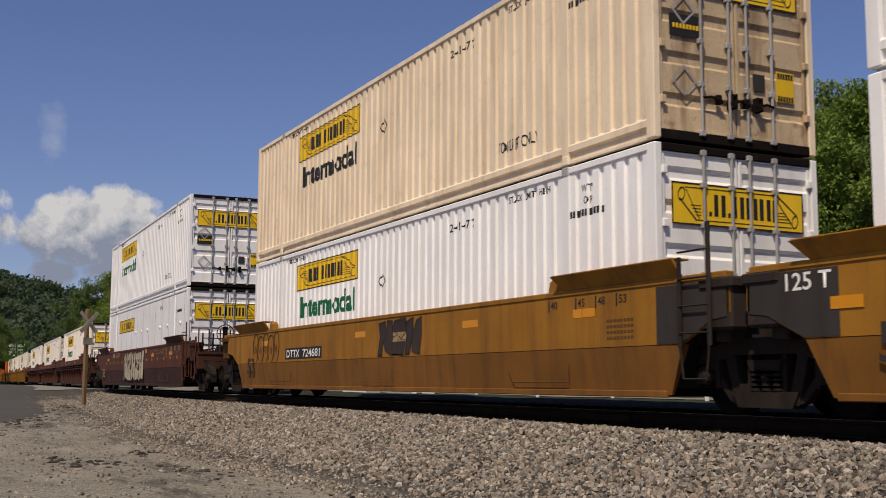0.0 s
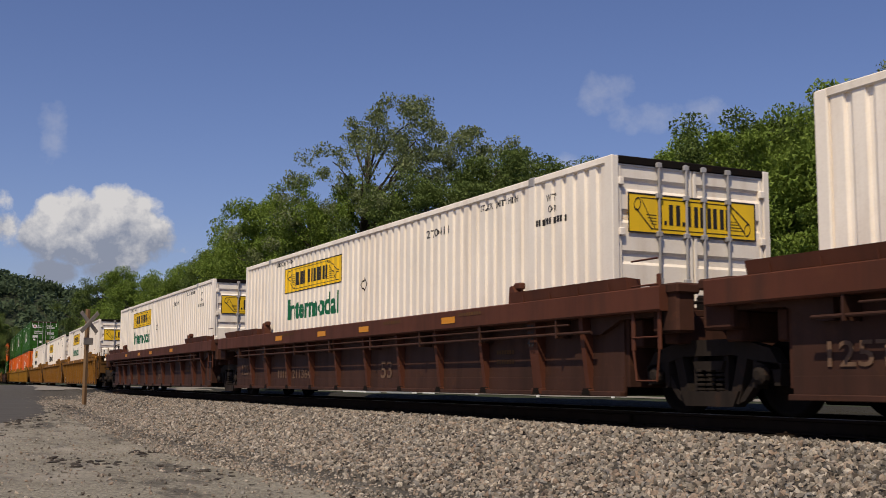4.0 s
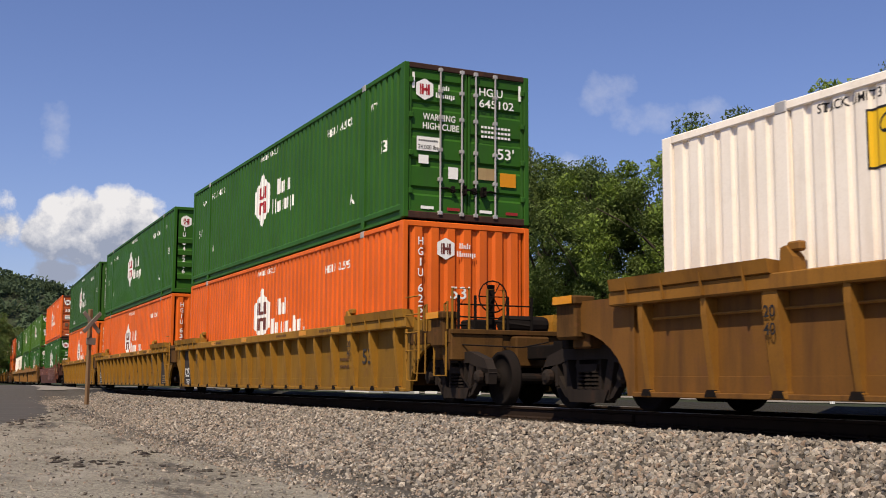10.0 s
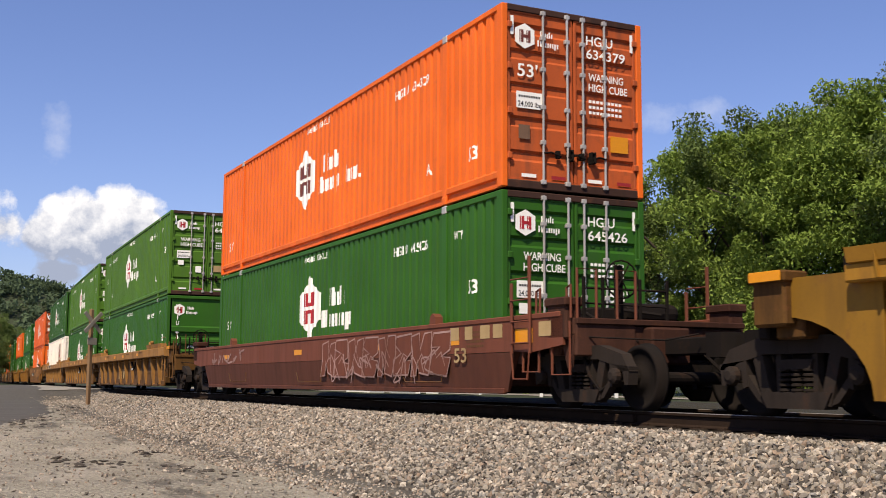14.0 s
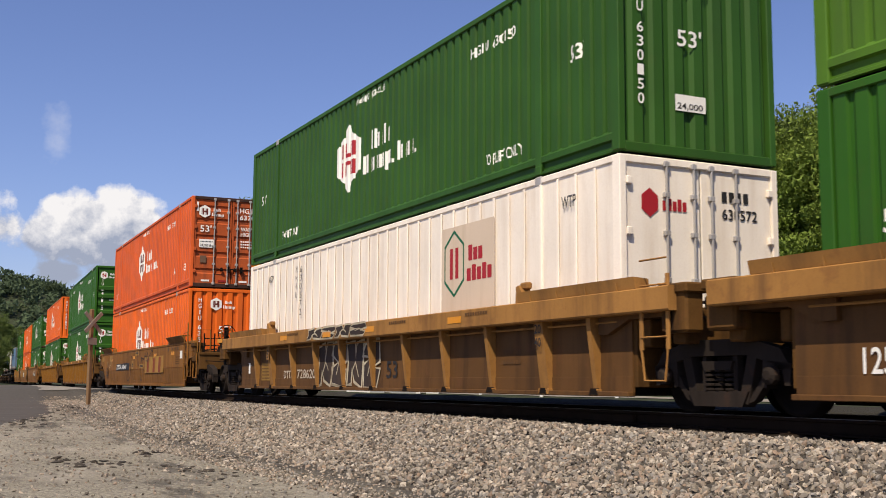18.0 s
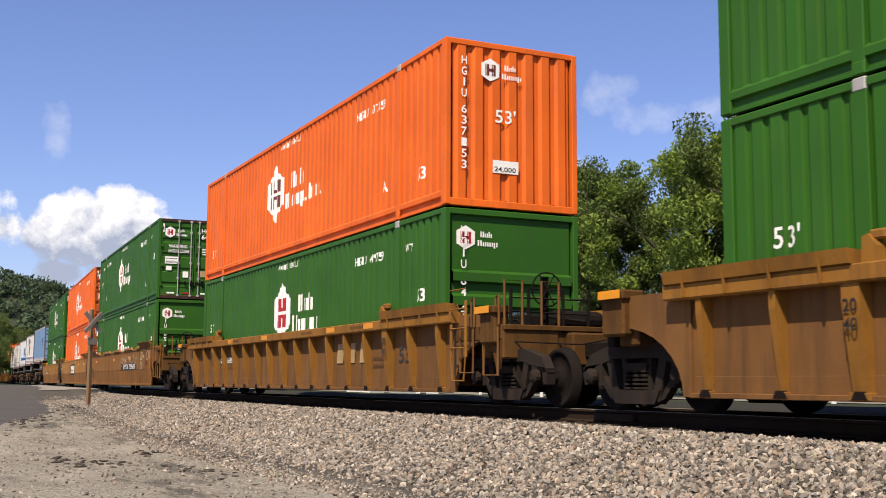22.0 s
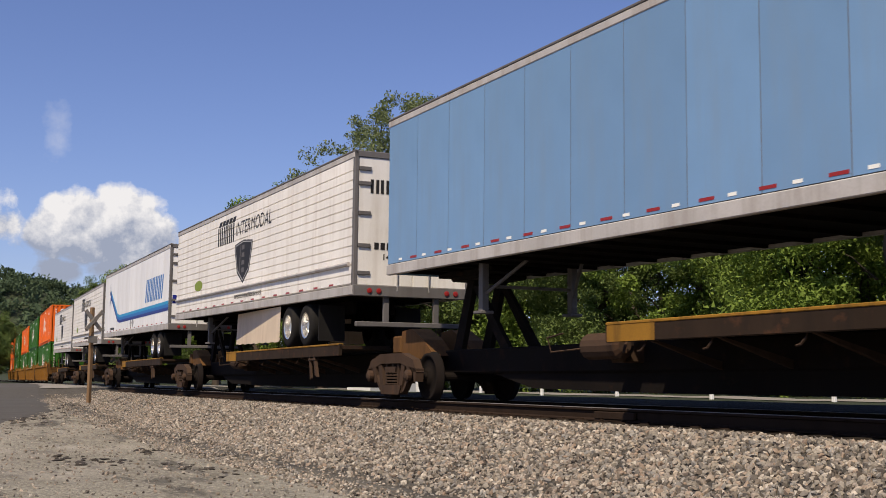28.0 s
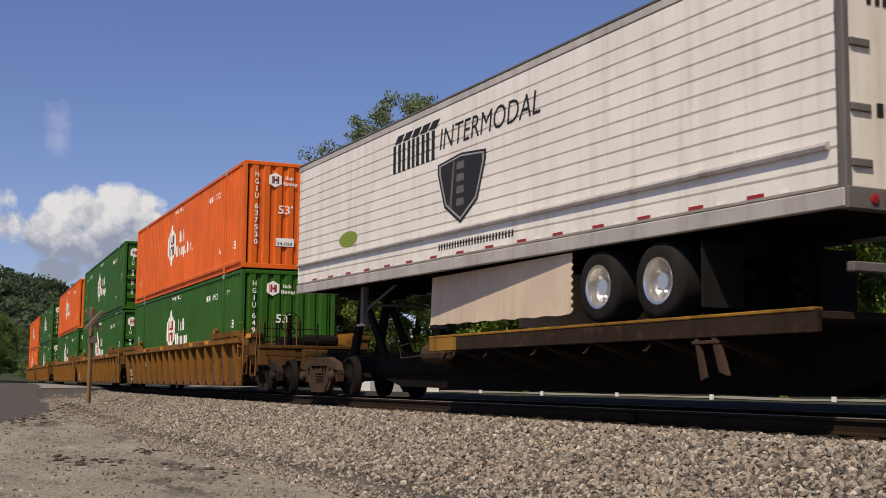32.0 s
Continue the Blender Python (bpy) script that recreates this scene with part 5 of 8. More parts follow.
def curve_through(p, steps=5):
    out = []
    for i in range(len(p) - 1):
        a, b, c, d = p[max(i - 1, 0)], p[i], p[i + 1], p[min(i + 2, len(p) - 1)]
        for k in range(steps):
            t = k / steps
            out.append(tuple(0.5 * (2 * b[j] + (c[j] - a[j]) * t + (2 * a[j] - 5 * b[j] + 4 * c[j] - d[j]) * t * t + (3 * b[j] - a[j] - 3 * c[j] + d[j]) * t ** 3) for j in (0, 1)))
    return out + [p[-1]]


def scrawl(car, x, z, w, h, material, seed, n, width=0.03, y=-1.510, knots=4):
    """Quick sprayed strokes side by side, with no readable word."""
    r = random.Random(seed)
    g = Geo()
    for i in range(n):
        cx = x + w * (i + 0.5) / n
        p = [(cx + w / n * r.uniform(-0.75, 0.75), z + h * r.random()) for _ in range(knots)]
        ribbon(g, curve_through(p), width, y)
    part("graffiti", g, material, car, "thin sprayed scrawl")


def loops(car, x, z, w, h, material, seed, width=0.03, y=-1.511):
    """One long sprayed swing: a slack arc that hooks back at its ends."""
    r = random.Random(seed)
    g = Geo()
    p = [(x, z + h), (x + w * 0.12, z + h * 0.4), (x + w * 0.45, z), (x + w * 0.8, z + h * 0.3), (x + w, z + h * 0.95), (x + w * r.uniform(0.7, 0.85), z + h * 0.75)]
    ribbon(g, curve_through(p, 7), width, y)
    part("graffiti", g, material, car, "slack sprayed arc")


def bubbles(car, x, z, w, h, material, n, width=0.035, y=-1.511):
    """Round-topped sprayed outlines that lean on one another, each with a small inner stroke."""
    for i in range(n):
        g = Geo()
        cx, rx, hh = x + w * (i + 0.5) / n, w / n * (0.62 if i % 2 else 0.5), h * (0.9 if i % 2 else 1.0)
        ribbon(g, [(cx + rx * math.cos(a) * (1.0 + 0.15 * math.sin(a)), z + hh / 2 + hh / 2 * math.sin(a)) for a in [k * 2 * math.pi / 20 - 1.3 for k in range(19 if i % 2 else 17)]], width, y)
        ribbon(g, curve_through([(cx - rx * 0.4, z + hh * 0.35), (cx, z + hh * 0.55), (cx + rx * 0.25, z + hh * 0.4), (cx, z + hh * 0.3)]), width * 0.8, y - 0.001)
        part("graffiti", g, material, car, "round sprayed outline")


def tag_letters(car, x, z, w, h, fill, ink, seed, n, y=-1.506, width=0.035):
    """Tall sprayed letter-like shapes: pale bodies with dark outlines."""
    r = random.Random(seed)
    body, line = Geo(), Geo()
    s = w / n
    for i in range(n):
        a = x + s * i
        form = [(0.02, 0.0), (0.3, 0.04), (0.36, 0.42), (0.5, 0.12), (0.98, 0.0), (1.06, 0.5), (1.0, 1.0), (0.62, 0.94), (0.52, 0.62), (0.42, 1.0), (-0.04, 0.9), (0.1, 0.5)]
        if i % 2:
            form = [(0.05, 0.02), (0.9, 0.0), (1.02, 0.35), (0.6, 0.42), (0.98, 0.55), (0.92, 1.0), (0.1, 0.96), (0.0, 0.7), (0.45, 0.6), (0.02, 0.45)]
        pts = [(a + s * (px + 0.12 * (pz - 0.5)) + r.uniform(-0.05, 0.05) * s, z + h * min(1, max(0, pz + r.uniform(-0.06, 0.06)))) for px, pz in form]
        body.poly([(px, y, pz) for px, pz in pts])
        ribbon(line, pts + pts[:2], width, y - 0.003)
        ribbon(line, [(a + s * 0.3, z + h * r.uniform(0.2, 0.4)), (a + s * 0.55, z + h * r.uniform(0.5, 0.8)), (a + s * 0.75, z + h * r.uniform(0.2, 0.5))], width * 0.8, y - 0.003)
    part("graffiti", body, fill, car, "sprayed letter shapes")
    part("graffiti_outline", line, ink, car, "sprayed outlines")


def spine_car(label, front_free, rear_free):
    """A skeletal car unit for a road trailer: centre sill, wheel decks and hitch."""
    car = thing("spine_car", label, "spine car", "spine cars of the train")

    def sill():
        g = Geo()
        x0, x1 = (-16.2 if rear_free else -16.0), (0.4 if front_free else 0.9)
        g.box((x0, -0.36, 0.48), (x1, 0.36, 0.90), 0.03)
        g.prism([(-13.9, 0.48), (-12.6, 0.24), (-9.4, 0.20), (-1.2, 0.20), (-0.2, 0.48)], -0.30, 0.30)
        return g.mesh("centre_sill")
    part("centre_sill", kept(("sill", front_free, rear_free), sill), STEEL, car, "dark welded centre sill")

    def pan():
        g = Geo()
        g.box((-8.9, -1.45, 0.96), (-0.27, -0.36, 1.04), 0.008)
        g.box((-8.9, -1.47, 0.83), (-0.27, -1.39, 1.065), 0.01)
        return g
    both(car, "wheel_deck", pan, RUSTDECK, "pan", "rusty wheel deck")

    def lip():
        g = Geo().box((-8.88, -1.48, 1.04), (-0.29, -1.36, 1.078), 0.008)
        return g
    both(car, "deck_edge", lip, DECK_EDGE, "lip", "worn yellow edge")

    def end_patch():
        return Geo().box((-8.86, -1.474, 0.835), (-7.9, -1.4695, 1.04))
    both(car, "end_patch", end_patch, DECK_EDGE, "deckpatch", "yellow painted deck end")

    def bracket():
        g = Geo()
        g.prism([(-1.44, 0.84), (-1.36, 0.84), (-0.36, 0.60), (-0.36, 0.50)], -0.04, 0.04, 0)
        g.prism([(-0.16, 0.84), (-0.10, 0.84), (0.02, 0.40), (-0.06, 0.36)], -1.46, -1.42)
        g.prism([(0.12, 0.84), (0.20, 0.84), (0.36, 0.42), (0.24, 0.46)], -1.46, -1.40)
        g.box((-0.20, -1.47, 0.76), (0.24, -1.38, 0.80), 0.006)
        return g
    both(car, "bracket", bracket, CAST, "bracket", "rusty step bracket", Matrix.Translation((-1.95, 0, 0)))

    def hook():
        g = Geo().tube([(0.05, -1.40, 0.84), (0.04, -1.42, 0.78), (-0.02, -1.43, 0.72), (-0.08, -1.43, 0.71)], 0.014, 6)
        g.prism([(-1.44, 0.84), (-1.36, 0.84), (-0.36, 0.60), (-0.36, 0.50)], 0.10, 0.16, 0)
        return g
    for x in (-8.2, -7.0, -5.6, -4.3, -3.0):
        both(car, "hook", hook, CAST, "dhook", "small bent hook", Matrix.Translation((x, 0, 0)))

    def hitch():
        g = Geo()
        for y in (-0.28, 0.28):
            g.prism([(-15.3, 0.88), (-15.0, 0.88), (-14.5, 2.15), (-14.75, 2.15)], y - 0.05, y + 0.05)
            g.prism([(-13.6, 0.88), (-13.3, 0.88), (-14.4, 2.0), (-14.6, 2.0)], y - 0.04, y + 0.04)
        g.box((-15.1, -0.5, 2.10), (-14.1, 0.5, 2.20), 0.03)
        return g.mesh("hitch")
    part("hitch", kept("hitch", hitch), STEEL, car, "trailer hitch stand")

    def horn():
        g = Geo().prism([(0.9, 0.86), (0.9, 1.28), (1.35, 1.32), (1.9, 1.10), (2.35, 0.80), (2.0, 0.72)], -0.62, -0.22)
        g.box((0.55, -0.66, 0.86), (0.92, -0.2, 1.2), 0.03)
        return g
    if not front_free:
        both(car, "end_casting", horn, BROWN, "horn", "rust-yellow articulation casting")

    def tank():
        g = Geo().lathe([(0.1, -10.2), (0.18, -10.15), (0.18, -9.4), (0.1, -9.35)], (0, -0.85, 0.82), 0, 14)
        g.tube([(-9.3, -0.85, 0.85), (-9.0, -1.1, 0.8), (-8.9, -1.2, 0.7)], 0.02, 6)
        g.tube([(-10.2, -0.9, 0.8), (-10.6, -1.2, 0.75), (-10.7, -1.2, 0.95), (-10.3, -1.2, 1.0)], 0.014, 6)
        g.box((-9.9, -0.7, 0.6), (-9.6, -0.3, 0.9), 0.02)
        return g.mesh("air_reservoir")
    part("air_reservoir", kept("tank", tank), CAST, car, "dusty air reservoir")
    if front_free:
        truck(car, -1.0, CAST)
        coupler(car, -0.6, 1)
    else:
        truck(car, 1.64, CAST)
    if rear_free:
        truck(car, -15.0, CAST)
        coupler(car, -15.4, -1)
    return car


# ---- road trailers ----
def trailer(kind, label, number="14801"):
    """A 53-foot road trailer with its doors leading; origin at the foot of its box, at the doors."""
    t = thing("road_trailer", label, "semi-trailer", "trailers on the train")
    H, Wd = 2.90, 1.295
    slid = Matrix.Translation((1.26 if kind == "striped" else 0.12, 0, -0.055))
    skin = {"blue": BLUE, "striped": TRAILER_COOL}.get(kind, TRAILER)
    for far in (0, 1):
        def side():
            g = Geo()
            if kind == "lined":
                zs = [0.22 + 0.19 * i for i in range(13)] + [H - 0.14]
                for i in range(len(zs) - 1):
                    a, b = zs[i], zs[i + 1]
                    g.poly([(-16.1, -Wd, a + 0.012), (-0.08, -Wd, a + 0.012), (-0.08, -Wd, b - 0.016), (-16.1, -Wd, b - 0.016)])
                    g.poly([(-16.1, -Wd, b - 0.016), (-0.08, -Wd, b - 0.016), (-0.08, -Wd + 0.03, b - 0.013), (-16.1, -Wd + 0.03, b - 0.013)])
                    g.poly([(-16.1, -Wd + 0.03, a - 0.013), (-0.08, -Wd + 0.03, a - 0.013), (-0.08, -Wd, a + 0.012), (-16.1, -Wd, a + 0.012)])
            else:
                g.box((-16.1, -Wd + 0.006, 0.2), (-0.08, -Wd + 0.02, H - 0.13))
            return (g.mirror() if far else g).mesh("side_skin")
        part("side_skin", kept(("tside", kind == "lined", far), side), skin if kind == "lined" else RAILGREY, t, "panelled trailer side")
        if kind != "lined":
            for i in range(13):
                def panel():
                    g = Geo().box((0.007, -Wd, 0.2), (1.2245, -Wd + 0.0055, H - 0.13), 0.0015)
                    return (g.mirror() if far else g).mesh("panel")
                part("panel", kept(("tpanel", far), panel), skin, t, "", Matrix.Translation((-16.1 + 1.2315 * i, 0, 0)))

        def rail(z0, z1, o):
            def build():
                g = Geo().box((-16.14, -Wd - o, z0), (-0.02, -Wd + 0.08, z1), 0.012)
                return (g.mirror() if far else g).mesh("rail")
            return kept(("trail", z0, far), build)
        part("top_rail", rail(H - 0.15, H - 0.035, 0.012), ALU, t, "pale aluminium top rail")
        part("roof_edge", rail(H - 0.035, H + 0.01, 0.016), RAILGREY, t, "dark roof edge")
        part("bottom_rail", rail(0.0, 0.19, 0.01), ALU, t, "pale aluminium bottom rail")
        if kind == "lined":
            def rub():
                g = Geo().tube([(-16.0, -Wd - 0.02, 0.62), (-0.2, -Wd - 0.02, 0.62)], 0.045, 8)
                return (g.mirror() if far else g).mesh("rub_rail")
            part("rub_rail", kept(("rub", far), rub), ALU, t, "rounded grey rub rail")

            for i in range(12):
                def seam():
                    g = Geo().box((0, -Wd - 0.001, 0.22), (0.01, -Wd + 0.004, H - 0.16))
                    return (g.mirror() if far else g).mesh("panel_seam")
                part("panel_seam", kept(("tseam", far), seam), skin, t, "", Matrix.Translation((-15.0 + 1.22 * i, 0, 0)))

            def skirt():
                g = Geo()
                cols = [(-10.0 + 5.05 * i / 24, -Wd + 0.42 - 0.34 * i / 24) for i in range(25)]
                top = [(px, py, -0.02) for px, py in cols]
                low = [(px, py - 0.03, -0.86 + 0.012 * math.sin(i * 1.9)) for i, (px, py) in enumerate(cols)]
                for i in range(24):
                    g.poly([top[i], top[i + 1], low[i + 1], low[i]])
                    g.poly([(q[0], q[1] + 0.012, q[2]) for q in (low[i], low[i + 1], top[i + 1], top[i])])
                px, py = cols[-1]
                for i in range(8):
                    z = -0.84 + 0.1 * i
                    g.poly([(px, py - 0.02, z), (px + 0.07, py - 0.02, z + 0.05), (px, py - 0.02, z + 0.1)])
                return (g.mirror() if far else g).mesh("side_skirt")
            part("side_skirt", kept(("skirt", far), skirt), SKIRT, t, "tan plastic side skirt")
        for x, y in ((-4.40, 0), (-3.14, 0)):
            def tyre():
                g = Geo().lathe([(0.28, -0.13), (0.40, -0.14), (0.46, -0.11), (0.475, -0.06), (0.475, 0.28), (0.46, 0.33), (0.40, 0.36), (0.28, 0.35)], (0, -Wd + 0.18, 0), 1, 36, False)
                return (g.mirror() if far else g).mesh("tyre", True)

            def rim():
                g = Geo().lathe([(0.055, -0.06), (0.10, -0.06), (0.11, 0.02), (0.20, 0.05), (0.23, 0.0), (0.25, -0.12), (0.285, -0.135), (0.285, 0.1), (0.05, 0.1)], (0, -Wd + 0.18, 0), 1, 32)
                for i in range(10):
                    a = 2 * math.pi * i / 10
                    g.lathe([(0.016, 0.0), (0.016, 0.055)], (0.155 * math.cos(a), -Wd + 0.18 - 0.03, 0.155 * math.sin(a)), 1, 6)
                return (g.mirror() if far else g).mesh("rim")
            m = slid @ Matrix.Translation((x, 0, -0.47))
            ty = part("tyre", kept(("tyre", far), tyre), RUBBER, t, "black road tyres", m)
            part("rim", kept(("rim", far), rim), ALLOY, ty, "polished alloy rim")

        def flaps():
            g = Geo().box((-2.40, -1.2, -0.82), (-2.37, -0.6, -0.05), 0.006)
            return (g.mirror() if far else g).mesh("mud_flap")
        part("mud_flap", kept(("mud", far), flaps), RUBBER, t, "black mud flap", slid)
        for i in range(0 if far else 31):
            part("reflector", kept(("tref", far, i % 2), lambda: Geo().box((0, -Wd - 0.004 if not far else Wd, 0.235), (0.26 if i % 2 else 0.14, -Wd + 0.001 if not far else Wd + 0.004, 0.275)).mesh("reflector")), DULLRED if i % 2 else LOGO_WHITE, t, "", Matrix.Translation((-15.6 + i * 0.49, 0, 0)))
    part("roof", kept("troof", lambda: Geo().box((-16.1, -Wd + 0.05, H - 0.04), (-0.05, Wd - 0.05, H - 0.005), 0.01).mesh("roof")), RAILGREY, t)
    part("nose", kept("tnose", lambda: Geo().box((-16.15, -Wd + 0.03, 0.02), (-16.09, Wd - 0.03, H - 0.03), 0.02).mesh("nose")), skin, t)
    part("floor", kept("tfloor", lambda: Geo().box((-16.1, -Wd + 0.06, 0.05), (-0.1, Wd - 0.06, 0.14), 0.01).mesh("floor")), STEEL, t)

    def frame_geo():
        g = Geo()
        g.box((-0.12, -Wd, 0.0), (0.0, -Wd + 0.09, H), 0.012)
        g.box((-0.12, Wd - 0.09, 0.0), (0.0, Wd, H), 0.012)
        g.box((-0.12, -Wd, H - 0.13), (0.0, Wd, H), 0.012)
        g.box((-0.12, -Wd, -0.02), (0.02, Wd, 0.2), 0.012)
        return g.mesh("rear_frame")
    part("rear_frame", kept("tframe", frame_geo), RAILGREY, t, "grey steel door frame")
    for k, (a, b) in enumerate(((-1.2, -0.006), (0.006, 1.2))):
        leaf = part("door", kept(("tdoor", k), lambda: Geo().box((-0.07, a, 0.2), (-0.02, b, H - 0.13), 0.01).mesh("door")), skin, t, "smooth white door, shut")
        for z in (0.4, 0.95, 1.6, 2.2, 2.5):
            part("hinge", kept(("thinge", k, z), lambda: Geo().box((-0.03, a if k == 0 else b - 0.26, z), (0.012, a + 0.26 if k == 0 else b, z + 0.08), 0.008).mesh("hinge")), RAILGREY, leaf)
        y = -0.35 if k == 0 else 0.35
        part("locking_bar", kept(("tbar", k), lambda: Geo().tube([(0.01, y, 0.1), (0.01, y, H - 0.05)], 0.016).mesh("locking_bar")), ZINC, leaf)

    def bumper():
        g = Geo().box((-0.12, -1.2, -0.62), (-0.02, 1.2, -0.52), 0.012)
        for y in (-0.55, 0.55):
            g.box((-0.12, y - 0.06, -0.55), (-0.04, y + 0.06, 0.0), 0.01)
        return g.mesh("bumper")
    part("bumper", kept("bumper", bumper), RAILGREY, t, "steel underride guard")
    for y in (-0.95, -0.75, 0.75, 0.95):
        part("tail_light", kept(("tl", y), lambda: Geo().lathe([(0.055, 0.02), (0.055, 0.035), (0.03, 0.042)], (0, y, 0.09), 0, 12).mesh("tail_light")), DULLRED, t)

    def bogie():
        g = Geo()
        for y in (-0.45, 0.45):
            g.box((-5.2, y - 0.05, -0.22), (-2.2, y + 0.05, 0.06), 0.01)
        for x in (-4.40, -3.14):
            g.lathe([(0.07, -1.0), (0.07, 1.0)], (x, 0, -0.47), 1, 10)
            g.box((x - 0.1, -0.6, -0.45), (x + 0.1, -0.35, -0.1), 0.01)
            g.box((x - 0.1, 0.35, -0.45), (x + 0.1, 0.6, -0.1), 0.01)
        return g.mesh("running_gear")
    part("running_gear", kept("bogie", bogie), STEEL, t, "dark axles and frame", slid)
    part("kingpin_plate", kept("kingpin", lambda: Geo().box((-15.6, -0.5, -0.06), (-13.6, 0.5, 0.03), 0.01).mesh("kingpin_plate")), STEEL, t)
    for i in range(18):
        part("crossmember", kept("crossmember", lambda: Geo().box((0, -1.2, 0.0), (0.06, 1.2, 0.06)).mesh("crossmember")), STEEL, t, "", Matrix.Translation((-15.5 + i * 0.82, 0, 0)))

    def legs():
        g = Geo()
        for y in (-0.85, 0.85):
            g.box((-13.28, y - 0.06, -0.75), (-13.14, y + 0.06, 0.05), 0.01)
            g.box((-13.34, y - 0.12, -0.80), (-13.08, y + 0.12, -0.75), 0.01)
            g.tube([(-13.2, y, -0.5), (-12.4, y * 0.6, 0.03)], 0.03, 6)
        g.tube([(-13.2, -0.85, -0.35), (-13.2, 0.85, -0.35)], 0.03, 6)
        return g.mesh("landing_gear")
    part("landing_gear", kept("legs", legs), RAILGREY, t, "folded landing legs")
    y = -Wd - 0.004

    def lay(name, me, x, z, material, label="", dy=0.0):
        part(name, me, material, t, label, Matrix.Translation((x, y - dy, z)))
    if kind == "lined":
        lay("name_block", kept("pn1", lambda: stems("TTITT", 1.75, 0.52).mesh("m")), -10.85, 1.92, BLACK, "black shadowed bar name")
        lay("name_block", kept("pn2", lambda: bars(5, 1.75, 0.14, 0.25, 0.16).mesh("m")), -10.80, 2.46, BLACK, "black slanted tops")
        lay("lettering", letters("INTERMODAL", 3.25, 0.36, 0.16, 0.0), -8.90, 2.05, BLACK, "black word on the side")
        sh = [(x * 1.38, z * 0.95) for x, z in ((0.62, 0.0), (1.05, 0.34), (1.24, 0.98), (1.24, 1.14), (0.62, 1.22), (0.0, 1.14), (0.0, 0.98), (0.19, 0.34))]
        lay("shield", kept("shield", lambda: flat_poly(sh)), -8.97, 0.72, BLACK, "black shield emblem")
        lay("shield_edge", kept("shield2", lambda: ring(sh, 0.86, 0.92)), -8.97, 0.72, ZINC, "", 0.002)

        def road():
            g = Geo()
            for i in range(4):
                z = 0.3 + 0.2 * i
                g.poly([(0.48, 0, z), (0.76, 0, z), (0.74, 0, z + 0.12), (0.50, 0, z + 0.12)])
            g.poly([(0.24, 0, 0.3), (0.32, 0, 0.28), (0.42, 0, 1.05), (0.36, 0, 1.06)])
            return g.mesh("m")
        lay("shield_road", kept("shroad", road), -8.75, 0.72, RAILGREY, "", 0.002)
        lay("badge", kept("eco", lambda: flat_poly([(0.5 + 0.5 * math.cos(a / 14 * 6.2832), 0.16 + 0.16 * math.sin(a / 14 * 6.2832)) for a in range(14)])), -13.55, 0.78, ECO, "green oval badge")
        lay("code_strip", kept("pweb", lambda: bars(26, 2.5, 0.11, 0.9).mesh("m")), -8.9, 0.34, BLACK)
        end_mark("code_strip", lambda: bars(4, 0.5, 0.14, 0.4).mesh("m"), "tcode", -0.85, 0.92, BLACK, t, "", -0.014)
        end_mark("lettering", lambda: letters(number, 0.52, 0.12), "tnum" + number, -0.65, 0.72, BLACK, t, "black fleet number", -0.014)
        end_mark("name_block", lambda: stems("TTITT", 0.95, 0.28).mesh("m"), "tname", -0.95, 2.05, BLACK, t, "black block name", -0.014)
    elif kind == "striped":
        lay("name_block", kept("mn", lambda: stems("TTITTT", 3.5, 0.85, 0.22).mesh("m")), -4.85, 1.10, SKYBLUE, "tall slanted blue block name")
        for i, (mm, o) in enumerate(((TEAL, 0.0), (SKYBLUE, -0.11), (NAVY, -0.22))):
            def band():
                g = Geo()
                p = [(-14.2, 1.98), (-11.95, 0.86), (-11.3, 0.78), (-0.1, 0.86)]
                for a, b in zip(p, p[1:]):
                    g.poly([(a[0], 0, a[1] + o), (b[0], 0, b[1] + o), (b[0], 0, b[1] + o + 0.112), (a[0], 0, a[1] + o + 0.112)])
                return g.mesh("m")
            lay("stripe", kept(("band", i), band), 0, 0, mm, "blue swoosh stripe", 0.001 * i)

        def bird():
            g = Geo()
            g.poly([(-15.3, 0, 2.05), (-15.0, 0, 1.95), (-14.75, 0, 2.0), (-14.95, 0, 2.12), (-15.1, 0, 2.5), (-15.15, 0, 2.15)])
            g.poly([(-15.0, 0, 1.95), (-15.2, 0, 1.45), (-14.9, 0, 1.75), (-14.7, 0, 1.7), (-14.75, 0, 2.0)])
            return g.mesh("m")
        lay("bird_emblem", kept("bird", bird), 0.75, -0.1, NAVY, "dark blue swallow emblem", 0.004)
        for x in (-8.2, -7.68):
            lay("placard_holder", kept("plh", lambda: flat_poly([(0, 0), (0.25, 0.22), (0, 0.44), (-0.25, 0.22)])), x, 0.24, ZINC, "grey diamond placard holder")
        lay("code_strip", kept("mweb", lambda: bars(12, 1.15, 0.1, 0.5).mesh("m")), -14.0, 0.3, BLACK)
        lay("code_strip", kept("maw", lambda: bars(12, 1.2, 0.1, 0.5).mesh("m")), -5.6, 0.62, BLACK)
        lay("lettering", letters("53", 0.25, 0.17), -16.05, 0.32, BLACK)
        end_mark("stripe", lambda: flat_poly([(0, 0), (2.3, 0), (2.3, 0.28), (0, 0.28)]), "mstr", -1.18, 0.88, NAVY, t, "", -0.014)
        end_mark("name_block", lambda: stems("TTITTT", 1.8, 0.42, 0.1).mesh("m"), "mname", -0.9, 1.45, SKYBLUE, t, "blue block name", -0.014)
        end_mark("lettering", lambda: letters("20836", 0.6, 0.15), "mnum", -1.05, 0.5, BLACK, t, "black fleet number", -0.014)
    else:
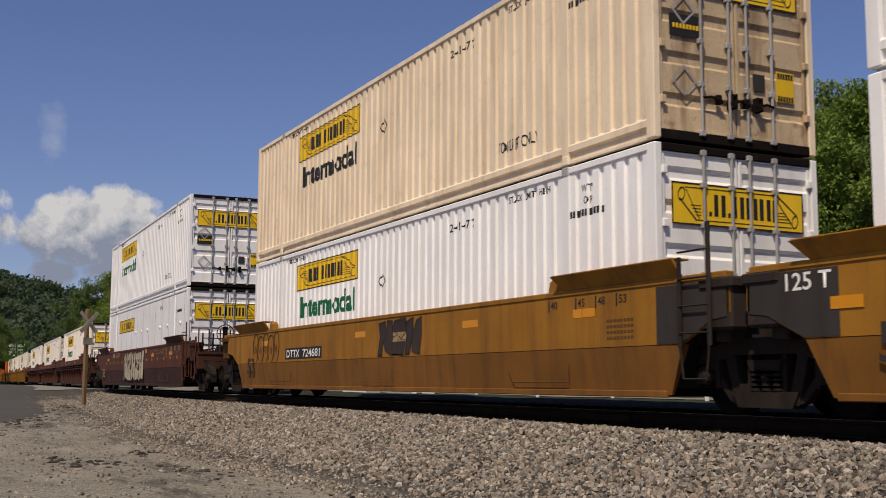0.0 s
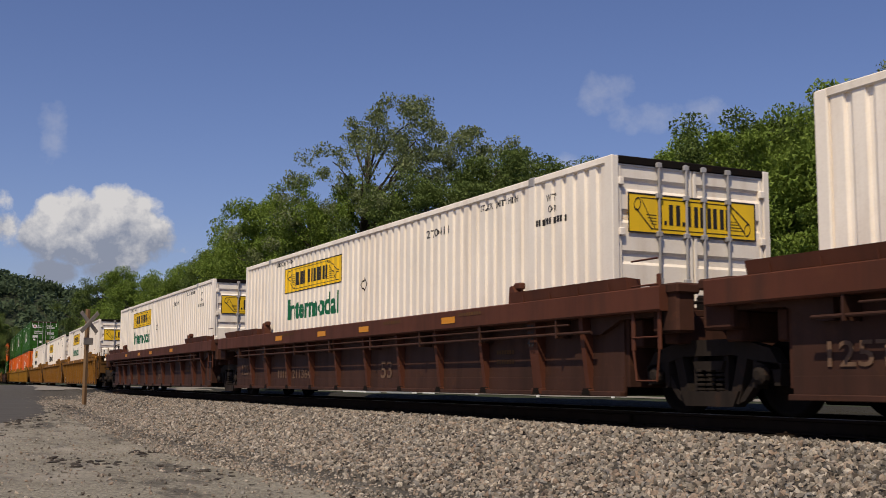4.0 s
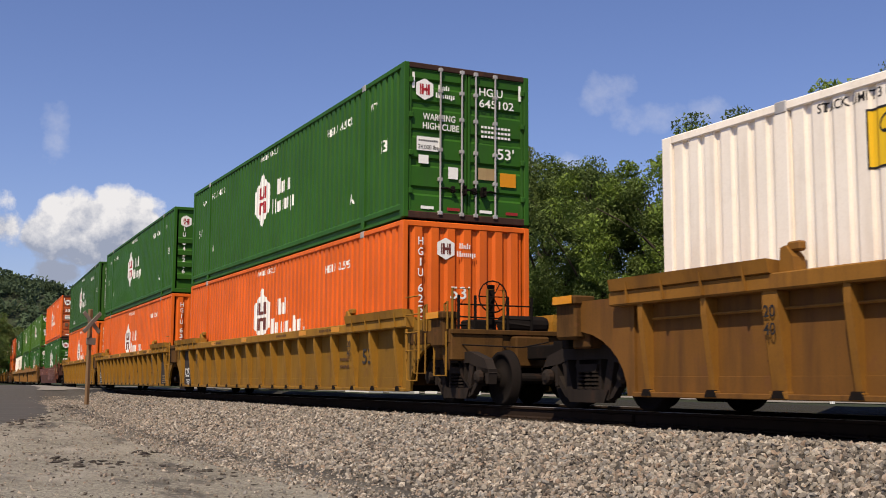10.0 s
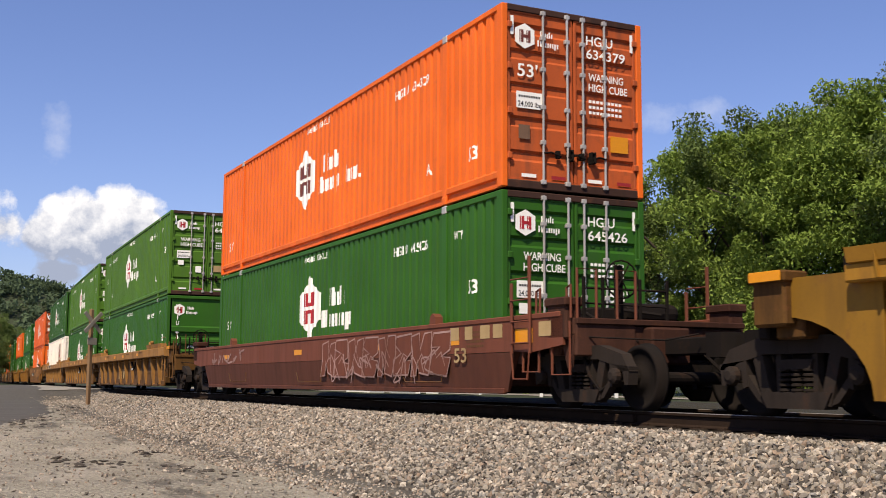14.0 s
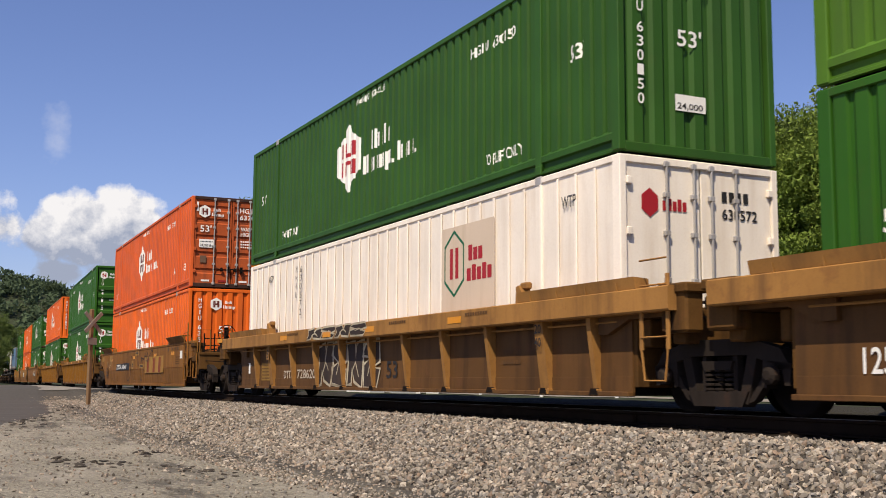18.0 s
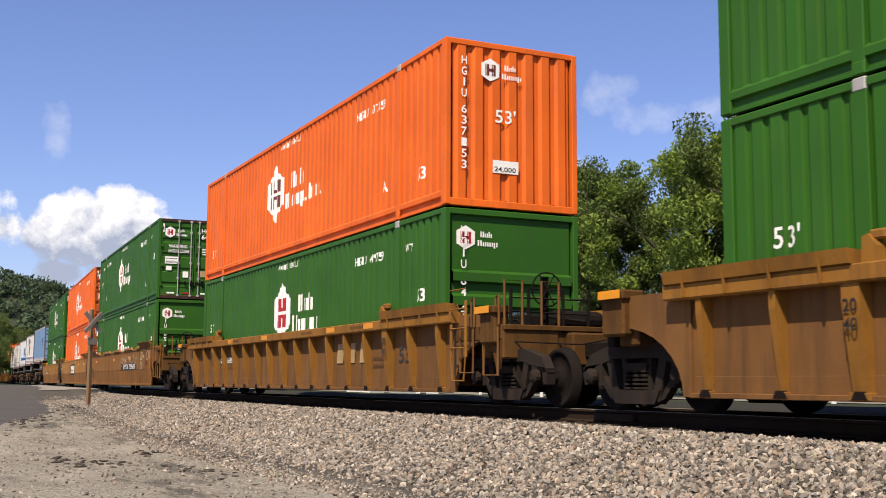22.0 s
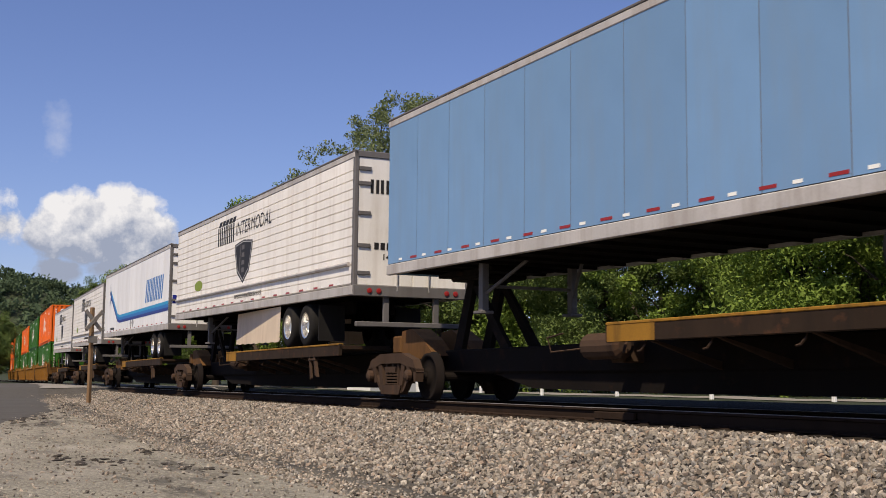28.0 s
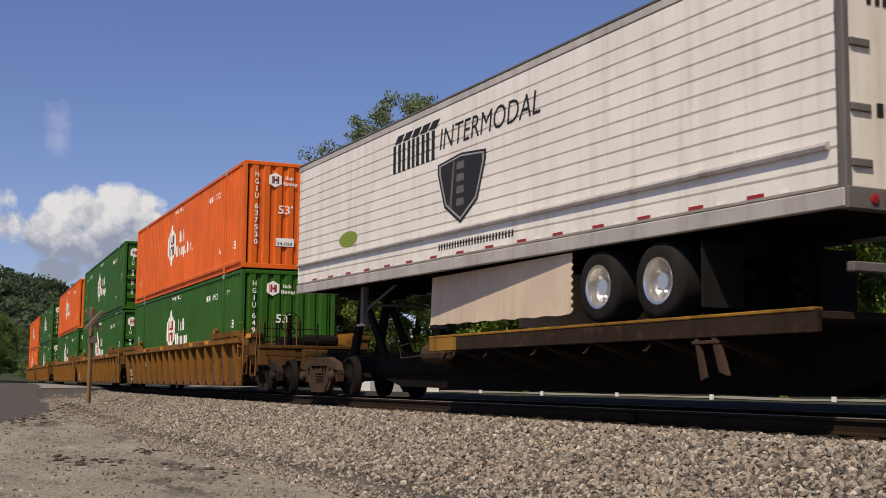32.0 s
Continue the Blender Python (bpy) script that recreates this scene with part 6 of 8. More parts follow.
        lay("emblem", kept("blem", lambda: flat_poly([(0, 0), (1.1, 0.1), (1.1, 0.42), (0.2, 0.42)])), -3.6, 1.5, NAVY, "dark emblem on the side")
        lay("code_strip", kept("bbars", lambda: bars(5, 0.9, 0.16, 0.4).mesh("m")), -3.5, 1.3, BLACK)
    return t


def ring(pts, k0, k1):
    cx, cz = (sum(p[i] for p in pts) / len(pts) for i in (0, 1))
    g = Geo()
    n = len(pts)
    for i in range(n):
        a, b = pts[i], pts[(i + 1) % n]
        g.poly([(cx + (p[0] - cx) * k, 0, cz + (p[1] - cz) * k) for p, k in ((a, k1), (b, k1), (b, k0), (a, k0))])
    return g.mesh("m")


# ---- ground ----
def ease(u):
    u = min(max(u, 0.0), 1.0)
    return u * u * (3 - 2 * u)


def track_y(x):
    if x >= X0:
        return 0.0
    s = X0 - x
    d = min(s, ARC)
    return BEND * d * d / 2 + max(0.0, s - ARC) * 0.0631


def ground_z(x, y):
    yt = track_y(x)
    d = abs(y - yt)
    n = noise.noise((x * 0.35, y * 0.35, 0.0)) * 0.035 + noise.noise((x * 1.7, y * 1.7, 3.0)) * 0.012
    if y < yt:
        z = -0.95 + 0.45 * ease((-x - 20) / 24) + 0.35 * ease((-x - 60) / 60)
    else:
        z = -0.60 + 0.50 * ease((y - yt - 3.5) / 6)
        # invented low rise in the train's shadow; it screens off sunlit ground behind
        masking_bank = 0.045 + 0.5 * n - 0.9 * (d - 2.9) ** 2
        z += max(0.0, masking_bank - z) * ease((x + 50) / 5)
    if d > 1.3:
        z += n * min(1, (d - 1.3))
    z = max(z, -0.215 - max(0.0, d - 1.62) * 0.31)
    if -104 < x < -50 and y < yt + 8:
        k = ease((x + 104) / 6) * ease((-50 - x) / 5)
        z = z + (max(z, -0.03 - max(0.0, d - 5) * 0.06) - z) * k
    r = math.hypot(x + 1000, (y - 30) * 0.72)
    if r < 400:
        z += 86 * math.exp(-(r / 165) ** 2)
    return z


def lattice(lo, hi, near, step, grow):
    out = [near]
    s = step
    a = near
    while a < hi:
        s = step if a < near + 45 * step else s * grow
        a += s
        out.append(min(a, hi))
    s, a = step, near
    left = []
    while a > lo:
        s = step if a > near - 45 * step else s * grow
        a -= s
        left.append(max(a, lo))
    return sorted(set(left + out))


def stony(name, ramp_colors, scale, grass=False):
    m = bpy.data.materials.new(name)
    n, l, b = nodes_of(m)
    co = n.new("ShaderNodeTexCoord").outputs["Object"]
    vor = n.new("ShaderNodeTexVoronoi")
    vor.inputs["Scale"].default_value = scale
    l.new(co, vor.inputs["Vector"])
    sep = n.new("ShaderNodeSeparateColor")
    l.new(vor.outputs["Color"], sep.inputs[0])
    cr = n.new("ShaderNodeValToRGB")
    cr.color_ramp.elements[0].color, cr.color_ramp.elements[1].color = (*ramp_colors[0], 1), (*ramp_colors[-1], 1)
    for i, c in enumerate(ramp_colors[1:-1]):
        e = cr.color_ramp.elements.new((i + 1) / (len(ramp_colors) - 1))
        e.color = (*c, 1)
    l.new(sep.outputs[0], cr.inputs[0])
    big = noise_tex(n, l, co, 0.45, 6, 0.6)
    fine = noise_tex(n, l, co, 55, 4, 0.7)
    col = blend(n, l, times(n, l, ramp(n, l, big, 0.4, 0.75), 0.5), cr.outputs[0], (0.16, 0.135, 0.098))
    col = blend(n, l, times(n, l, ramp(n, l, fine, 0.45, 0.8), 0.3), col, (0.09, 0.078, 0.06))
    edge = ramp(n, l, vor.outputs["Distance"], 0.25, 0.7)
    col = blend(n, l, times(n, l, edge, 0.35), col, (0.035, 0.03, 0.025))
    if grass:
        sx = n.new("ShaderNodeSeparateXYZ")
        l.new(co, sx.inputs[0])
        rag = noise_tex(n, l, co, 0.25, 5)
        add = n.new("ShaderNodeMath")
        add.operation = "MULTIPLY_ADD"
        l.new(rag, add.inputs[0])
        add.inputs[1].default_value = 5.0
        l.new(sx.outputs[1], add.inputs[2])
        tuft = noise_tex(n, l, co, 3.0, 6, 0.7)
        damp = noise_tex(n, l, co, 0.9, 8, 0.68, (0.5, 1.3, 1.0))
        col = blend(n, l, times(n, l, ramp(n, l, damp, 0.54, 0.60), 0.8), col, (0.05, 0.043, 0.034))
        pale = noise_tex(n, l, co, 0.55, 6, 0.6, (0.6, 1.2, 1.0))
        col = blend(n, l, times(n, l, ramp(n, l, pale, 0.52, 0.68), 0.5), col, (0.42, 0.38, 0.31))
        crumb = noise_tex(n, l, co, 8.0, 6, 0.75)
        col = blend(n, l, times(n, l, ramp(n, l, crumb, 0.45, 0.62), 0.36), col, (0.125, 0.107, 0.082))
        # darker under the ballast: shade in the gaps between stones, put into the colour
        gap_shade = ramp(n, l, sx.outputs[1], -4.7, -3.9)
        col = blend(n, l, times(n, l, gap_shade, 0.85), col, (0.035, 0.029, 0.023))
        # lawn tones lowered so the strip beyond the train reads as shade
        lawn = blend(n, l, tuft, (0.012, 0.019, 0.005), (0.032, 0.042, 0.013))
        # track bed near black: the shade under the train is in this colour
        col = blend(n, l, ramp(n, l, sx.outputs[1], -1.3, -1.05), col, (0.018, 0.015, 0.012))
        # far strip darkened as well, train shade painted onto the ground
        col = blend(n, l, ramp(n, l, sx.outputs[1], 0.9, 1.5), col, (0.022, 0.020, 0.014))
        far = ramp(n, l, add.outputs[0], 10.5, 12.0)
        col = blend(n, l, far, col, lawn)
        west = n.new("ShaderNodeMath")
        west.operation = "MULTIPLY_ADD"
        l.new(rag, west.inputs[0])
        west.inputs[1].default_value = -40.0
        l.new(sx.outputs[0], west.inputs[2])
        col = blend(n, l, ramp(n, l, west.outputs[0], -135, -165), col, lawn)
    l.new(col, b.inputs["Base Color"])
    b.inputs["Roughness"].default_value = 0.95
    hh = n.new("ShaderNodeMath")
    hh.operation = "SUBTRACT"
    l.new(fine, hh.inputs[0])
    l.new(vor.outputs["Distance"], hh.inputs[1])
    bump(n, l, b, hh.outputs[0], 0.8, 0.03)
    return m


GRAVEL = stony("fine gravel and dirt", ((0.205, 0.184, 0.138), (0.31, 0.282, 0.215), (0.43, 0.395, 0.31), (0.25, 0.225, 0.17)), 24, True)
gx = lattice(-2600, 2200, -22, 0.42, 1.12)
gy = lattice(-2200, 2200, -3, 0.28, 1.13)
gv = [(x, y, ground_z(x, y)) for y in gy for x in gx]
nx = len(gx)
gf = [(j * nx + i, j * nx + i + 1, (j + 1) * nx + i + 1, (j + 1) * nx + i) for j in range(len(gy) - 1) for i in range(nx - 1)]
gme = bpy.data.meshes.new("ground")
gme.from_pydata(gv, [], gf)
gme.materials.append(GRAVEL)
for q in gme.polygons:
    q.use_smooth = True
tagged(new("ground", gme), "pale gravel and dirt ground running to a wooded hill", "ground", kind="structure")


def island_colors(name, colors, rough=0.9, leaf=False):
    """A material whose loose pieces differ, by the mesh islands' own chance."""
    m = bpy.data.materials.new(name)
    n, l, b = nodes_of(m)
    geo = n.new("ShaderNodeNewGeometry")
    cr = n.new("ShaderNodeValToRGB")
    cr.color_ramp.elements[0].color, cr.color_ramp.elements[1].color = (*colors[0], 1), (*colors[-1], 1)
    for i, c in enumerate(colors[1:-1]):
        e = cr.color_ramp.elements.new((i + 1) / (len(colors) - 1))
        e.color = (*c, 1)
    l.new(geo.outputs["Random Per Island"], cr.inputs[0])
    co = n.new("ShaderNodeTexCoord").outputs["Object"]
    t = noise_tex(n, l, co, 40 if not leaf else 0.35, 5, 0.65)
    col = blend(n, l, ramp(n, l, t, 0.42, 0.95), cr.outputs[0], tuple(c * 0.6 for c in colors[0]) if not leaf else tuple(c * 1.5 for c in colors[-1]))
    if leaf:
        mix = n.new("ShaderNodeMix")
        mix.data_type = "RGBA"
        mix.inputs[0].default_value = 0.45
        l.new(cr.outputs[0], mix.inputs[6])
        l.new(col, mix.inputs[7])
        col = mix.outputs[2]
        tr = n.new("ShaderNodeBsdfTranslucent")
        l.new(col, tr.inputs["Color"])
        ms = n.new("ShaderNodeMixShader")
        ms.inputs[0].default_value = 0.3
        l.new(b.outputs[0], ms.inputs[1])
        l.new(tr.outputs[0], ms.inputs[2])
        l.new(ms.outputs[0], n["Material Output"].inputs["Surface"])
    else:
        bump(n, l, b, t, 0.3, 0.006)
    l.new(col, b.inputs["Base Color"])
    b.inputs["Roughness"].default_value = rough
    b.inputs["Specular IOR Level"].default_value = 0.15
    return m


BALLAST = island_colors("crushed stone", ((0.155, 0.132, 0.107), (0.31, 0.27, 0.217), (0.06, 0.05, 0.042), (0.50, 0.44, 0.36), (0.28, 0.20, 0.142), (0.27, 0.252, 0.225), (0.085, 0.067, 0.053), (0.42, 0.345, 0.265)), 0.9)

# the ballast shoulder: loose crushed stones, thickest near the rails
ICO = np.array([(0, 0.526, 0.851), (0, -0.526, 0.851), (0, 0.526, -0.851), (0, -0.526, -0.851), (0.526, 0.851, 0), (-0.526, 0.851, 0), (0.526, -0.851, 0), (-0.526, -0.851, 0), (0.851, 0, 0.526), (-0.851, 0, 0.526), (0.851, 0, -0.526), (-0.851, 0, -0.526)])
ICOF = np.array([(0, 1, 8), (0, 8, 4), (0, 4, 5), (0, 5, 9), (0, 9, 1), (1, 6, 8), (8, 6, 10), (8, 10, 4), (4, 10, 2), (4, 2, 5), (5, 2, 11), (5, 11, 9), (9, 11, 7), (9, 7, 1), (1, 7, 6), (3, 6, 7), (3, 7, 11), (3, 11, 2), (3, 2, 10), (3, 10, 6)])


def scatter(spots, sizes, rng, flat=1.0):
    """Angular stones at the spots, as one vertex and one face array."""
    k = len(spots)
    v = ICO[None] * (1 + rng.uniform(-0.45, 0.42, (k, 12, 1)))
    v = v * (sizes[:, None, None] * np.stack([rng.uniform(0.85, 1.55, k), rng.uniform(0.65, 1.1, k), rng.uniform(0.45, 0.9, k)], 1)[:, None, :])
    q = rng.normal(size=(k, 4))
    q /= np.linalg.norm(q, axis=1)[:, None]
    w, x, y, z = q.T
    rot = np.stack([1 - 2 * (y * y + z * z), 2 * (x * y - z * w), 2 * (x * z + y * w), 2 * (x * y + z * w), 1 - 2 * (x * x + z * z), 2 * (y * z - x * w), 2 * (x * z - y * w), 2 * (y * z + x * w), 1 - 2 * (x * x + y * y)], 1).reshape(k, 3, 3)
    v = np.einsum("kij,knj->kni", rot, v) * np.array([1.0, 1.0, flat]) + spots[:, None, :]
    f = ICOF[None] + (np.arange(k) * 12)[:, None, None]
    return v.reshape(-1, 3), f.reshape(-1, 3)


def joined(name, v, f, material):
    me = bpy.data.meshes.new(name)
    me.vertices.add(len(v))
    me.vertices.foreach_set("co", np.asarray(v, dtype=np.float32).ravel())
    m = f.shape[1]
    me.loops.add(f.size)
    me.loops.foreach_set("vertex_index", f.astype(np.int32).ravel())
    me.polygons.add(len(f))
    me.polygons.foreach_set("loop_start", np.arange(0, f.size, m, dtype=np.int32))
    me.polygons.foreach_set("use_smooth", np.zeros(len(f), dtype=bool))
    me.update(calc_edges=True)
    me.validate()
    me.materials.append(material)
    return new(name, me)


rng = np.random.default_rng(7)
spots, sizes = [], []
for x0, x1, per in ((-12, -3, 520), (-22, -12, 500), (-34, -22, 320), (-52, -34, 150)):
    n = int((x1 - x0) * 3.5 * per)
    xs = rng.uniform(x0, x1, n)
    off = 1.28 + 3.5 * rng.random(n) ** 1.12
    keep = (off < 3.7) | (rng.random(n) < 0.45)
    for x, o in zip(xs[keep], off[keep]):
        y = track_y(x) - o
        r = rng.uniform(0.016, 0.040) * (1.0 if o < 3.9 else 0.75)
        spots.append((x, y, ground_z(x, y) + r * 0.25))
        sizes.append(r)
v, f = scatter(np.array(spots), np.array(sizes), rng)
tagged(joined("ballast", v, f, BALLAST), "loose grey and tan crushed stone along the track", "ballast", kind="stuff")

# small stones strewn over the flat dirt
spots, sizes = [], []
for i in range(9000):
    x, y = rng.uniform(-40, -9), -4.2 - 6.3 * rng.random()
    r = 0.006 + 0.022 * rng.random() ** 2.6
    spots.append((x, y, ground_z(x, y) + r * 0.3))
    sizes.append(r)
v, f = scatter(np.array(spots), np.array(sizes), rng)
tagged(joined("pebbles", v, f, BALLAST), "small pale pebbles strewn over flat dirt", "gravel", kind="stuff")

CLUSTERS = ((-18.8, -6.6, 20, 0.4, 1.7), (-18.4, -6.1, 12, 0.35, 1.5), (-20.8, -5.1, 16, 0.4, 1.5), (-16.3, -5.35, 26, 0.5, 1.2), (-19.3, -4.1, 14, 0.35, 1.4), (-16.9, -3.95, 14, 0.35, 1.2), (-15.7, -5.2, 20, 0.6, 1.0),
            (-29.2, -7.6, 50, 0.7, 1.6), (-29.6, -9.2, 40, 0.7, 1.5), (-31.5, -6.2, 40, 0.6, 1.6), (-33.5, -5.4, 40, 0.6, 1.6), (-36.0, -4.6, 40, 0.8, 1.6), (-39.0, -3.6, 36, 0.8, 1.5), (-24.0, -6.0, 24, 3.0, 0.8))
CLOD = plain("dark wet clods", (0.045, 0.037, 0.03), 0.95, 0, 0.4, 20)
spots, sizes = [], []
for cx, cy, k, spread, big in CLUSTERS:
    for i in range(k):
        x, y = cx + rng.normal() * spread * 1.5, cy + rng.normal() * spread * 0.35
        r = (0.014 + 0.055 * rng.random() ** 1.8) * big
        spots.append((x, y, ground_z(x, y) + r * 0.12))
        sizes.append(r)
v, f = scatter(np.array(spots), np.array(sizes), rng, 0.25)
tagged(joined("clods", v, f, CLOD), "dark clods and bark bits on the dirt", "debris", kind="stuff")

# ---- road and crossing ----
ASPHALT = plain("worn asphalt", (0.064, 0.058, 0.051), 0.95, 0, 0.35, 9)
PAVE = plain("pale crossing planks and gravel", (0.22, 0.20, 0.175), 0.92, 0, 0.2, 12)


def sheet(name, inside, x0, x1, y0, y1, step, lift, material, label, category):
    g = Geo()
    nx, ny = int((x1 - x0) / step), int((y1 - y0) / step)
    for i in range(nx):
        for j in range(ny):
            q = [(x0 + (i + a) * step, y0 + (j + b) * step) for a, b in ((0, 0), (1, 0), (1, 1), (0, 1))]
            cx, cy = q[0][0] + step / 2, q[0][1] + step / 2
            if inside(cx + noise.noise((cx, cy, 0)) * 0.35, cy + noise.noise((cx, cy, 9)) * 0.3):
                g.poly([(x, y, ground_z(x, y) + lift) for x, y in q])
    me = bpy.data.meshes.new(name)
    me.from_pydata(g.v, [], g.f)
    me.materials.append(material)
    tagged(new(name, me), label, category, kind="structure")


def road_edge(x):
    edge = -7.0 + (-30 - x) * 0.42 if x > -35 else -4.9 + (-35 - x) * 0.11
    return min(edge, track_y(x) - 2.4)


road_v, road_f = [], []
for i in range(121):
    for j in range(25):
        v = j / 24
        x0 = -29.3 - 1.2 * v + 0.8 * noise.noise((v * 9.0, 2.0, 0.0)) + 0.25 * noise.noise((v * 40.0, 5.0, 0.0))
        x = x0 + (-96 - x0) * (i / 120) ** 1.7
        y = road_edge(x) - 10 * v + (0.35 * noise.noise((x * 0.9, 1.0, 0.0)) + 0.15 * noise.noise((x * 4.0, 7.0, 0.0))) * (1 - v)
        road_v.append((x, y, ground_z(x, y) + (0.03 if 0 < i and 0 < j else -0.01)))
road_f = [(i * 25 + j, i * 25 + j + 1, i * 25 + j + 26, i * 25 + j + 25) for i in range(120) for j in range(24)]
road_me = bpy.data.meshes.new("road")
road_me.from_pydata(road_v, [], road_f)
road_me.materials.append(ASPHALT)
tagged(new("road", road_me), "worn grey asphalt road with a broken edge", "road", kind="structure")
sheet("crossing", lambda x, y: abs(y - track_y(x)) < 4.2 and -98 < x < -54 and abs(abs(y - track_y(x)) - 0.75) > 0.14, -100, -52, -5, 9, 0.24, 0.02, PAVE, "pale planked and gravelled level crossing", "crossing")

# ---- track ----
RAIL = paint("rusty rail", (0.028, 0.017, 0.011), 0.9, (0.012, 0.008, 0.006), 0.5, spec=0.08)
RAILTOP = plain("worn rail head", (0.30, 0.27, 0.24), 0.5, 0.6)
TIE = paint("dark creosoted tie", (0.022, 0.017, 0.013), 0.95, (0.055, 0.043, 0.033), 0.45, spec=0.08)
track = tagged(new("track"), "rusty steel rails on dark wooden ties in stone ballast", "railway track", kind="structure")


def swept(profile, side, s0, s1, step):
    g = Geo()
    ss = []
    s = s0
    while s < s1:
        ss.append(s)
        s += step if -130 < s < 30 else step * 5
    ss.append(s1)
    k = len(profile)
    for s in ss:
        p, h = rail_line(s)
        nx, ny = -math.sin(h), math.cos(h)
        for o, z in profile:
            g.v.append((p.x + nx * (side + o), p.y + ny * (side + o), z))
    for i in range(len(ss) - 1):
        for j in range(k):
            a, b = i * k + j, i * k + (j + 1) % k
            g.f.append((a, b, b + k, a + k))
    return g


for side in (-0.7525, 0.7525):
    part("rail", swept([(-0.07, -0.175), (0.07, -0.175), (0.07, -0.16), (0.012, -0.14), (0.010, -0.045), (0.036, -0.035), (0.036, -0.006), (-0.036, -0.006), (-0.036, -0.035), (-0.010, -0.045), (-0.012, -0.14), (-0.07, -0.16)], side, -760, 640, 2.0), RAIL, track, "rusty steel rail")
    part("rail_head", swept([(-0.034, -0.008), (0.034, -0.008), (0.030, 0.0), (-0.030, 0.0)], side, -760, 640, 2.0), RAILTOP, track, "bright worn rail head")
tie_me = kept("tie", lambda: Geo().box((-0.11, -1.3, -0.34), (0.11, 1.3, -0.178), 0.015).mesh("tie"))
plate_me = kept("tieplate", lambda: Geo().box((-0.09, -0.93, -0.18), (0.09, -0.6, -0.168), 0.004).box((-0.02, -0.89, -0.17), (0.02, -0.85, -0.145), 0.006).box((-0.05, -0.66, -0.17), (-0.01, -0.62, -0.145), 0.006).mesh("tie_plate"))
for i in range(124):
    s = 14.5 - i * 0.5
    p, h = rail_line(s)
    m = Matrix.Translation(p + Vector((0, random.uniform(-0.05, 0.05), 0))) @ pose(0, 0, 0, 0, 0, math.degrees(h) + random.uniform(-0.8, 0.8))
    tie = part("tie", tie_me, TIE, track, "", m)
    part("tie_plate", plate_me, RAIL, tie)
g = Geo()
for i in range(120):
    p, h = rail_line(-47.5 - i * 0.5)
    g.box((p.x - 0.11, p.y - 1.3, -0.34), (p.x + 0.11, p.y + 1.3, -0.18))
tagged(part("far_ties", g, TIE, track), kind="stuff")
part("joint_bar", Geo().box((-0.45, -0.83, -0.15), (0.45, -0.775, -0.05), 0.01), RAIL, track, "bolted joint bar", on_track(6.2))

# ---- crossing sign ----
WOOD = paint("weathered brown post", (0.20, 0.12, 0.06), 0.85, (0.1, 0.06, 0.035), 0.6)
BOARD = paint("weathered sign board", (0.27, 0.24, 0.20), 0.85, (0.16, 0.12, 0.09), 0.6, 0.1)
sign = thing("crossing_sign", "weathered wooden post with crossed grey boards at the crossing", "crossing sign")
gz = ground_z(-41.4, -2.95)
sign.matrix_basis = pose(-41.4, -2.95, gz - 0.02, 0, 0, 118)
part("post", Geo().box((-0.065, -0.065, 0), (0.065, 0.065, 3.42), 0.015), WOOD, sign, "square brown wooden post")
for a in (45, -45):
    part("board", Geo().box((-0.50, -0.11, -0.075), (0.50, -0.08, 0.075), 0.01), BOARD, sign, "grey diagonal board", pose(0, 0 if a > 0 else -0.034, 2.95, 0, a, 0))
part("plate", Geo().box((-0.2, -0.1, 2.15), (0.2, -0.08, 2.4), 0.01), BOARD, sign, "small grey plate")

# ---- trees ----
LEAF = island_colors("mid green leaves", ((0.107, 0.1639, 0.0265), (0.1511, 0.2164, 0.0362), (0.2077, 0.2754, 0.0543), (0.1259, 0.1836, 0.0302)), 0.7, True)
LEAF_DARK = island_colors("deep green leaves", ((0.0755, 0.1102, 0.0265), (0.1058, 0.1469, 0.0362), (0.141, 0.1836, 0.0531), (0.0856, 0.1238, 0.0302)), 0.7, True)
LEAF_PALE = island_colors("pale dry green leaves", ((0.1285, 0.1581, 0.0629), (0.1753, 0.2069, 0.0867), (0.2219, 0.2493, 0.119), (0.1459, 0.1801, 0.0699)), 0.7, True)
BARK = paint("grey brown bark", (0.075, 0.058, 0.044), 0.95, (0.03, 0.024, 0.018), 0.7)


def leaves(clumps, per, spread, size, rng):
    """Bent leaf quads strewn round clump centres."""
    c = np.repeat(np.asarray([q[:3] for q in clumps]), per, axis=0)
    rad = np.repeat(np.asarray([q[3] for q in clumps]), per)
    k = len(c)
    d = rng.normal(size=(k, 3))
    d /= np.linalg.norm(d, axis=1)[:, None]
    p = c + d * (rad * rng.random(k) ** 0.45 * spread)[:, None] * np.array([1, 1, 0.8])
    a = rng.normal(size=(k, 3)) + np.array([0, 0, -0.25])
    a /= np.linalg.norm(a, axis=1)[:, None]
    b = np.cross(a, rng.normal(size=(k, 3)) * 0.5 + np.array([0, 0, 1.0]))
    b /= np.linalg.norm(b, axis=1)[:, None] + 1e-6
    s = rng.uniform(0.6, 1.3, k)[:, None] * size
    v = np.stack([p - a * s * 0.9 + b * s * 0.55, p + a * s * 1.25, p - a * s * 0.7 - b * s * 0.65], 1).reshape(-1, 3)
    f = np.arange(3 * k).reshape(k, 3)
    return v, f


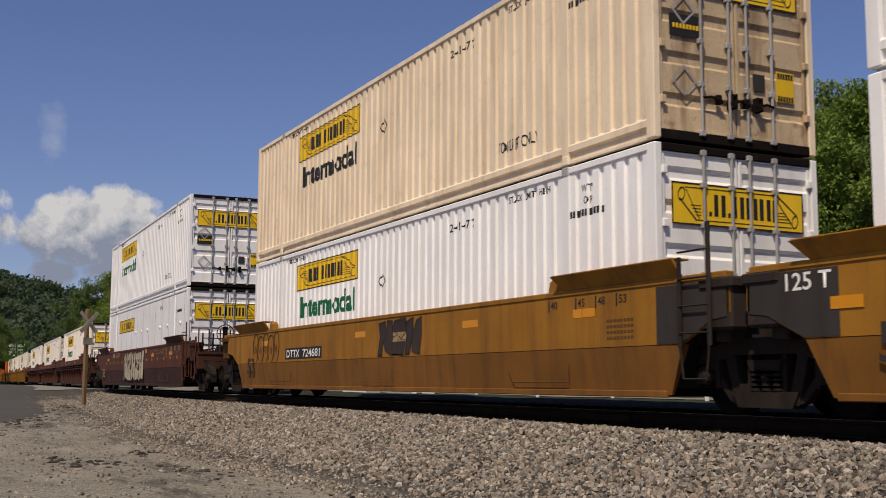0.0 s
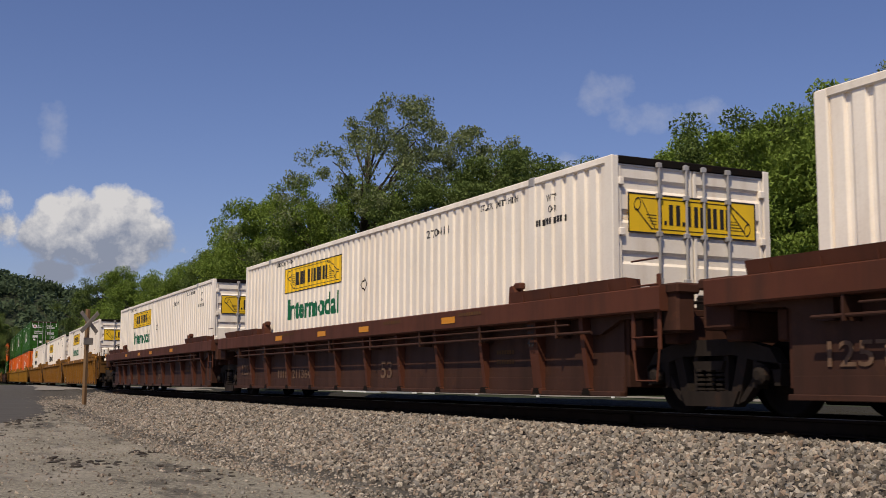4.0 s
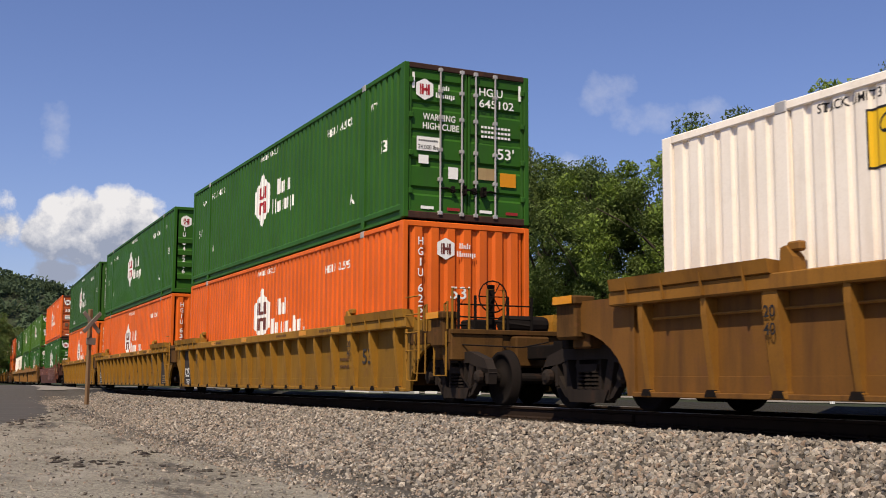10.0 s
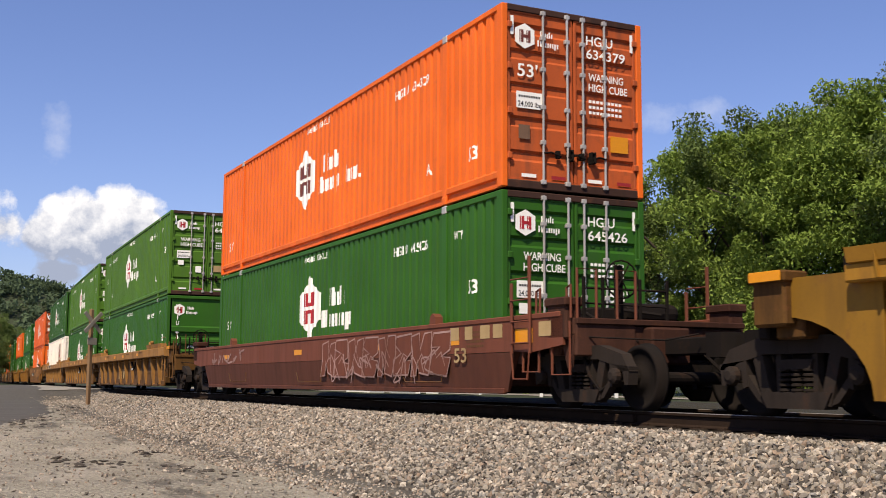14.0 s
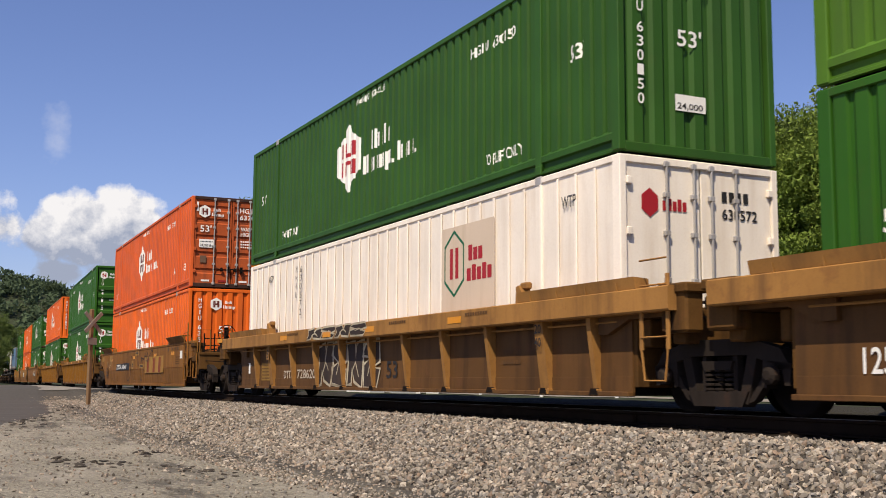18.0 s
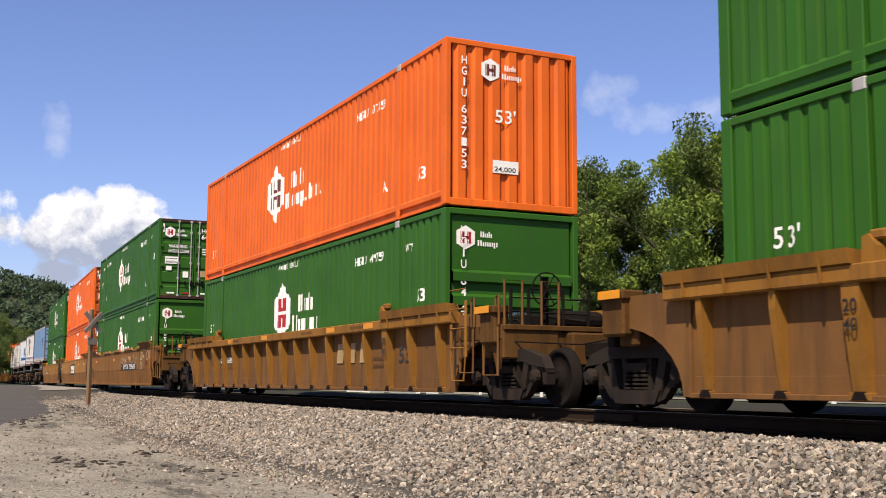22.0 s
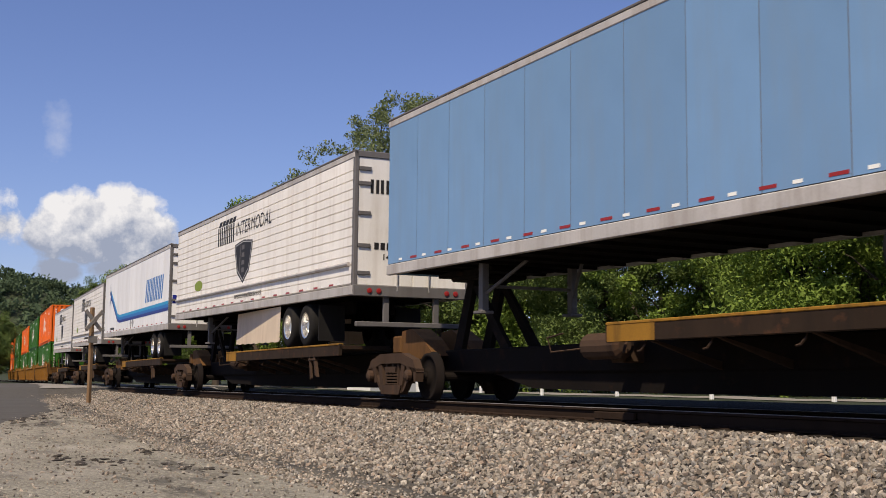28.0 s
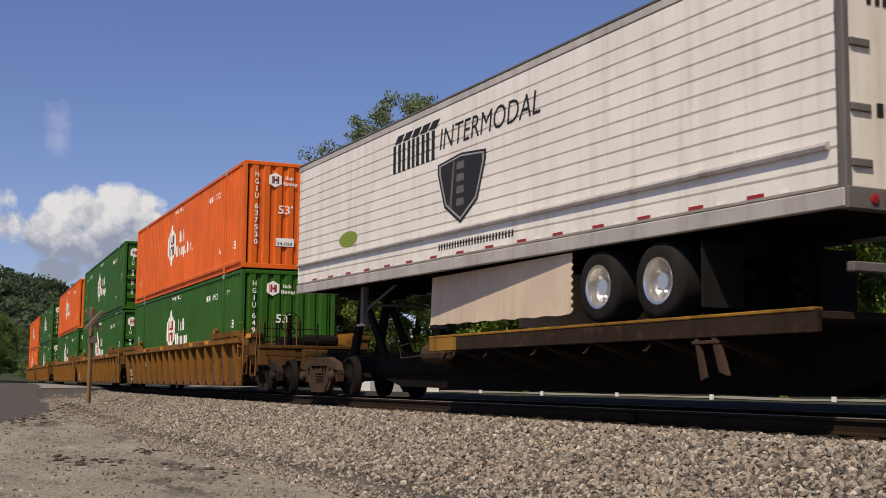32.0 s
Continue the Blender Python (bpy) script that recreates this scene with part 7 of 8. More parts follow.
def tree_kind(name, height, clump_list, per, spread, size, leaf, seed, trunk_r):
    """Meshes of one kind of tree: a tapered trunk with limbs reaching to its clumps, and the crown."""
    r = np.random.default_rng(seed)
    g = Geo()
    n = 9
    base = [(0.12 * math.sin(i * 1.3 + seed) * i / n * 1.5, 0.12 * math.cos(i * 0.9 + seed) * i / n * 1.5, height * 0.82 * i / n) for i in range(n + 1)]
    for i in range(n):
        ra, rb = (trunk_r * (1 - 0.85 * k / n) * (1.35 if k == 0 else 1) for k in (i, i + 1))
        k = len(g.v)
        for q, rr in ((base[i], ra), (base[i + 1], rb)):
            for j in range(9):
                a = 2 * math.pi * j / 9
                g.v.append((q[0] + rr * math.cos(a), q[1] + rr * math.sin(a), q[2]))
        for j in range(9):
            g.f.append((k + j, k + (j + 1) % 9, k + 9 + (j + 1) % 9, k + 9 + j))
    for cx, cy, cz, cr in clump_list[::4]:
        z0 = max(height * 0.12, cz - 0.55 * math.hypot(cx, cy) - 0.6)
        i = min(int(z0 / (height * 0.82) * n), n - 1)
        s = Vector(base[i])
        e = Vector((cx, cy, cz))
        mid = s.lerp(e, 0.5) + Vector((r.normal() * 0.2, r.normal() * 0.2, 0.25))
        e = s.lerp(e, 0.8)
        rr = trunk_r * 0.2
        g.tube([s, s.lerp(mid, 0.5), mid], rr, 5)
        g.tube([mid, mid.lerp(e, 0.5) + Vector((0, 0, 0.1)), e], rr * 0.5, 5)
    v, f = leaves(clump_list, per, spread, size, r)
    crown = bpy.data.meshes.new("crown")
    crown.from_pydata([tuple(q) for q in v], [], [tuple(int(i) for i in q) for q in f])
    crown.materials.append(None)
    return g.mesh("trunk"), crown, leaf


def crown_clumps(seed, n, height, low, wide, lumps):
    """Clump centres over the shells of a few uneven lobes."""
    r = random.Random(seed)
    lobes = []
    for i in range(lumps):
        a = r.uniform(0, 6.28)
        h = low + (height - low) * (0.18 + 0.72 * (i + 0.5) / lumps)
        k = math.sin(math.pi * min(max((h - low) / (height - low), 0.12), 0.92)) ** 0.6
        d = wide * 0.5 * k * r.uniform(0.35, 1.0)
        lobes.append((d * math.cos(a), d * math.sin(a), h, wide * r.uniform(0.26, 0.40) * max(k, 0.5)))
    out = []
    for i in range(n):
        x, y, z, q = r.choice(lobes)
        a, b = r.uniform(0, 6.28), r.uniform(-0.75, 1.0)
        c = math.sqrt(max(0, 1 - b * b))
        rr = q * r.uniform(0.55, 1.08)
        out.append((x + rr * c * math.cos(a), y + rr * c * math.sin(a), min(z + rr * b * 0.9, height - 0.2), r.uniform(0.45, 0.95)))
    return out


KINDS = {
    "tall": tree_kind("tall", 16, crown_clumps(5, 165, 16, 4.5, 11.5, 15), 190, 0.95, 0.084, LEAF_PALE, 5, 0.34),
    "round": tree_kind("round", 11, crown_clumps(2, 130, 11, 0.9, 8.6, 10), 400, 1.05, 0.078, LEAF, 2, 0.26),
    "broad": tree_kind("broad", 11, crown_clumps(9, 140, 11, 0.6, 9.4, 12), 380, 1.05, 0.078, LEAF_DARK, 9, 0.28),
    "bush": tree_kind("bush", 3.6, crown_clumps(4, 46, 3.6, 0.1, 4.6, 7), 150, 1.0, 0.085, LEAF_DARK, 4, 0.07),
}
FULL = {"tall": 16.0, "round": 11.0, "broad": 11.0, "bush": 3.6}
WORDS = {"tall": "tall open-crowned tree with pale dusty green leaves", "round": "leafy full-crowned green tree behind the track", "broad": "dense dark green broadleaf tree behind the track", "bush": "low bushy green thicket beyond the track"}
for i, (kind, x, y, h, turn, leaf) in enumerate((
        ("tall", -57.9, 14.5, 16.5, 20, None), ("tall", -51.2, 18.8, 14.3, 140, None), ("tall", -61.0, 14.5, 12.6, 250, LEAF), ("round", -63.6, 11.8, 11.6, 75, None),
        ("round", -72.5, 12.6, 11.2, 190, None), ("broad", -58.8, 12.2, 10.6, 300, LEAF), ("round", -54.4, 16.0, 11.4, 33, None), ("broad", -50.5, 15.4, 11.0, 210, None),
        ("broad", -47.8, 17.9, 12.0, 15, None), ("broad", -44.4, 18.1, 11.0, 120, None), ("broad", -40.0, 17.9, 9.9, 240, None), ("round", -37.6, 19.2, 9.4, 10, LEAF_DARK),
        ("broad", -34.8, 19.4, 10.7, 80, LEAF), ("round", -32.5, 20.6, 10.8, 150, LEAF_DARK), ("round", -30.1, 19.8, 11.0, 310, None), ("broad", -27.9, 20.7, 11.2, 45, LEAF),
        ("tall", -26.2, 23.0, 12.4, 100, LEAF_PALE), ("round", -25.2, 20.0, 10.4, 200, None), ("broad", -22.7, 21.3, 10.6, 95, None), ("round", -19.5, 21.7, 9.9, 260, None),
        ("round", -133.5, 15.9, 14.0, 10, None), ("broad", -120.6, 19.5, 12.6, 60, LEAF), ("round", -142.2, 20.8, 13.6, 130, None), ("broad", -155.8, 17.1, 14.0, 190, None),
        ("round", -99.5, 17.1, 12.0, 240, None), ("round", -88.0, 15.5, 11.6, 20, LEAF_DARK), ("broad", -108.0, 19.5, 12.4, 330, None), ("broad", -79.5, 15.0, 10.6, 110, None),
        ("broad", -176.0, 4.0, 10.2, 10, None), ("round", -190.0, 4.6, 11.0, 90, LEAF_DARK), ("broad", -164.0, 0.6, 9.6, 200, None), ("broad", -206.0, 5.4, 12.0, 250, None), ("round", -224.0, 6.4, 12.6, 20, LEAF_DARK),
        ("broad", -245.0, 27.0, 13.5, 300, None), ("round", -206.3, 26.6, 14.0, 45, None), ("broad", -175.0, 24.0, 13.5, 160, LEAF))):
    trunk, crown, own = KINDS[kind]
    t = thing("tree", WORDS[kind], "tree", "trees along the railway")
    k = h / FULL[kind] * (0.985 if -60 < x < -18 else 1.0)
    t.matrix_basis = pose(x, y, ground_z(x, y) - 0.1, 0, 0, turn) @ Matrix.Diagonal((k, k, k, 1))
    part("trunk", trunk, BARK, t)
    part("crown", crown, leaf or own, t)
rb = random.Random(12)
for i in range(26):
    x = -84 + i * 2.75 + rb.uniform(-0.8, 0.8)
    y = track_y(x) + rb.uniform(15.0, 18.0)
    h = rb.uniform(2.4, 4.4)
    trunk, crown, own = KINDS["bush"]
    t = thing("bush", WORDS["bush"], "bush", "bushes beyond the track")
    k = h / 3.6
    t.matrix_basis = pose(x, y, ground_z(x, y) - 0.1, 0, 0, rb.uniform(0, 360)) @ Matrix.Diagonal((k, k, k, 1))
    part("stem", trunk, BARK, t)
    part("crown", crown, rb.choice((LEAF, LEAF, LEAF_DARK, LEAF_PALE)), t)

# the wooded hill, far off
rh = np.random.default_rng(3)
cl = []
while len(cl) < 4600:
    x, y = rh.uniform(-1080, -690), rh.uniform(-260, 420)
    if ground_z(x, y) > 2.5 or rh.random() < 0.15:
        r = rh.uniform(3.5, 7.5)
        cl.append((x, y, ground_z(x, y) + r * 0.8, r))
v, f = leaves(cl, 30, 1.0, 1.7, rh)
# leaf colours lifted and cooled: the haze of distance is painted in
WOODS = island_colors("hazy far woods", ((0.055, 0.082, 0.045), (0.075, 0.105, 0.055), (0.095, 0.13, 0.068), (0.062, 0.092, 0.05)), 0.9, True)
tagged(joined("far_woods", v, f, WOODS), "dense green woods covering the far hill", "woods", kind="stuff")
cl = []
for i in range(420):
    x = rh.uniform(-640, -290)
    y = track_y(x) + rh.uniform(14, 120) if rh.random() < 0.75 else track_y(x) - rh.uniform(12, 40)
    r = rh.uniform(2.5, 4.5)
    cl.append((x, y, ground_z(x, y) + r * rh.uniform(0.5, 2.2), r))
v, f = leaves(cl, 60, 1.0, 0.75, rh)
tagged(joined("tree_line", v, f, LEAF_DARK), "dark green tree line by the distant track", "woods", kind="stuff")

# ---- far side of the line: a narrow road, white marker posts, a low board barrier ----
WALL = plain("white painted boards", (0.78, 0.77, 0.74), 0.7)
GREYBOARD = plain("grey painted boards", (0.36, 0.37, 0.38), 0.7)
barrier = thing("board_barrier", "low white and grey board barrier beyond the track", "barrier")
barrier.matrix_basis = pose(-47.5, 10.4, ground_z(-47.5, 10.4) - 0.3, 0, 0, 2)
for i, (x0, x1, mm) in enumerate(((-2.6, 0.0, WALL), (0.05, 1.5, GREYBOARD), (2.2, 4.6, GREYBOARD), (4.65, 5.0, WALL), (5.6, 6.6, WALL))):
    part("board", Geo().box((x0, -0.03, 0.08), (x1, 0.03, 0.75), 0.01), mm, barrier)
    part("stake", Geo().box((x0 + 0.1, 0.03, 0.0), (x0 + 0.2, 0.12, 0.85), 0.01), GREYBOARD, barrier)
for i in range(7):
    x = -36.5 + i * 4.3
    p = thing("marker_post", "slim white roadside marker post", "post", "marker posts by the far road")
    p.matrix_basis = pose(x, 10.2, ground_z(x, 10.2) - 0.25)
    part("stake", kept("mpost", lambda: Geo().box((-0.045, -0.045, 0), (0.045, 0.045, 0.50), 0.01).mesh("stake")), WALL, p)
sheet("far_road", lambda x, y: abs(y - 12.2) < 1.5, -90, 30, 10, 15, 0.8, 0.02, PAVE, "pale narrow road on the far side of the track", "road")

# ---- the train ----
HG, HO, HW = "green corrugated steel container with white hexagon badge", "orange corrugated steel container with white hexagon badge", "white container with a yellow name sign"


def hub(col, end, digits, up):
    word = {GREEN: "green", GREEN2: "faded green", GREEN3: "dark green", ORANGE: "orange", ORANGE2: "dull orange"}[col]
    tail = {"door": "barred doors", "ribs": "a ribbed end", "bands": "a banded end"}[end]
    return container(col, end, "hub", "%s steel container, white badge, %s, %s" % (word, tail, "stacked" if up else "in a well"), digits, DOOR_ORANGE if col in (ORANGE, ORANGE2) else None)


def jb(col, word, digits, up, ink=None, doorcol=None, flat=False):
    c = container(col, "door", "jb", "%s container, yellow sign, barred doors, %s" % (word, "stacked" if up else "in a well"), digits, doorcol, ink, flat)
    if up:
        end_mark("label_plate", lambda: flat_poly([(0, 0), (0.5, 0), (0.5, 0.28), (0, 0.28)]), "jplate", -1.04, 1.33, BLACK, c, "black stencilled plate", -0.010)
        end_mark("code_strip", lambda: bars(8, 0.4, 0.06, 0.4).mesh("m"), "jplate2", -0.99, 1.43, YELLOW, c, "", -0.006)
        for z in (0.78, 1.68):
            end_mark("placard_holder", lambda: diamond(0.2).mesh("m"), "jdia", -0.82, z, ZINC, c, "empty placard holder", -0.008)
        end_mark("label_plate", lambda: flat_poly([(0, 0), (0.3, 0), (0.3, 0.4), (0, 0.4)]), "jcaution", 0.66, 0.68, YELLOW, c, "yellow caution label", -0.010)
        for z in (0.69, 0.99):
            end_mark("code_strip", lambda: bars(6, 0.26, 0.07, 0.3).mesh("m"), "jcaut2", 0.68, z, BLACK, c, "", -0.006)
        end_mark("label_plate", lambda: flat_poly([(0, 0), (0.2, 0), (0.2, 0.22), (0, 0.22)]), "jgrey", 0.27, 0.78, GREY, c, "dark grey label", -0.010)
    return c


BEIGE = paint("beige patch paint", (0.62, 0.50, 0.38), 0.6, (0.4, 0.3, 0.2), 0.4, vary=0.05)


def white_ribbed(digits):
    """A white container with slim upright ribs and a small red badge."""
    c = container(WARM, "door", "none", "white ribbed container with a red badge, in a well car", digits, flat=True)

    def slats():
        g = Geo()
        for i in range(34):
            x = -15.6 + i * 0.455
            g.box((x, -CW - 0.012, 0.22), (x + 0.05, -CW + 0.008, 2.78), 0.006)
        return g.mesh("ribs")
    part("side_ribs", kept("wslats", slats), WARM, c, "slim upright ribs")
    part("panel", kept("wpanel", lambda: flat_poly([(0, 0), (1.8, 0), (1.8, 1.5), (0, 1.5)])), BEIGE, c, "beige patch", Matrix.Translation((-5.05, -CW - 0.014, 1.0)))
    part("badge", kept("wbadge", lambda: ring([(0.35, 0), (0.7, 0.25), (0.7, 0.85), (0.35, 1.1), (0, 0.85), (0, 0.25)], 0.9, 1.0)), LOGO_GREEN, c, "outlined hexagon badge", Matrix.Translation((-4.95, -CW - 0.017, 1.35)))
    part("badge_centre", kept("wbc", lambda: bars(2, 0.3, 0.5, 0.8).mesh("m")), LOGO_RED, c, "red bars in the badge", Matrix.Translation((-4.75, -CW - 0.017, 1.65)))
    part("name_block", kept("wnb1", lambda: blocks(random.Random(3), 3, 0.5, 0.25).mesh("m")), LOGO_RED, c, "red block name", Matrix.Translation((-4.1, -CW - 0.017, 1.9)))
    part("name_block", kept("wnb2", lambda: blocks(random.Random(5), 5, 0.85, 0.25).mesh("m")), LOGO_RED, c, "red block name", Matrix.Translation((-4.15, -CW - 0.017, 1.58)))
    end_mark("badge", lambda: flat_poly([(0, 0.1), (0.13, 0), (0.26, 0.1), (0.26, 0.28), (0.13, 0.38), (0, 0.28)]), "wehex", -0.95, 2.1, LOGO_RED, c, "small red hexagon badge", -0.02)
    end_mark("name_block", lambda: blocks(random.Random(5), 5, 0.4, 0.16).mesh("m"), "wename", -0.62, 2.2, LOGO_RED, c, "red block name", -0.02)
    end_mark("lettering", lambda: letters("630572", 0.6, 0.14), "wenum", 0.35, 2.15, BLACK, c, "black fleet number", -0.02)
    end_mark("code_strip", lambda: bars(4, 0.45, 0.14, 0.4).mesh("m"), "wecode", 0.35, 2.38, BLACK, c, "", -0.02)
    for x in (-1.35, -14.55):
        part("lettering", letters("WTP", 0.36, 0.16), BLACK, c, "", Matrix.Translation((x, -CW - 0.016, 2.35)))
    for i, ch in enumerate("NHWU"):
        part("lettering", letters(ch, 0.11, 0.13), BLACK, c, "", Matrix.Translation((-12.55, -CW - 0.016, 2.44 - 0.19 * i)))
    for i, ch in enumerate(digits):
        part("lettering", letters(ch, 0.11, 0.14), BLACK, c, "", Matrix.Translation((-12.25, -CW - 0.016, 2.42 - 0.19 * i)))
    return c


LOW, HIGH = 0.362, 3.278
GOLD_LABEL = "gold ribbed railway well car with grime and rust"


def unit(s0, car, low=None, high=None):
    ride(car, s0, 0.0)
    if low:
        ride(low, s0, LOW)
    if high:
        ride(high, s0, HIGH)


# ahead of the first car that is seen whole
unit(26.7, smooth_car("gold smooth-sided well car with grey ends", GOLD2, False, True, "724681", OCHRE, gear=GREY, load_text=True), jb(WHITE, "white", "217100", False, flat=True), jb(WHITE, "white", "282301", True))
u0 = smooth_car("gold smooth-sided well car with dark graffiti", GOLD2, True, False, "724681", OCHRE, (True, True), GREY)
tag_letters(u0, -7.85, 0.82, 1.75, 0.62, GRAFF_DARK, GRAFF_DARK, 4, 3)
bubbles(u0, -15.5, 0.80, 1.95, 0.68, MAROON2, 5, 0.03)
tape(u0, -7.25, 1.05, -1.508, 0.6, 0.16, PALE)
unit(7.3, u0, jb(WHITE, "bright white", "241477", False, LOGO_GREEN), jb(CREAM, "weathered cream", "241477", True, BLACK, RUSTY))
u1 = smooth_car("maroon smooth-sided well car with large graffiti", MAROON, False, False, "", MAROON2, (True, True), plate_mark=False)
tag_letters(u1, -10.35, 0.36, 4.25, 1.1, GRAFF_PALE, GRAFF_DARK, 11, 5, width=0.05)
scrawl(u1, -4.8, 1.17, 2.4, 0.26, PALE, 13, 9, 0.02)
scrawl(u1, -1.2, 1.15, 1.2, 0.3, GRAFF_PINK, 14, 5, 0.015)
scrawl(u1, -10.65, 0.75, 0.5, 0.45, ZINC, 15, 4, 0.03)
tape(u1, -5.8, 1.33, -1.506, 0.32, 0.14)
car_text(u1, "53", -16.0, 0.52, 0.68, 0.34, PALE, -1.512, "large cream length figure")
for x, s in ((-2.07, "40"), (-1.26, "45"), (-0.7, "48"), (-0.05, "53")):
    car_text(u1, s, x, 1.30, 0.24, 0.15, PALE, -1.509)
car_text(u1, "20", -2.05, 1.12, 0.24, 0.14, PALE, -1.509)
for i in range(30):
    tape(u1, -15.2 + i * 0.53, 1.04, -1.506, 0.27, 0.10, OXIDE if i % 2 else TAN)
car_text(u1, "527205", -12.5, 1.29, 1.0, 0.17, PALE, -1.506, "worn fleet number")
car_bars(u1, 2, -13.25, 1.29, 0.45, 0.17, PALE, -1.506)
unit(-16.3, u1, jb(WHITE, "smooth-sided white", "217157", False, flat=True), jb(WHITE, "white", "282144", True))
BL = "dark maroon ribbed well car with side ledges"
for i, (s, f, r, num) in enumerate(((-39.7, False, True, "211364"), (-59.3, True, True, "211364"), (-78.8, True, False, "211364"))):
    unit(s, ribbed_car(BL, MAROON2, MAROON, f, r, num, ledge=True, deep=True, open_ribs=True, trucks=(True, not r), old_limit=r), jb(WARM, "warm white", ("282080", "270411", "282095")[i], False))
for i, (s, f, r, num) in enumerate(((-102.0, False, True, "785177"), (-121.4, True, True, ""), (-141.0, True, False, ""))):
    unit(s, ribbed_car(GOLD_LABEL, GOLD, CHORD, f, r, num, grey_front=f, grey_rear=r, trucks=(True, not r), board=-4.56, pipe=True), jb(WARM, "warm white", ("269545", "261904", "291584")[i], False, BLACK if i > 0 else None))
for i, (s, f, r, ends) in enumerate(((-164.6, False, True, ("ribs", "door")), (-183.6, True, True, ("ribs", "bands")), (-202.7, True, False, ("ribs", "ribs")))):
    car = ribbed_car(GOLD_LABEL, GOLD3, CHORD3, f, r, "721479" if i == 2 else "", grey_front=f, grey_rear=r, trucks=(True, not r))
    if i == 1:
        for x, z, w, h in ((-6.68, 0.68, 1.70, 0.31), (-11.75, 0.73, 0.36, 0.28), (-10.85, 0.74, 0.5, 0.27), (-8.12, 0.30, 0.3, 0.2), (-7.75, 0.27, 0.22, 0.3)):
            tape(car, x, z, -1.374, w, h, BROWN)
        car_bars(car, 4, -6.5, 0.74, 1.4, 0.2, GOLD3, -1.377)
    unit(s, car, hub(ORANGE, ends[0], ("625595", "632662", "633382")[i], False), hub((GREEN, GREEN, GREEN3)[i], ends[1], ("645102", "642266", "530572")[i], True))
u11 = smooth_car("red-brown smooth-sided well car covered in scrawled graffiti", OXIDE, False, False, "", MAROON, (True, True), plate_mark=False, flaps=False, drop=0.25)
car_text(u11, "53", -1.16, 0.66, 0.42, 0.22, PALE, -1.512, "pale length figure")
for x, w, mm in ((-1.3, 0.3, PALE), (-0.8, 0.25, PALE), (-0.3, 0.3, PALE), (0.1, 0.28, PALE), (0.76, 0.48, AMBER), (1.4, 0.32, PALE)):
    tape(u11, x, 1.0 if x < 0.7 else 0.9 if x < 1 else 0.98, -1.506, w, 0.2, mm)
tag_letters(u11, -7.2, 0.45, 5.9, 0.72, OXIDE, GRAFF_PINK, 21, 8, width=0.035)
scrawl(u11, -6.6, 0.3, 4.8, 0.6, GRAFF_PINK, 22, 13, 0.03)
scrawl(u11, -16.2, 0.80, 3.4, 0.35, GRAFF_PINK, 23, 9, 0.05)
unit(-226.5, u11, hub(GREEN, "door", "645426", False), hub(ORANGE, "door", "634379", True))
YEL_NOTICE = paint("worn yellow notice paint", (0.30, 0.165, 0.03), 0.7, (0.1, 0.05, 0.02), 0.6, vary=0.2)
BT = "brown ribbed well car with a tan top chord"
for i, (s, f, r, lo, up) in enumerate(((-249.9, False, True, (GREEN, "bands"), (GREEN2, "door")), (-269.1, True, True, (GREEN, "bands"), (GREEN2, "door")), (-288.6, True, False, None, (GREEN3, "ribs")))):
    car = ribbed_car(BT, BROWN, TAN, f, r, "728620" if i == 2 else "", deep=True, open_ribs=True, trucks=(True, not r), pipe=True, at53=None if i == 2 else -13.4)
    if i < 2:
        car_text(car, "125T", -15.6, 0.45, 0.55, 0.24, LOGO_WHITE, -1.386, "white load limit figure")
        for k in range(3):
            part("emblem_block", kept("emblock2", lambda: flat_poly([(0.0, 0.0), (0.36, 0.0), (0.42, 0.38), (0.06, 0.38)])), PALE, car, "pale emblem block", Matrix.Translation((-10.0 + 0.6 * k, -1.386, 0.45)))
        part("notice", kept("bnotice", lambda: flat_poly([(0, 0), (0.74, 0), (0.74, 0.42), (0, 0.42)])), TAN, car, "worn tan notice panel", Matrix.Translation((-5.0, -1.383, 0.40)))
        part("cable_sling", Geo().tube([(-6.1, -1.46, 1.06), (-5.8, -1.48, 0.85), (-5.6, -1.5, 0.78), (-5.4, -1.48, 0.85), (-5.1, -1.46, 1.06)], 0.035, 6), STEEL, car, "black slack cable")
        part("cable_hook", Geo().box((-5.74, -1.54, 0.76), (-5.48, -1.5, 0.84), 0.01), ZINC, car)
    if i == 2:
        part("notice", STORE.get("bnotice"), YEL_NOTICE, car, "yellow notice panel with faded rows", Matrix.Translation((-14.73, -1.383, 0.38)))
        for k in range(5):
            car_bars(car, 9, -14.68, 0.42 + 0.075 * k, 0.62, 0.03, FAINT, -1.386)
        part("painted_patch", flat_poly([(0, 0), (0.14, 0), (0.14, 0.26), (0, 0.26)]), LOGO_WHITE, car, "white reflector patch", Matrix.Translation((-15.82, -1.383, 0.55)))
        part("painted_patch", flat_poly([(0, 0), (0.2, 0), (0.2, 0.28), (0, 0.28)]), TAN, car, "tan letter patch", Matrix.Translation((-13.88, -1.536, 0.86)))
        car_text(car, "B", -13.84, 0.90, 0.12, 0.19, BLACK, -1.539)
        tag_letters(car, -10.75, 0.24, 3.3, 0.92, GRAFF_DARK, GRAFF_PALE, 31, 4, -1.385, 0.07)
        tag_letters(car, -10.75, 1.21, 3.2, 0.24, GRAFF_DARK, GRAFF_PALE, 32, 4, -1.626, 0.04)
        tape(car, -9.86, 1.24, -1.630, 0.46, 0.10)
    unit(s, car, hub(*lo, ("649057", "641407", "")[i], False) if lo else white_ribbed("630572"), hub(*up, ("646031", "646502", "630150")[i], True))
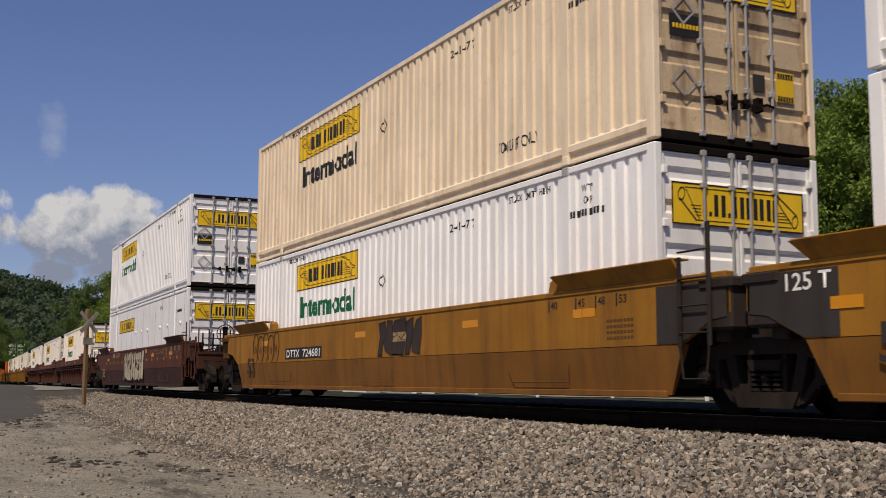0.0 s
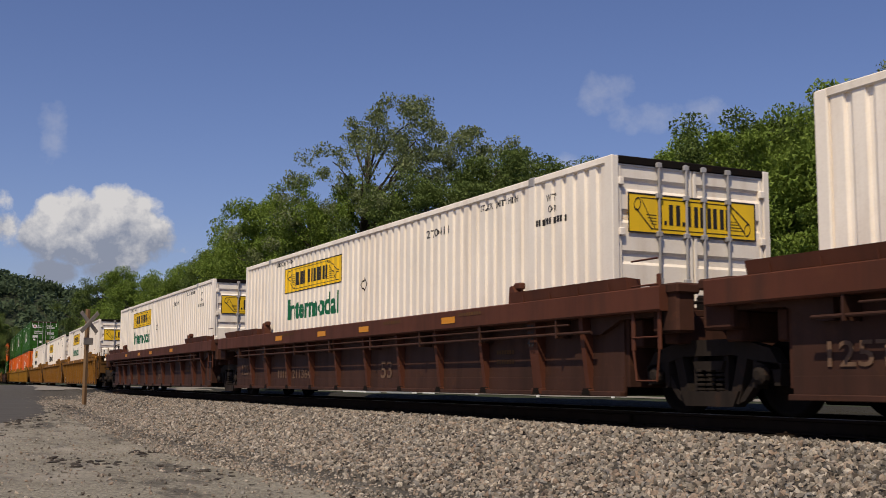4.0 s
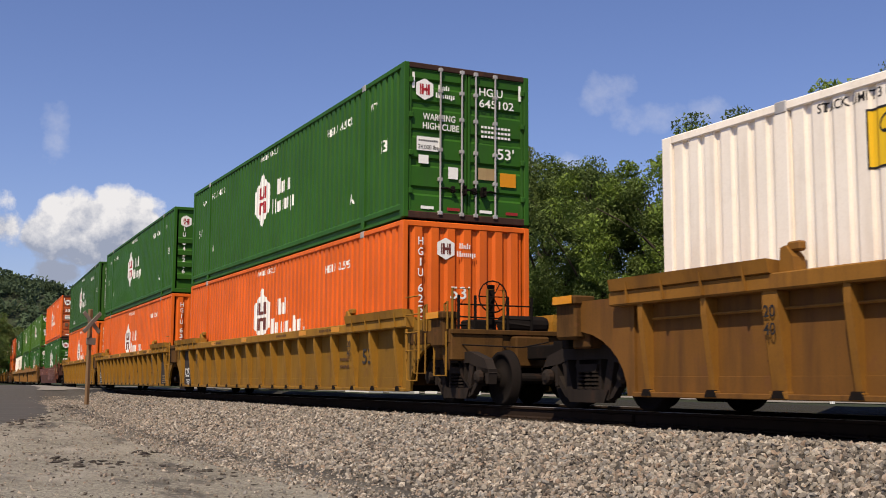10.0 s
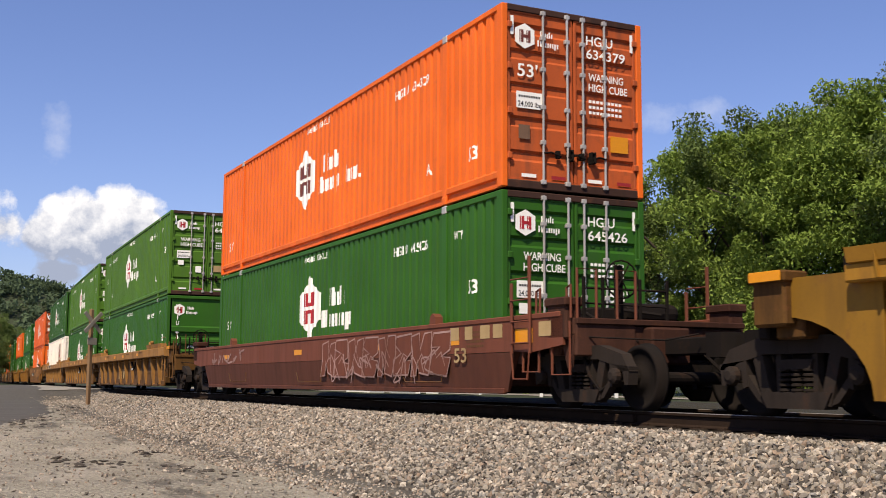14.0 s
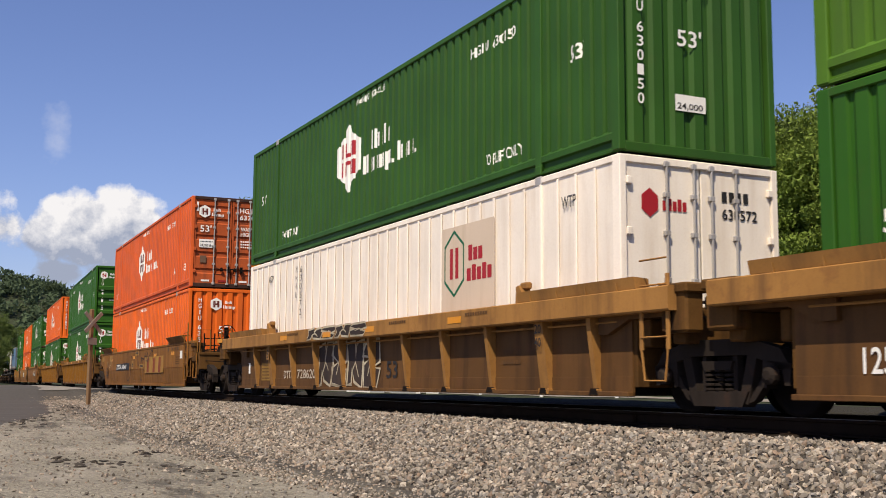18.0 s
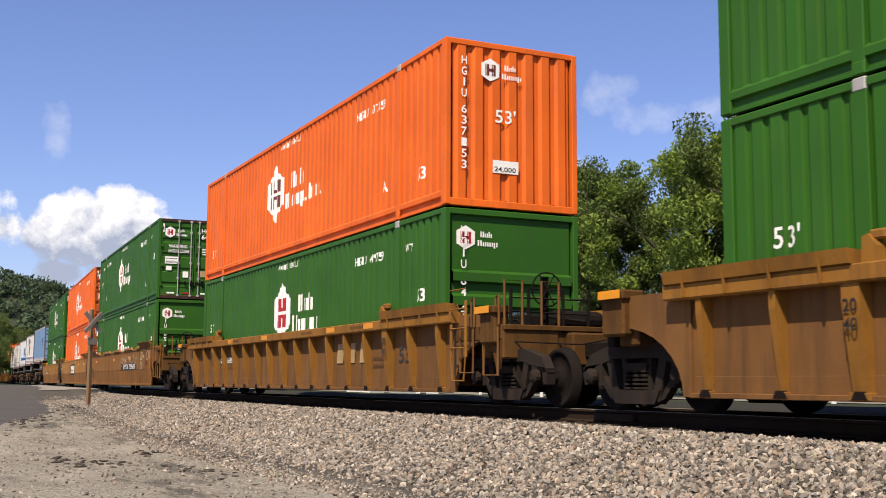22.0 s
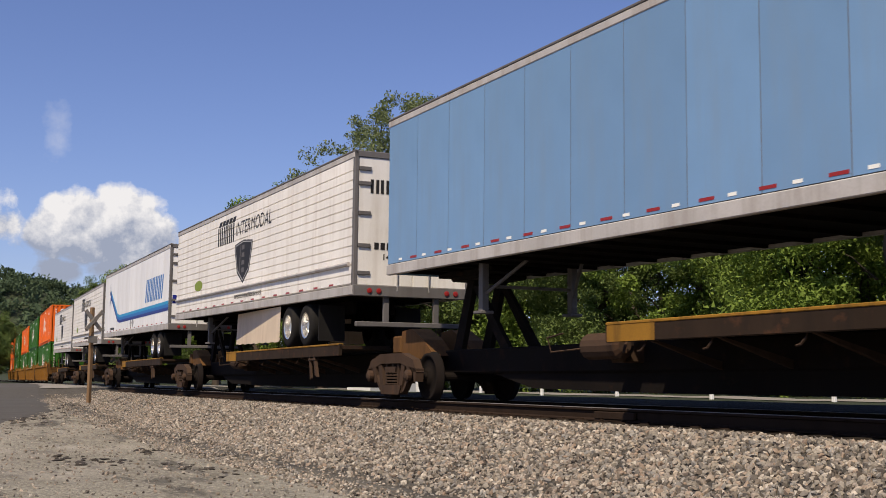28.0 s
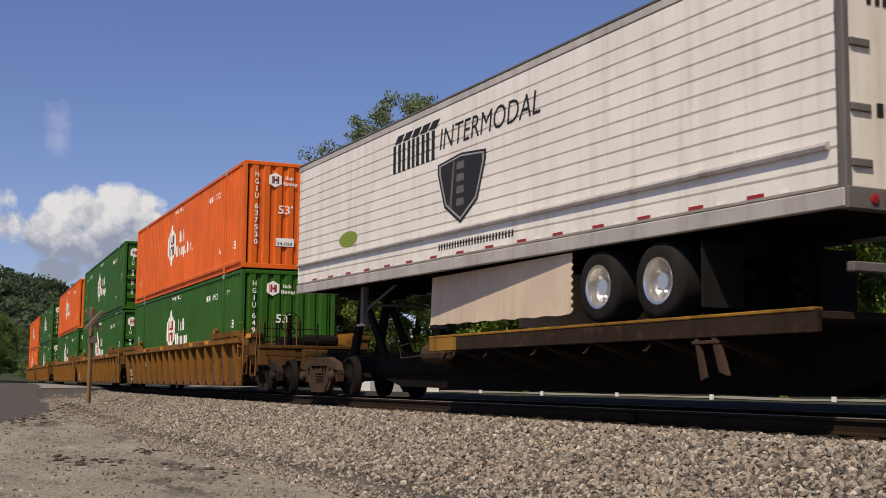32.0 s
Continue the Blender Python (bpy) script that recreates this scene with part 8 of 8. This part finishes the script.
u16 = smooth_car("ochre smooth-sided well car with yellow emblem patches", OCHRE, False, False, "", OCHRE, (True, True))
YEL = paint("worn yellow emblem paint", (0.33, 0.175, 0.035), 0.65, (0.2, 0.1, 0.04), 0.6, 0.1)
RED16 = paint("worn red emblem paint", (0.20, 0.035, 0.016), 0.65, (0.3, 0.15, 0.04), 0.6, 0.1)
for x, z, w, h, mm in ((-8.48, 1.30, 0.83, 0.17, YEL), (-9.28, 0.80, 0.43, 0.32, YEL), (-7.52, 0.83, 0.95, 0.14, YEL), (-17.4, 1.2, 0.6, 0.2, YEL), (-15.1, 1.22, 0.75, 0.2, YEL), (-6.3, 0.64, 3.5, 0.56, YEL),
                    (-0.1, 1.05, 0.36, 0.24, LOGO_WHITE)):
    part("painted_patch", flat_poly([(0, 0), (w, 0), (w, h), (0, h)]), mm, u16, "worn painted patch", Matrix.Translation((x, -1.504, z)))
for x in (-5.9, -4.75, -3.7):
    part("emblem_bar", kept("embar", lambda: flat_poly([(0.0, 0.0), (0.42, 0.0), (0.48, 0.5), (0.06, 0.5)])), RED16, u16, "red emblem bar", Matrix.Translation((x, -1.507, 0.66)))
part("number_board", flat_poly([(0, 0), (3.28, 0), (3.28, 0.27), (0, 0.27)]), BLACK, u16, "black number board", Matrix.Translation((-13.14, -1.503, 0.78)))
part("lettering", letters("DTTX", 1.15, 0.19, 0.1), LOGO_WHITE, u16, "white owner code", Matrix.Translation((-13.02, -1.507, 0.82)))
car_text(u16, "646449", -11.7, 0.82, 1.15, 0.19, LOGO_WHITE, -1.507, "white fleet number")
for x, z, w in ((-9.22, 0.88, 0.3), (-9.18, 0.97, 0.2), (-8.4, 1.36, 0.6), (-7.4, 0.87, 0.7)):
    car_bars(u16, 6, x, z, w, 0.06, BLACK, -1.507, 0.4)
for k, (x, w, h) in enumerate(((-11.2, 0.85, 0.55), (-9.9, 0.6, 0.4), (-8.0, 0.5, 0.7), (-10.6, 1.3, 0.5), (-7.3, 0.7, 0.5))):
    loops(u16, x, 0.92 if k < 3 else 0.36, w, h, GRAFF_DARK, 70 + k, 0.035)
scrawl(u16, -7.4, 1.0, 2.6, 0.45, GRAFF_DARK, 52, 8, 0.04)
scrawl(u16, -16.0, 0.9, 1.6, 0.4, PALE, 53, 6, 0.03)
unit(-311.7, u16, hub(ORANGE, "ribs", "635552", False), hub(ORANGE2, "door", "637007", True))
unit(-335.3, ribbed_car("rusty brown-gold ribbed railway well car", RUSTGOLD, CHORD, False, False, "", trucks=(True, True)), hub(GREEN, "bands", "649655", False), hub(GREEN, "bands", "649102", True))
u18 = ribbed_car("rusty brown-gold ribbed well car, pale emblem blocks", RUSTGOLD, CHORD, False, False, "659910", trucks=(True, True))
for k in range(3):
    part("emblem_block", STORE["emblock2"], PALE, u18, "pale emblem block", Matrix.Translation((-4.75 + 0.62 * k, -1.386, 0.72)))
unit(-358.3, u18, hub(GREEN, "bands", "649759", False), hub(ORANGE, "ribs", "637153", True))
RED_TAG = paint("faded red spray", (0.26, 0.06, 0.03), 0.7, (0.2, 0.09, 0.02), 0.5)
u19 = smooth_car("ochre smooth-sided well car with white scrawls", OCHRE, False, True, "", OCHRE, (True, False))
part("number_board", flat_poly([(0, 0), (3.87, 0), (3.87, 0.25), (0, 0.25)]), GREY, u19, "dark number board", Matrix.Translation((-6.62, -1.503, 0.78)))
car_text(u19, "723635", -4.45, 0.82, 1.5, 0.18, LOGO_WHITE, -1.506, "white fleet number")
car_text(u19, "DTTX", -5.85, 0.82, 1.2, 0.18, LOGO_WHITE, -1.506, "white owner code")
scrawl(u19, -6.6, 0.85, 4.2, 0.5, GRAFF_PALE, 41, 17, 0.026, -1.511)
for z in (0.78, 1.12):
    tag_letters(u19, -1.75, z, 0.62, 0.27, OCHRE, GRAFF_PALE, 42, 4, -1.507, 0.017)
for a, b in ((-14.2, -13.1), (-11.9, -9.7), (-8.8, -6.7), (-5.64, -3.6), (-2.65, -1.86)):
    part("guide_rail", Geo().prism([(a, 1.54), (b, 1.54), (b - 0.1, 1.63), (a + 0.1, 1.61)], -1.56, -1.50), TAN, u19, "low angled guide rail")
fish = Geo()
ribbon(fish, curve_through([(0.35, 1.12), (0.05, 1.34), (-0.2, 1.42), (-0.42, 1.32), (-0.40, 1.16), (-0.15, 1.10), (0.1, 1.2), (0.33, 1.40)], 6), 0.028, -1.511)
ribbon(fish, [(-0.34, 1.20), (-0.22, 1.34)], 0.025, -1.511)
ribbon(fish, [(-0.34, 1.33), (-0.2, 1.22)], 0.025, -1.511)
part("graffiti", fish, GRAFF_PALE, u19, "pale sprayed fish outline")
scrawl(u19, -0.72, 0.98, 0.5, 0.2, RED_TAG, 44, 3, 0.03, -1.511)
unit(-381.9, u19, hub(GREEN, "bands", "650086", False), hub(GREEN, "door", "649979", True))
STAINED = paint("stained gold car paint", (0.33, 0.148, 0.018), 0.6, (0.09, 0.04, 0.03), 0.8, 0.75)
u20 = smooth_car("gold smooth-sided well car with dark stains", STAINED, True, True, "", OCHRE, gear=GREY, load_text=True)
part("emblem_board", flat_poly([(0, 0), (2.64, 0), (2.64, 0.6), (0, 0.6)]), GREY, u20, "dark emblem board", Matrix.Translation((-9.38, -1.503, 0.70)))
for i in range(3):
    part("emblem_block", kept("emblock", lambda: flat_poly([(0.0, 0.0), (0.6, 0.0), (0.7, 0.42), (0.1, 0.42)])), LOGO_WHITE, u20, "white emblem block", Matrix.Translation((-9.2 + 0.78 * i, -1.506, 0.79)))
    part("emblem_line", kept("emline", lambda: bars(1, 1.5, 0.022).mesh("m")), GREY, u20, "", Matrix.Translation((-8.85, -1.509, 0.86 + 0.075 * i)))
car_text(u20, "C", -11.0, 0.85, 0.16, 0.22, BLACK, -1.506)
up20 = hub(ORANGE, "door", "639102", True)
mark("red_tape", "redtape", lambda: flat_poly([(0, 0), (1.55, 0), (1.55, 0.13), (0, 0.13)]), -15.65, 0.33, BRIGHT_RED, up20, "bright red patch")
unit(-400.9, u20, hub(ORANGE, "door", "635690", False), up20)
u21 = smooth_car("gold smooth-sided well car with a number board", GOLD2, True, False, "723635", OCHRE, (True, True), GREY)
low21 = hub(GREEN, "ribs", "615035", False)
mark("repair_panel", "repair", lambda: flat_poly([(0, 0), (1.75, 0), (1.75, 2.55), (0, 2.55)]), -1.9, 0.22, BLUE_GREEN, low21, "bluish repainted side panel", -0.001)
unit(-420.1, u21, low21, hub(GREEN, "door", "646712", True))
for i, (s, kind, label, num) in enumerate(((-441.1, "blue", "light blue road trailer with grey rails", "14001"), (-458.9, "lined", "white ribbed road trailer with black shield emblem", "148045"), (-476.2, "striped", "white road trailer with blue swoosh stripes", ""), (-493.2, "lined", "white ribbed road trailer with black shield emblem", "148012"), (-510.1, "lined", "white ribbed road trailer with black shield emblem", "14801"))):
    ride(spine_car("dark skeletal spine car with rusty yellow wheel decks", i == 0, i == 4), s, 0.0)
    ride(trailer(kind, label, num), s, -2.03)
for s, f, r, lo, up, num in ((-530.8, False, True, (GREEN, "ribs"), (ORANGE, "ribs"), "750120"), (-550.2, True, True, (GREEN, "bands"), (GREEN, "bands"), "750120"), (-569.6, True, False, (GREEN, "bands"), (ORANGE, "ribs"), "750120"), (-593.0, False, True, (GREEN, "bands"), (GREEN3, "bands"), "750122"), (-612.4, True, True, (ORANGE, "ribs"), (ORANGE, "ribs"), "750122")):
    unit(s, ribbed_car(GOLD_LABEL, GOLD, CHORD, f, r, num, grey_front=f, grey_rear=r, trucks=(True, not r)), hub(*lo, "649%03d" % (-s % 1000), False), hub(*up, "637%03d" % (-s % 1000), True))


def motions():
    """The whole train rolls by along its line."""
    for ob, s0, z, back in RIDES:
        lean = pose(0, 0, 0, 0, 0.85, 0) if z < 0 else Matrix()
        walk(ob, [(t, on_track(s0 + gone(t), abs(z), back) @ lean) for t in [0.2 * i for i in range(14)] + [0.8 * i for i in range(4, 41)]])


motions()
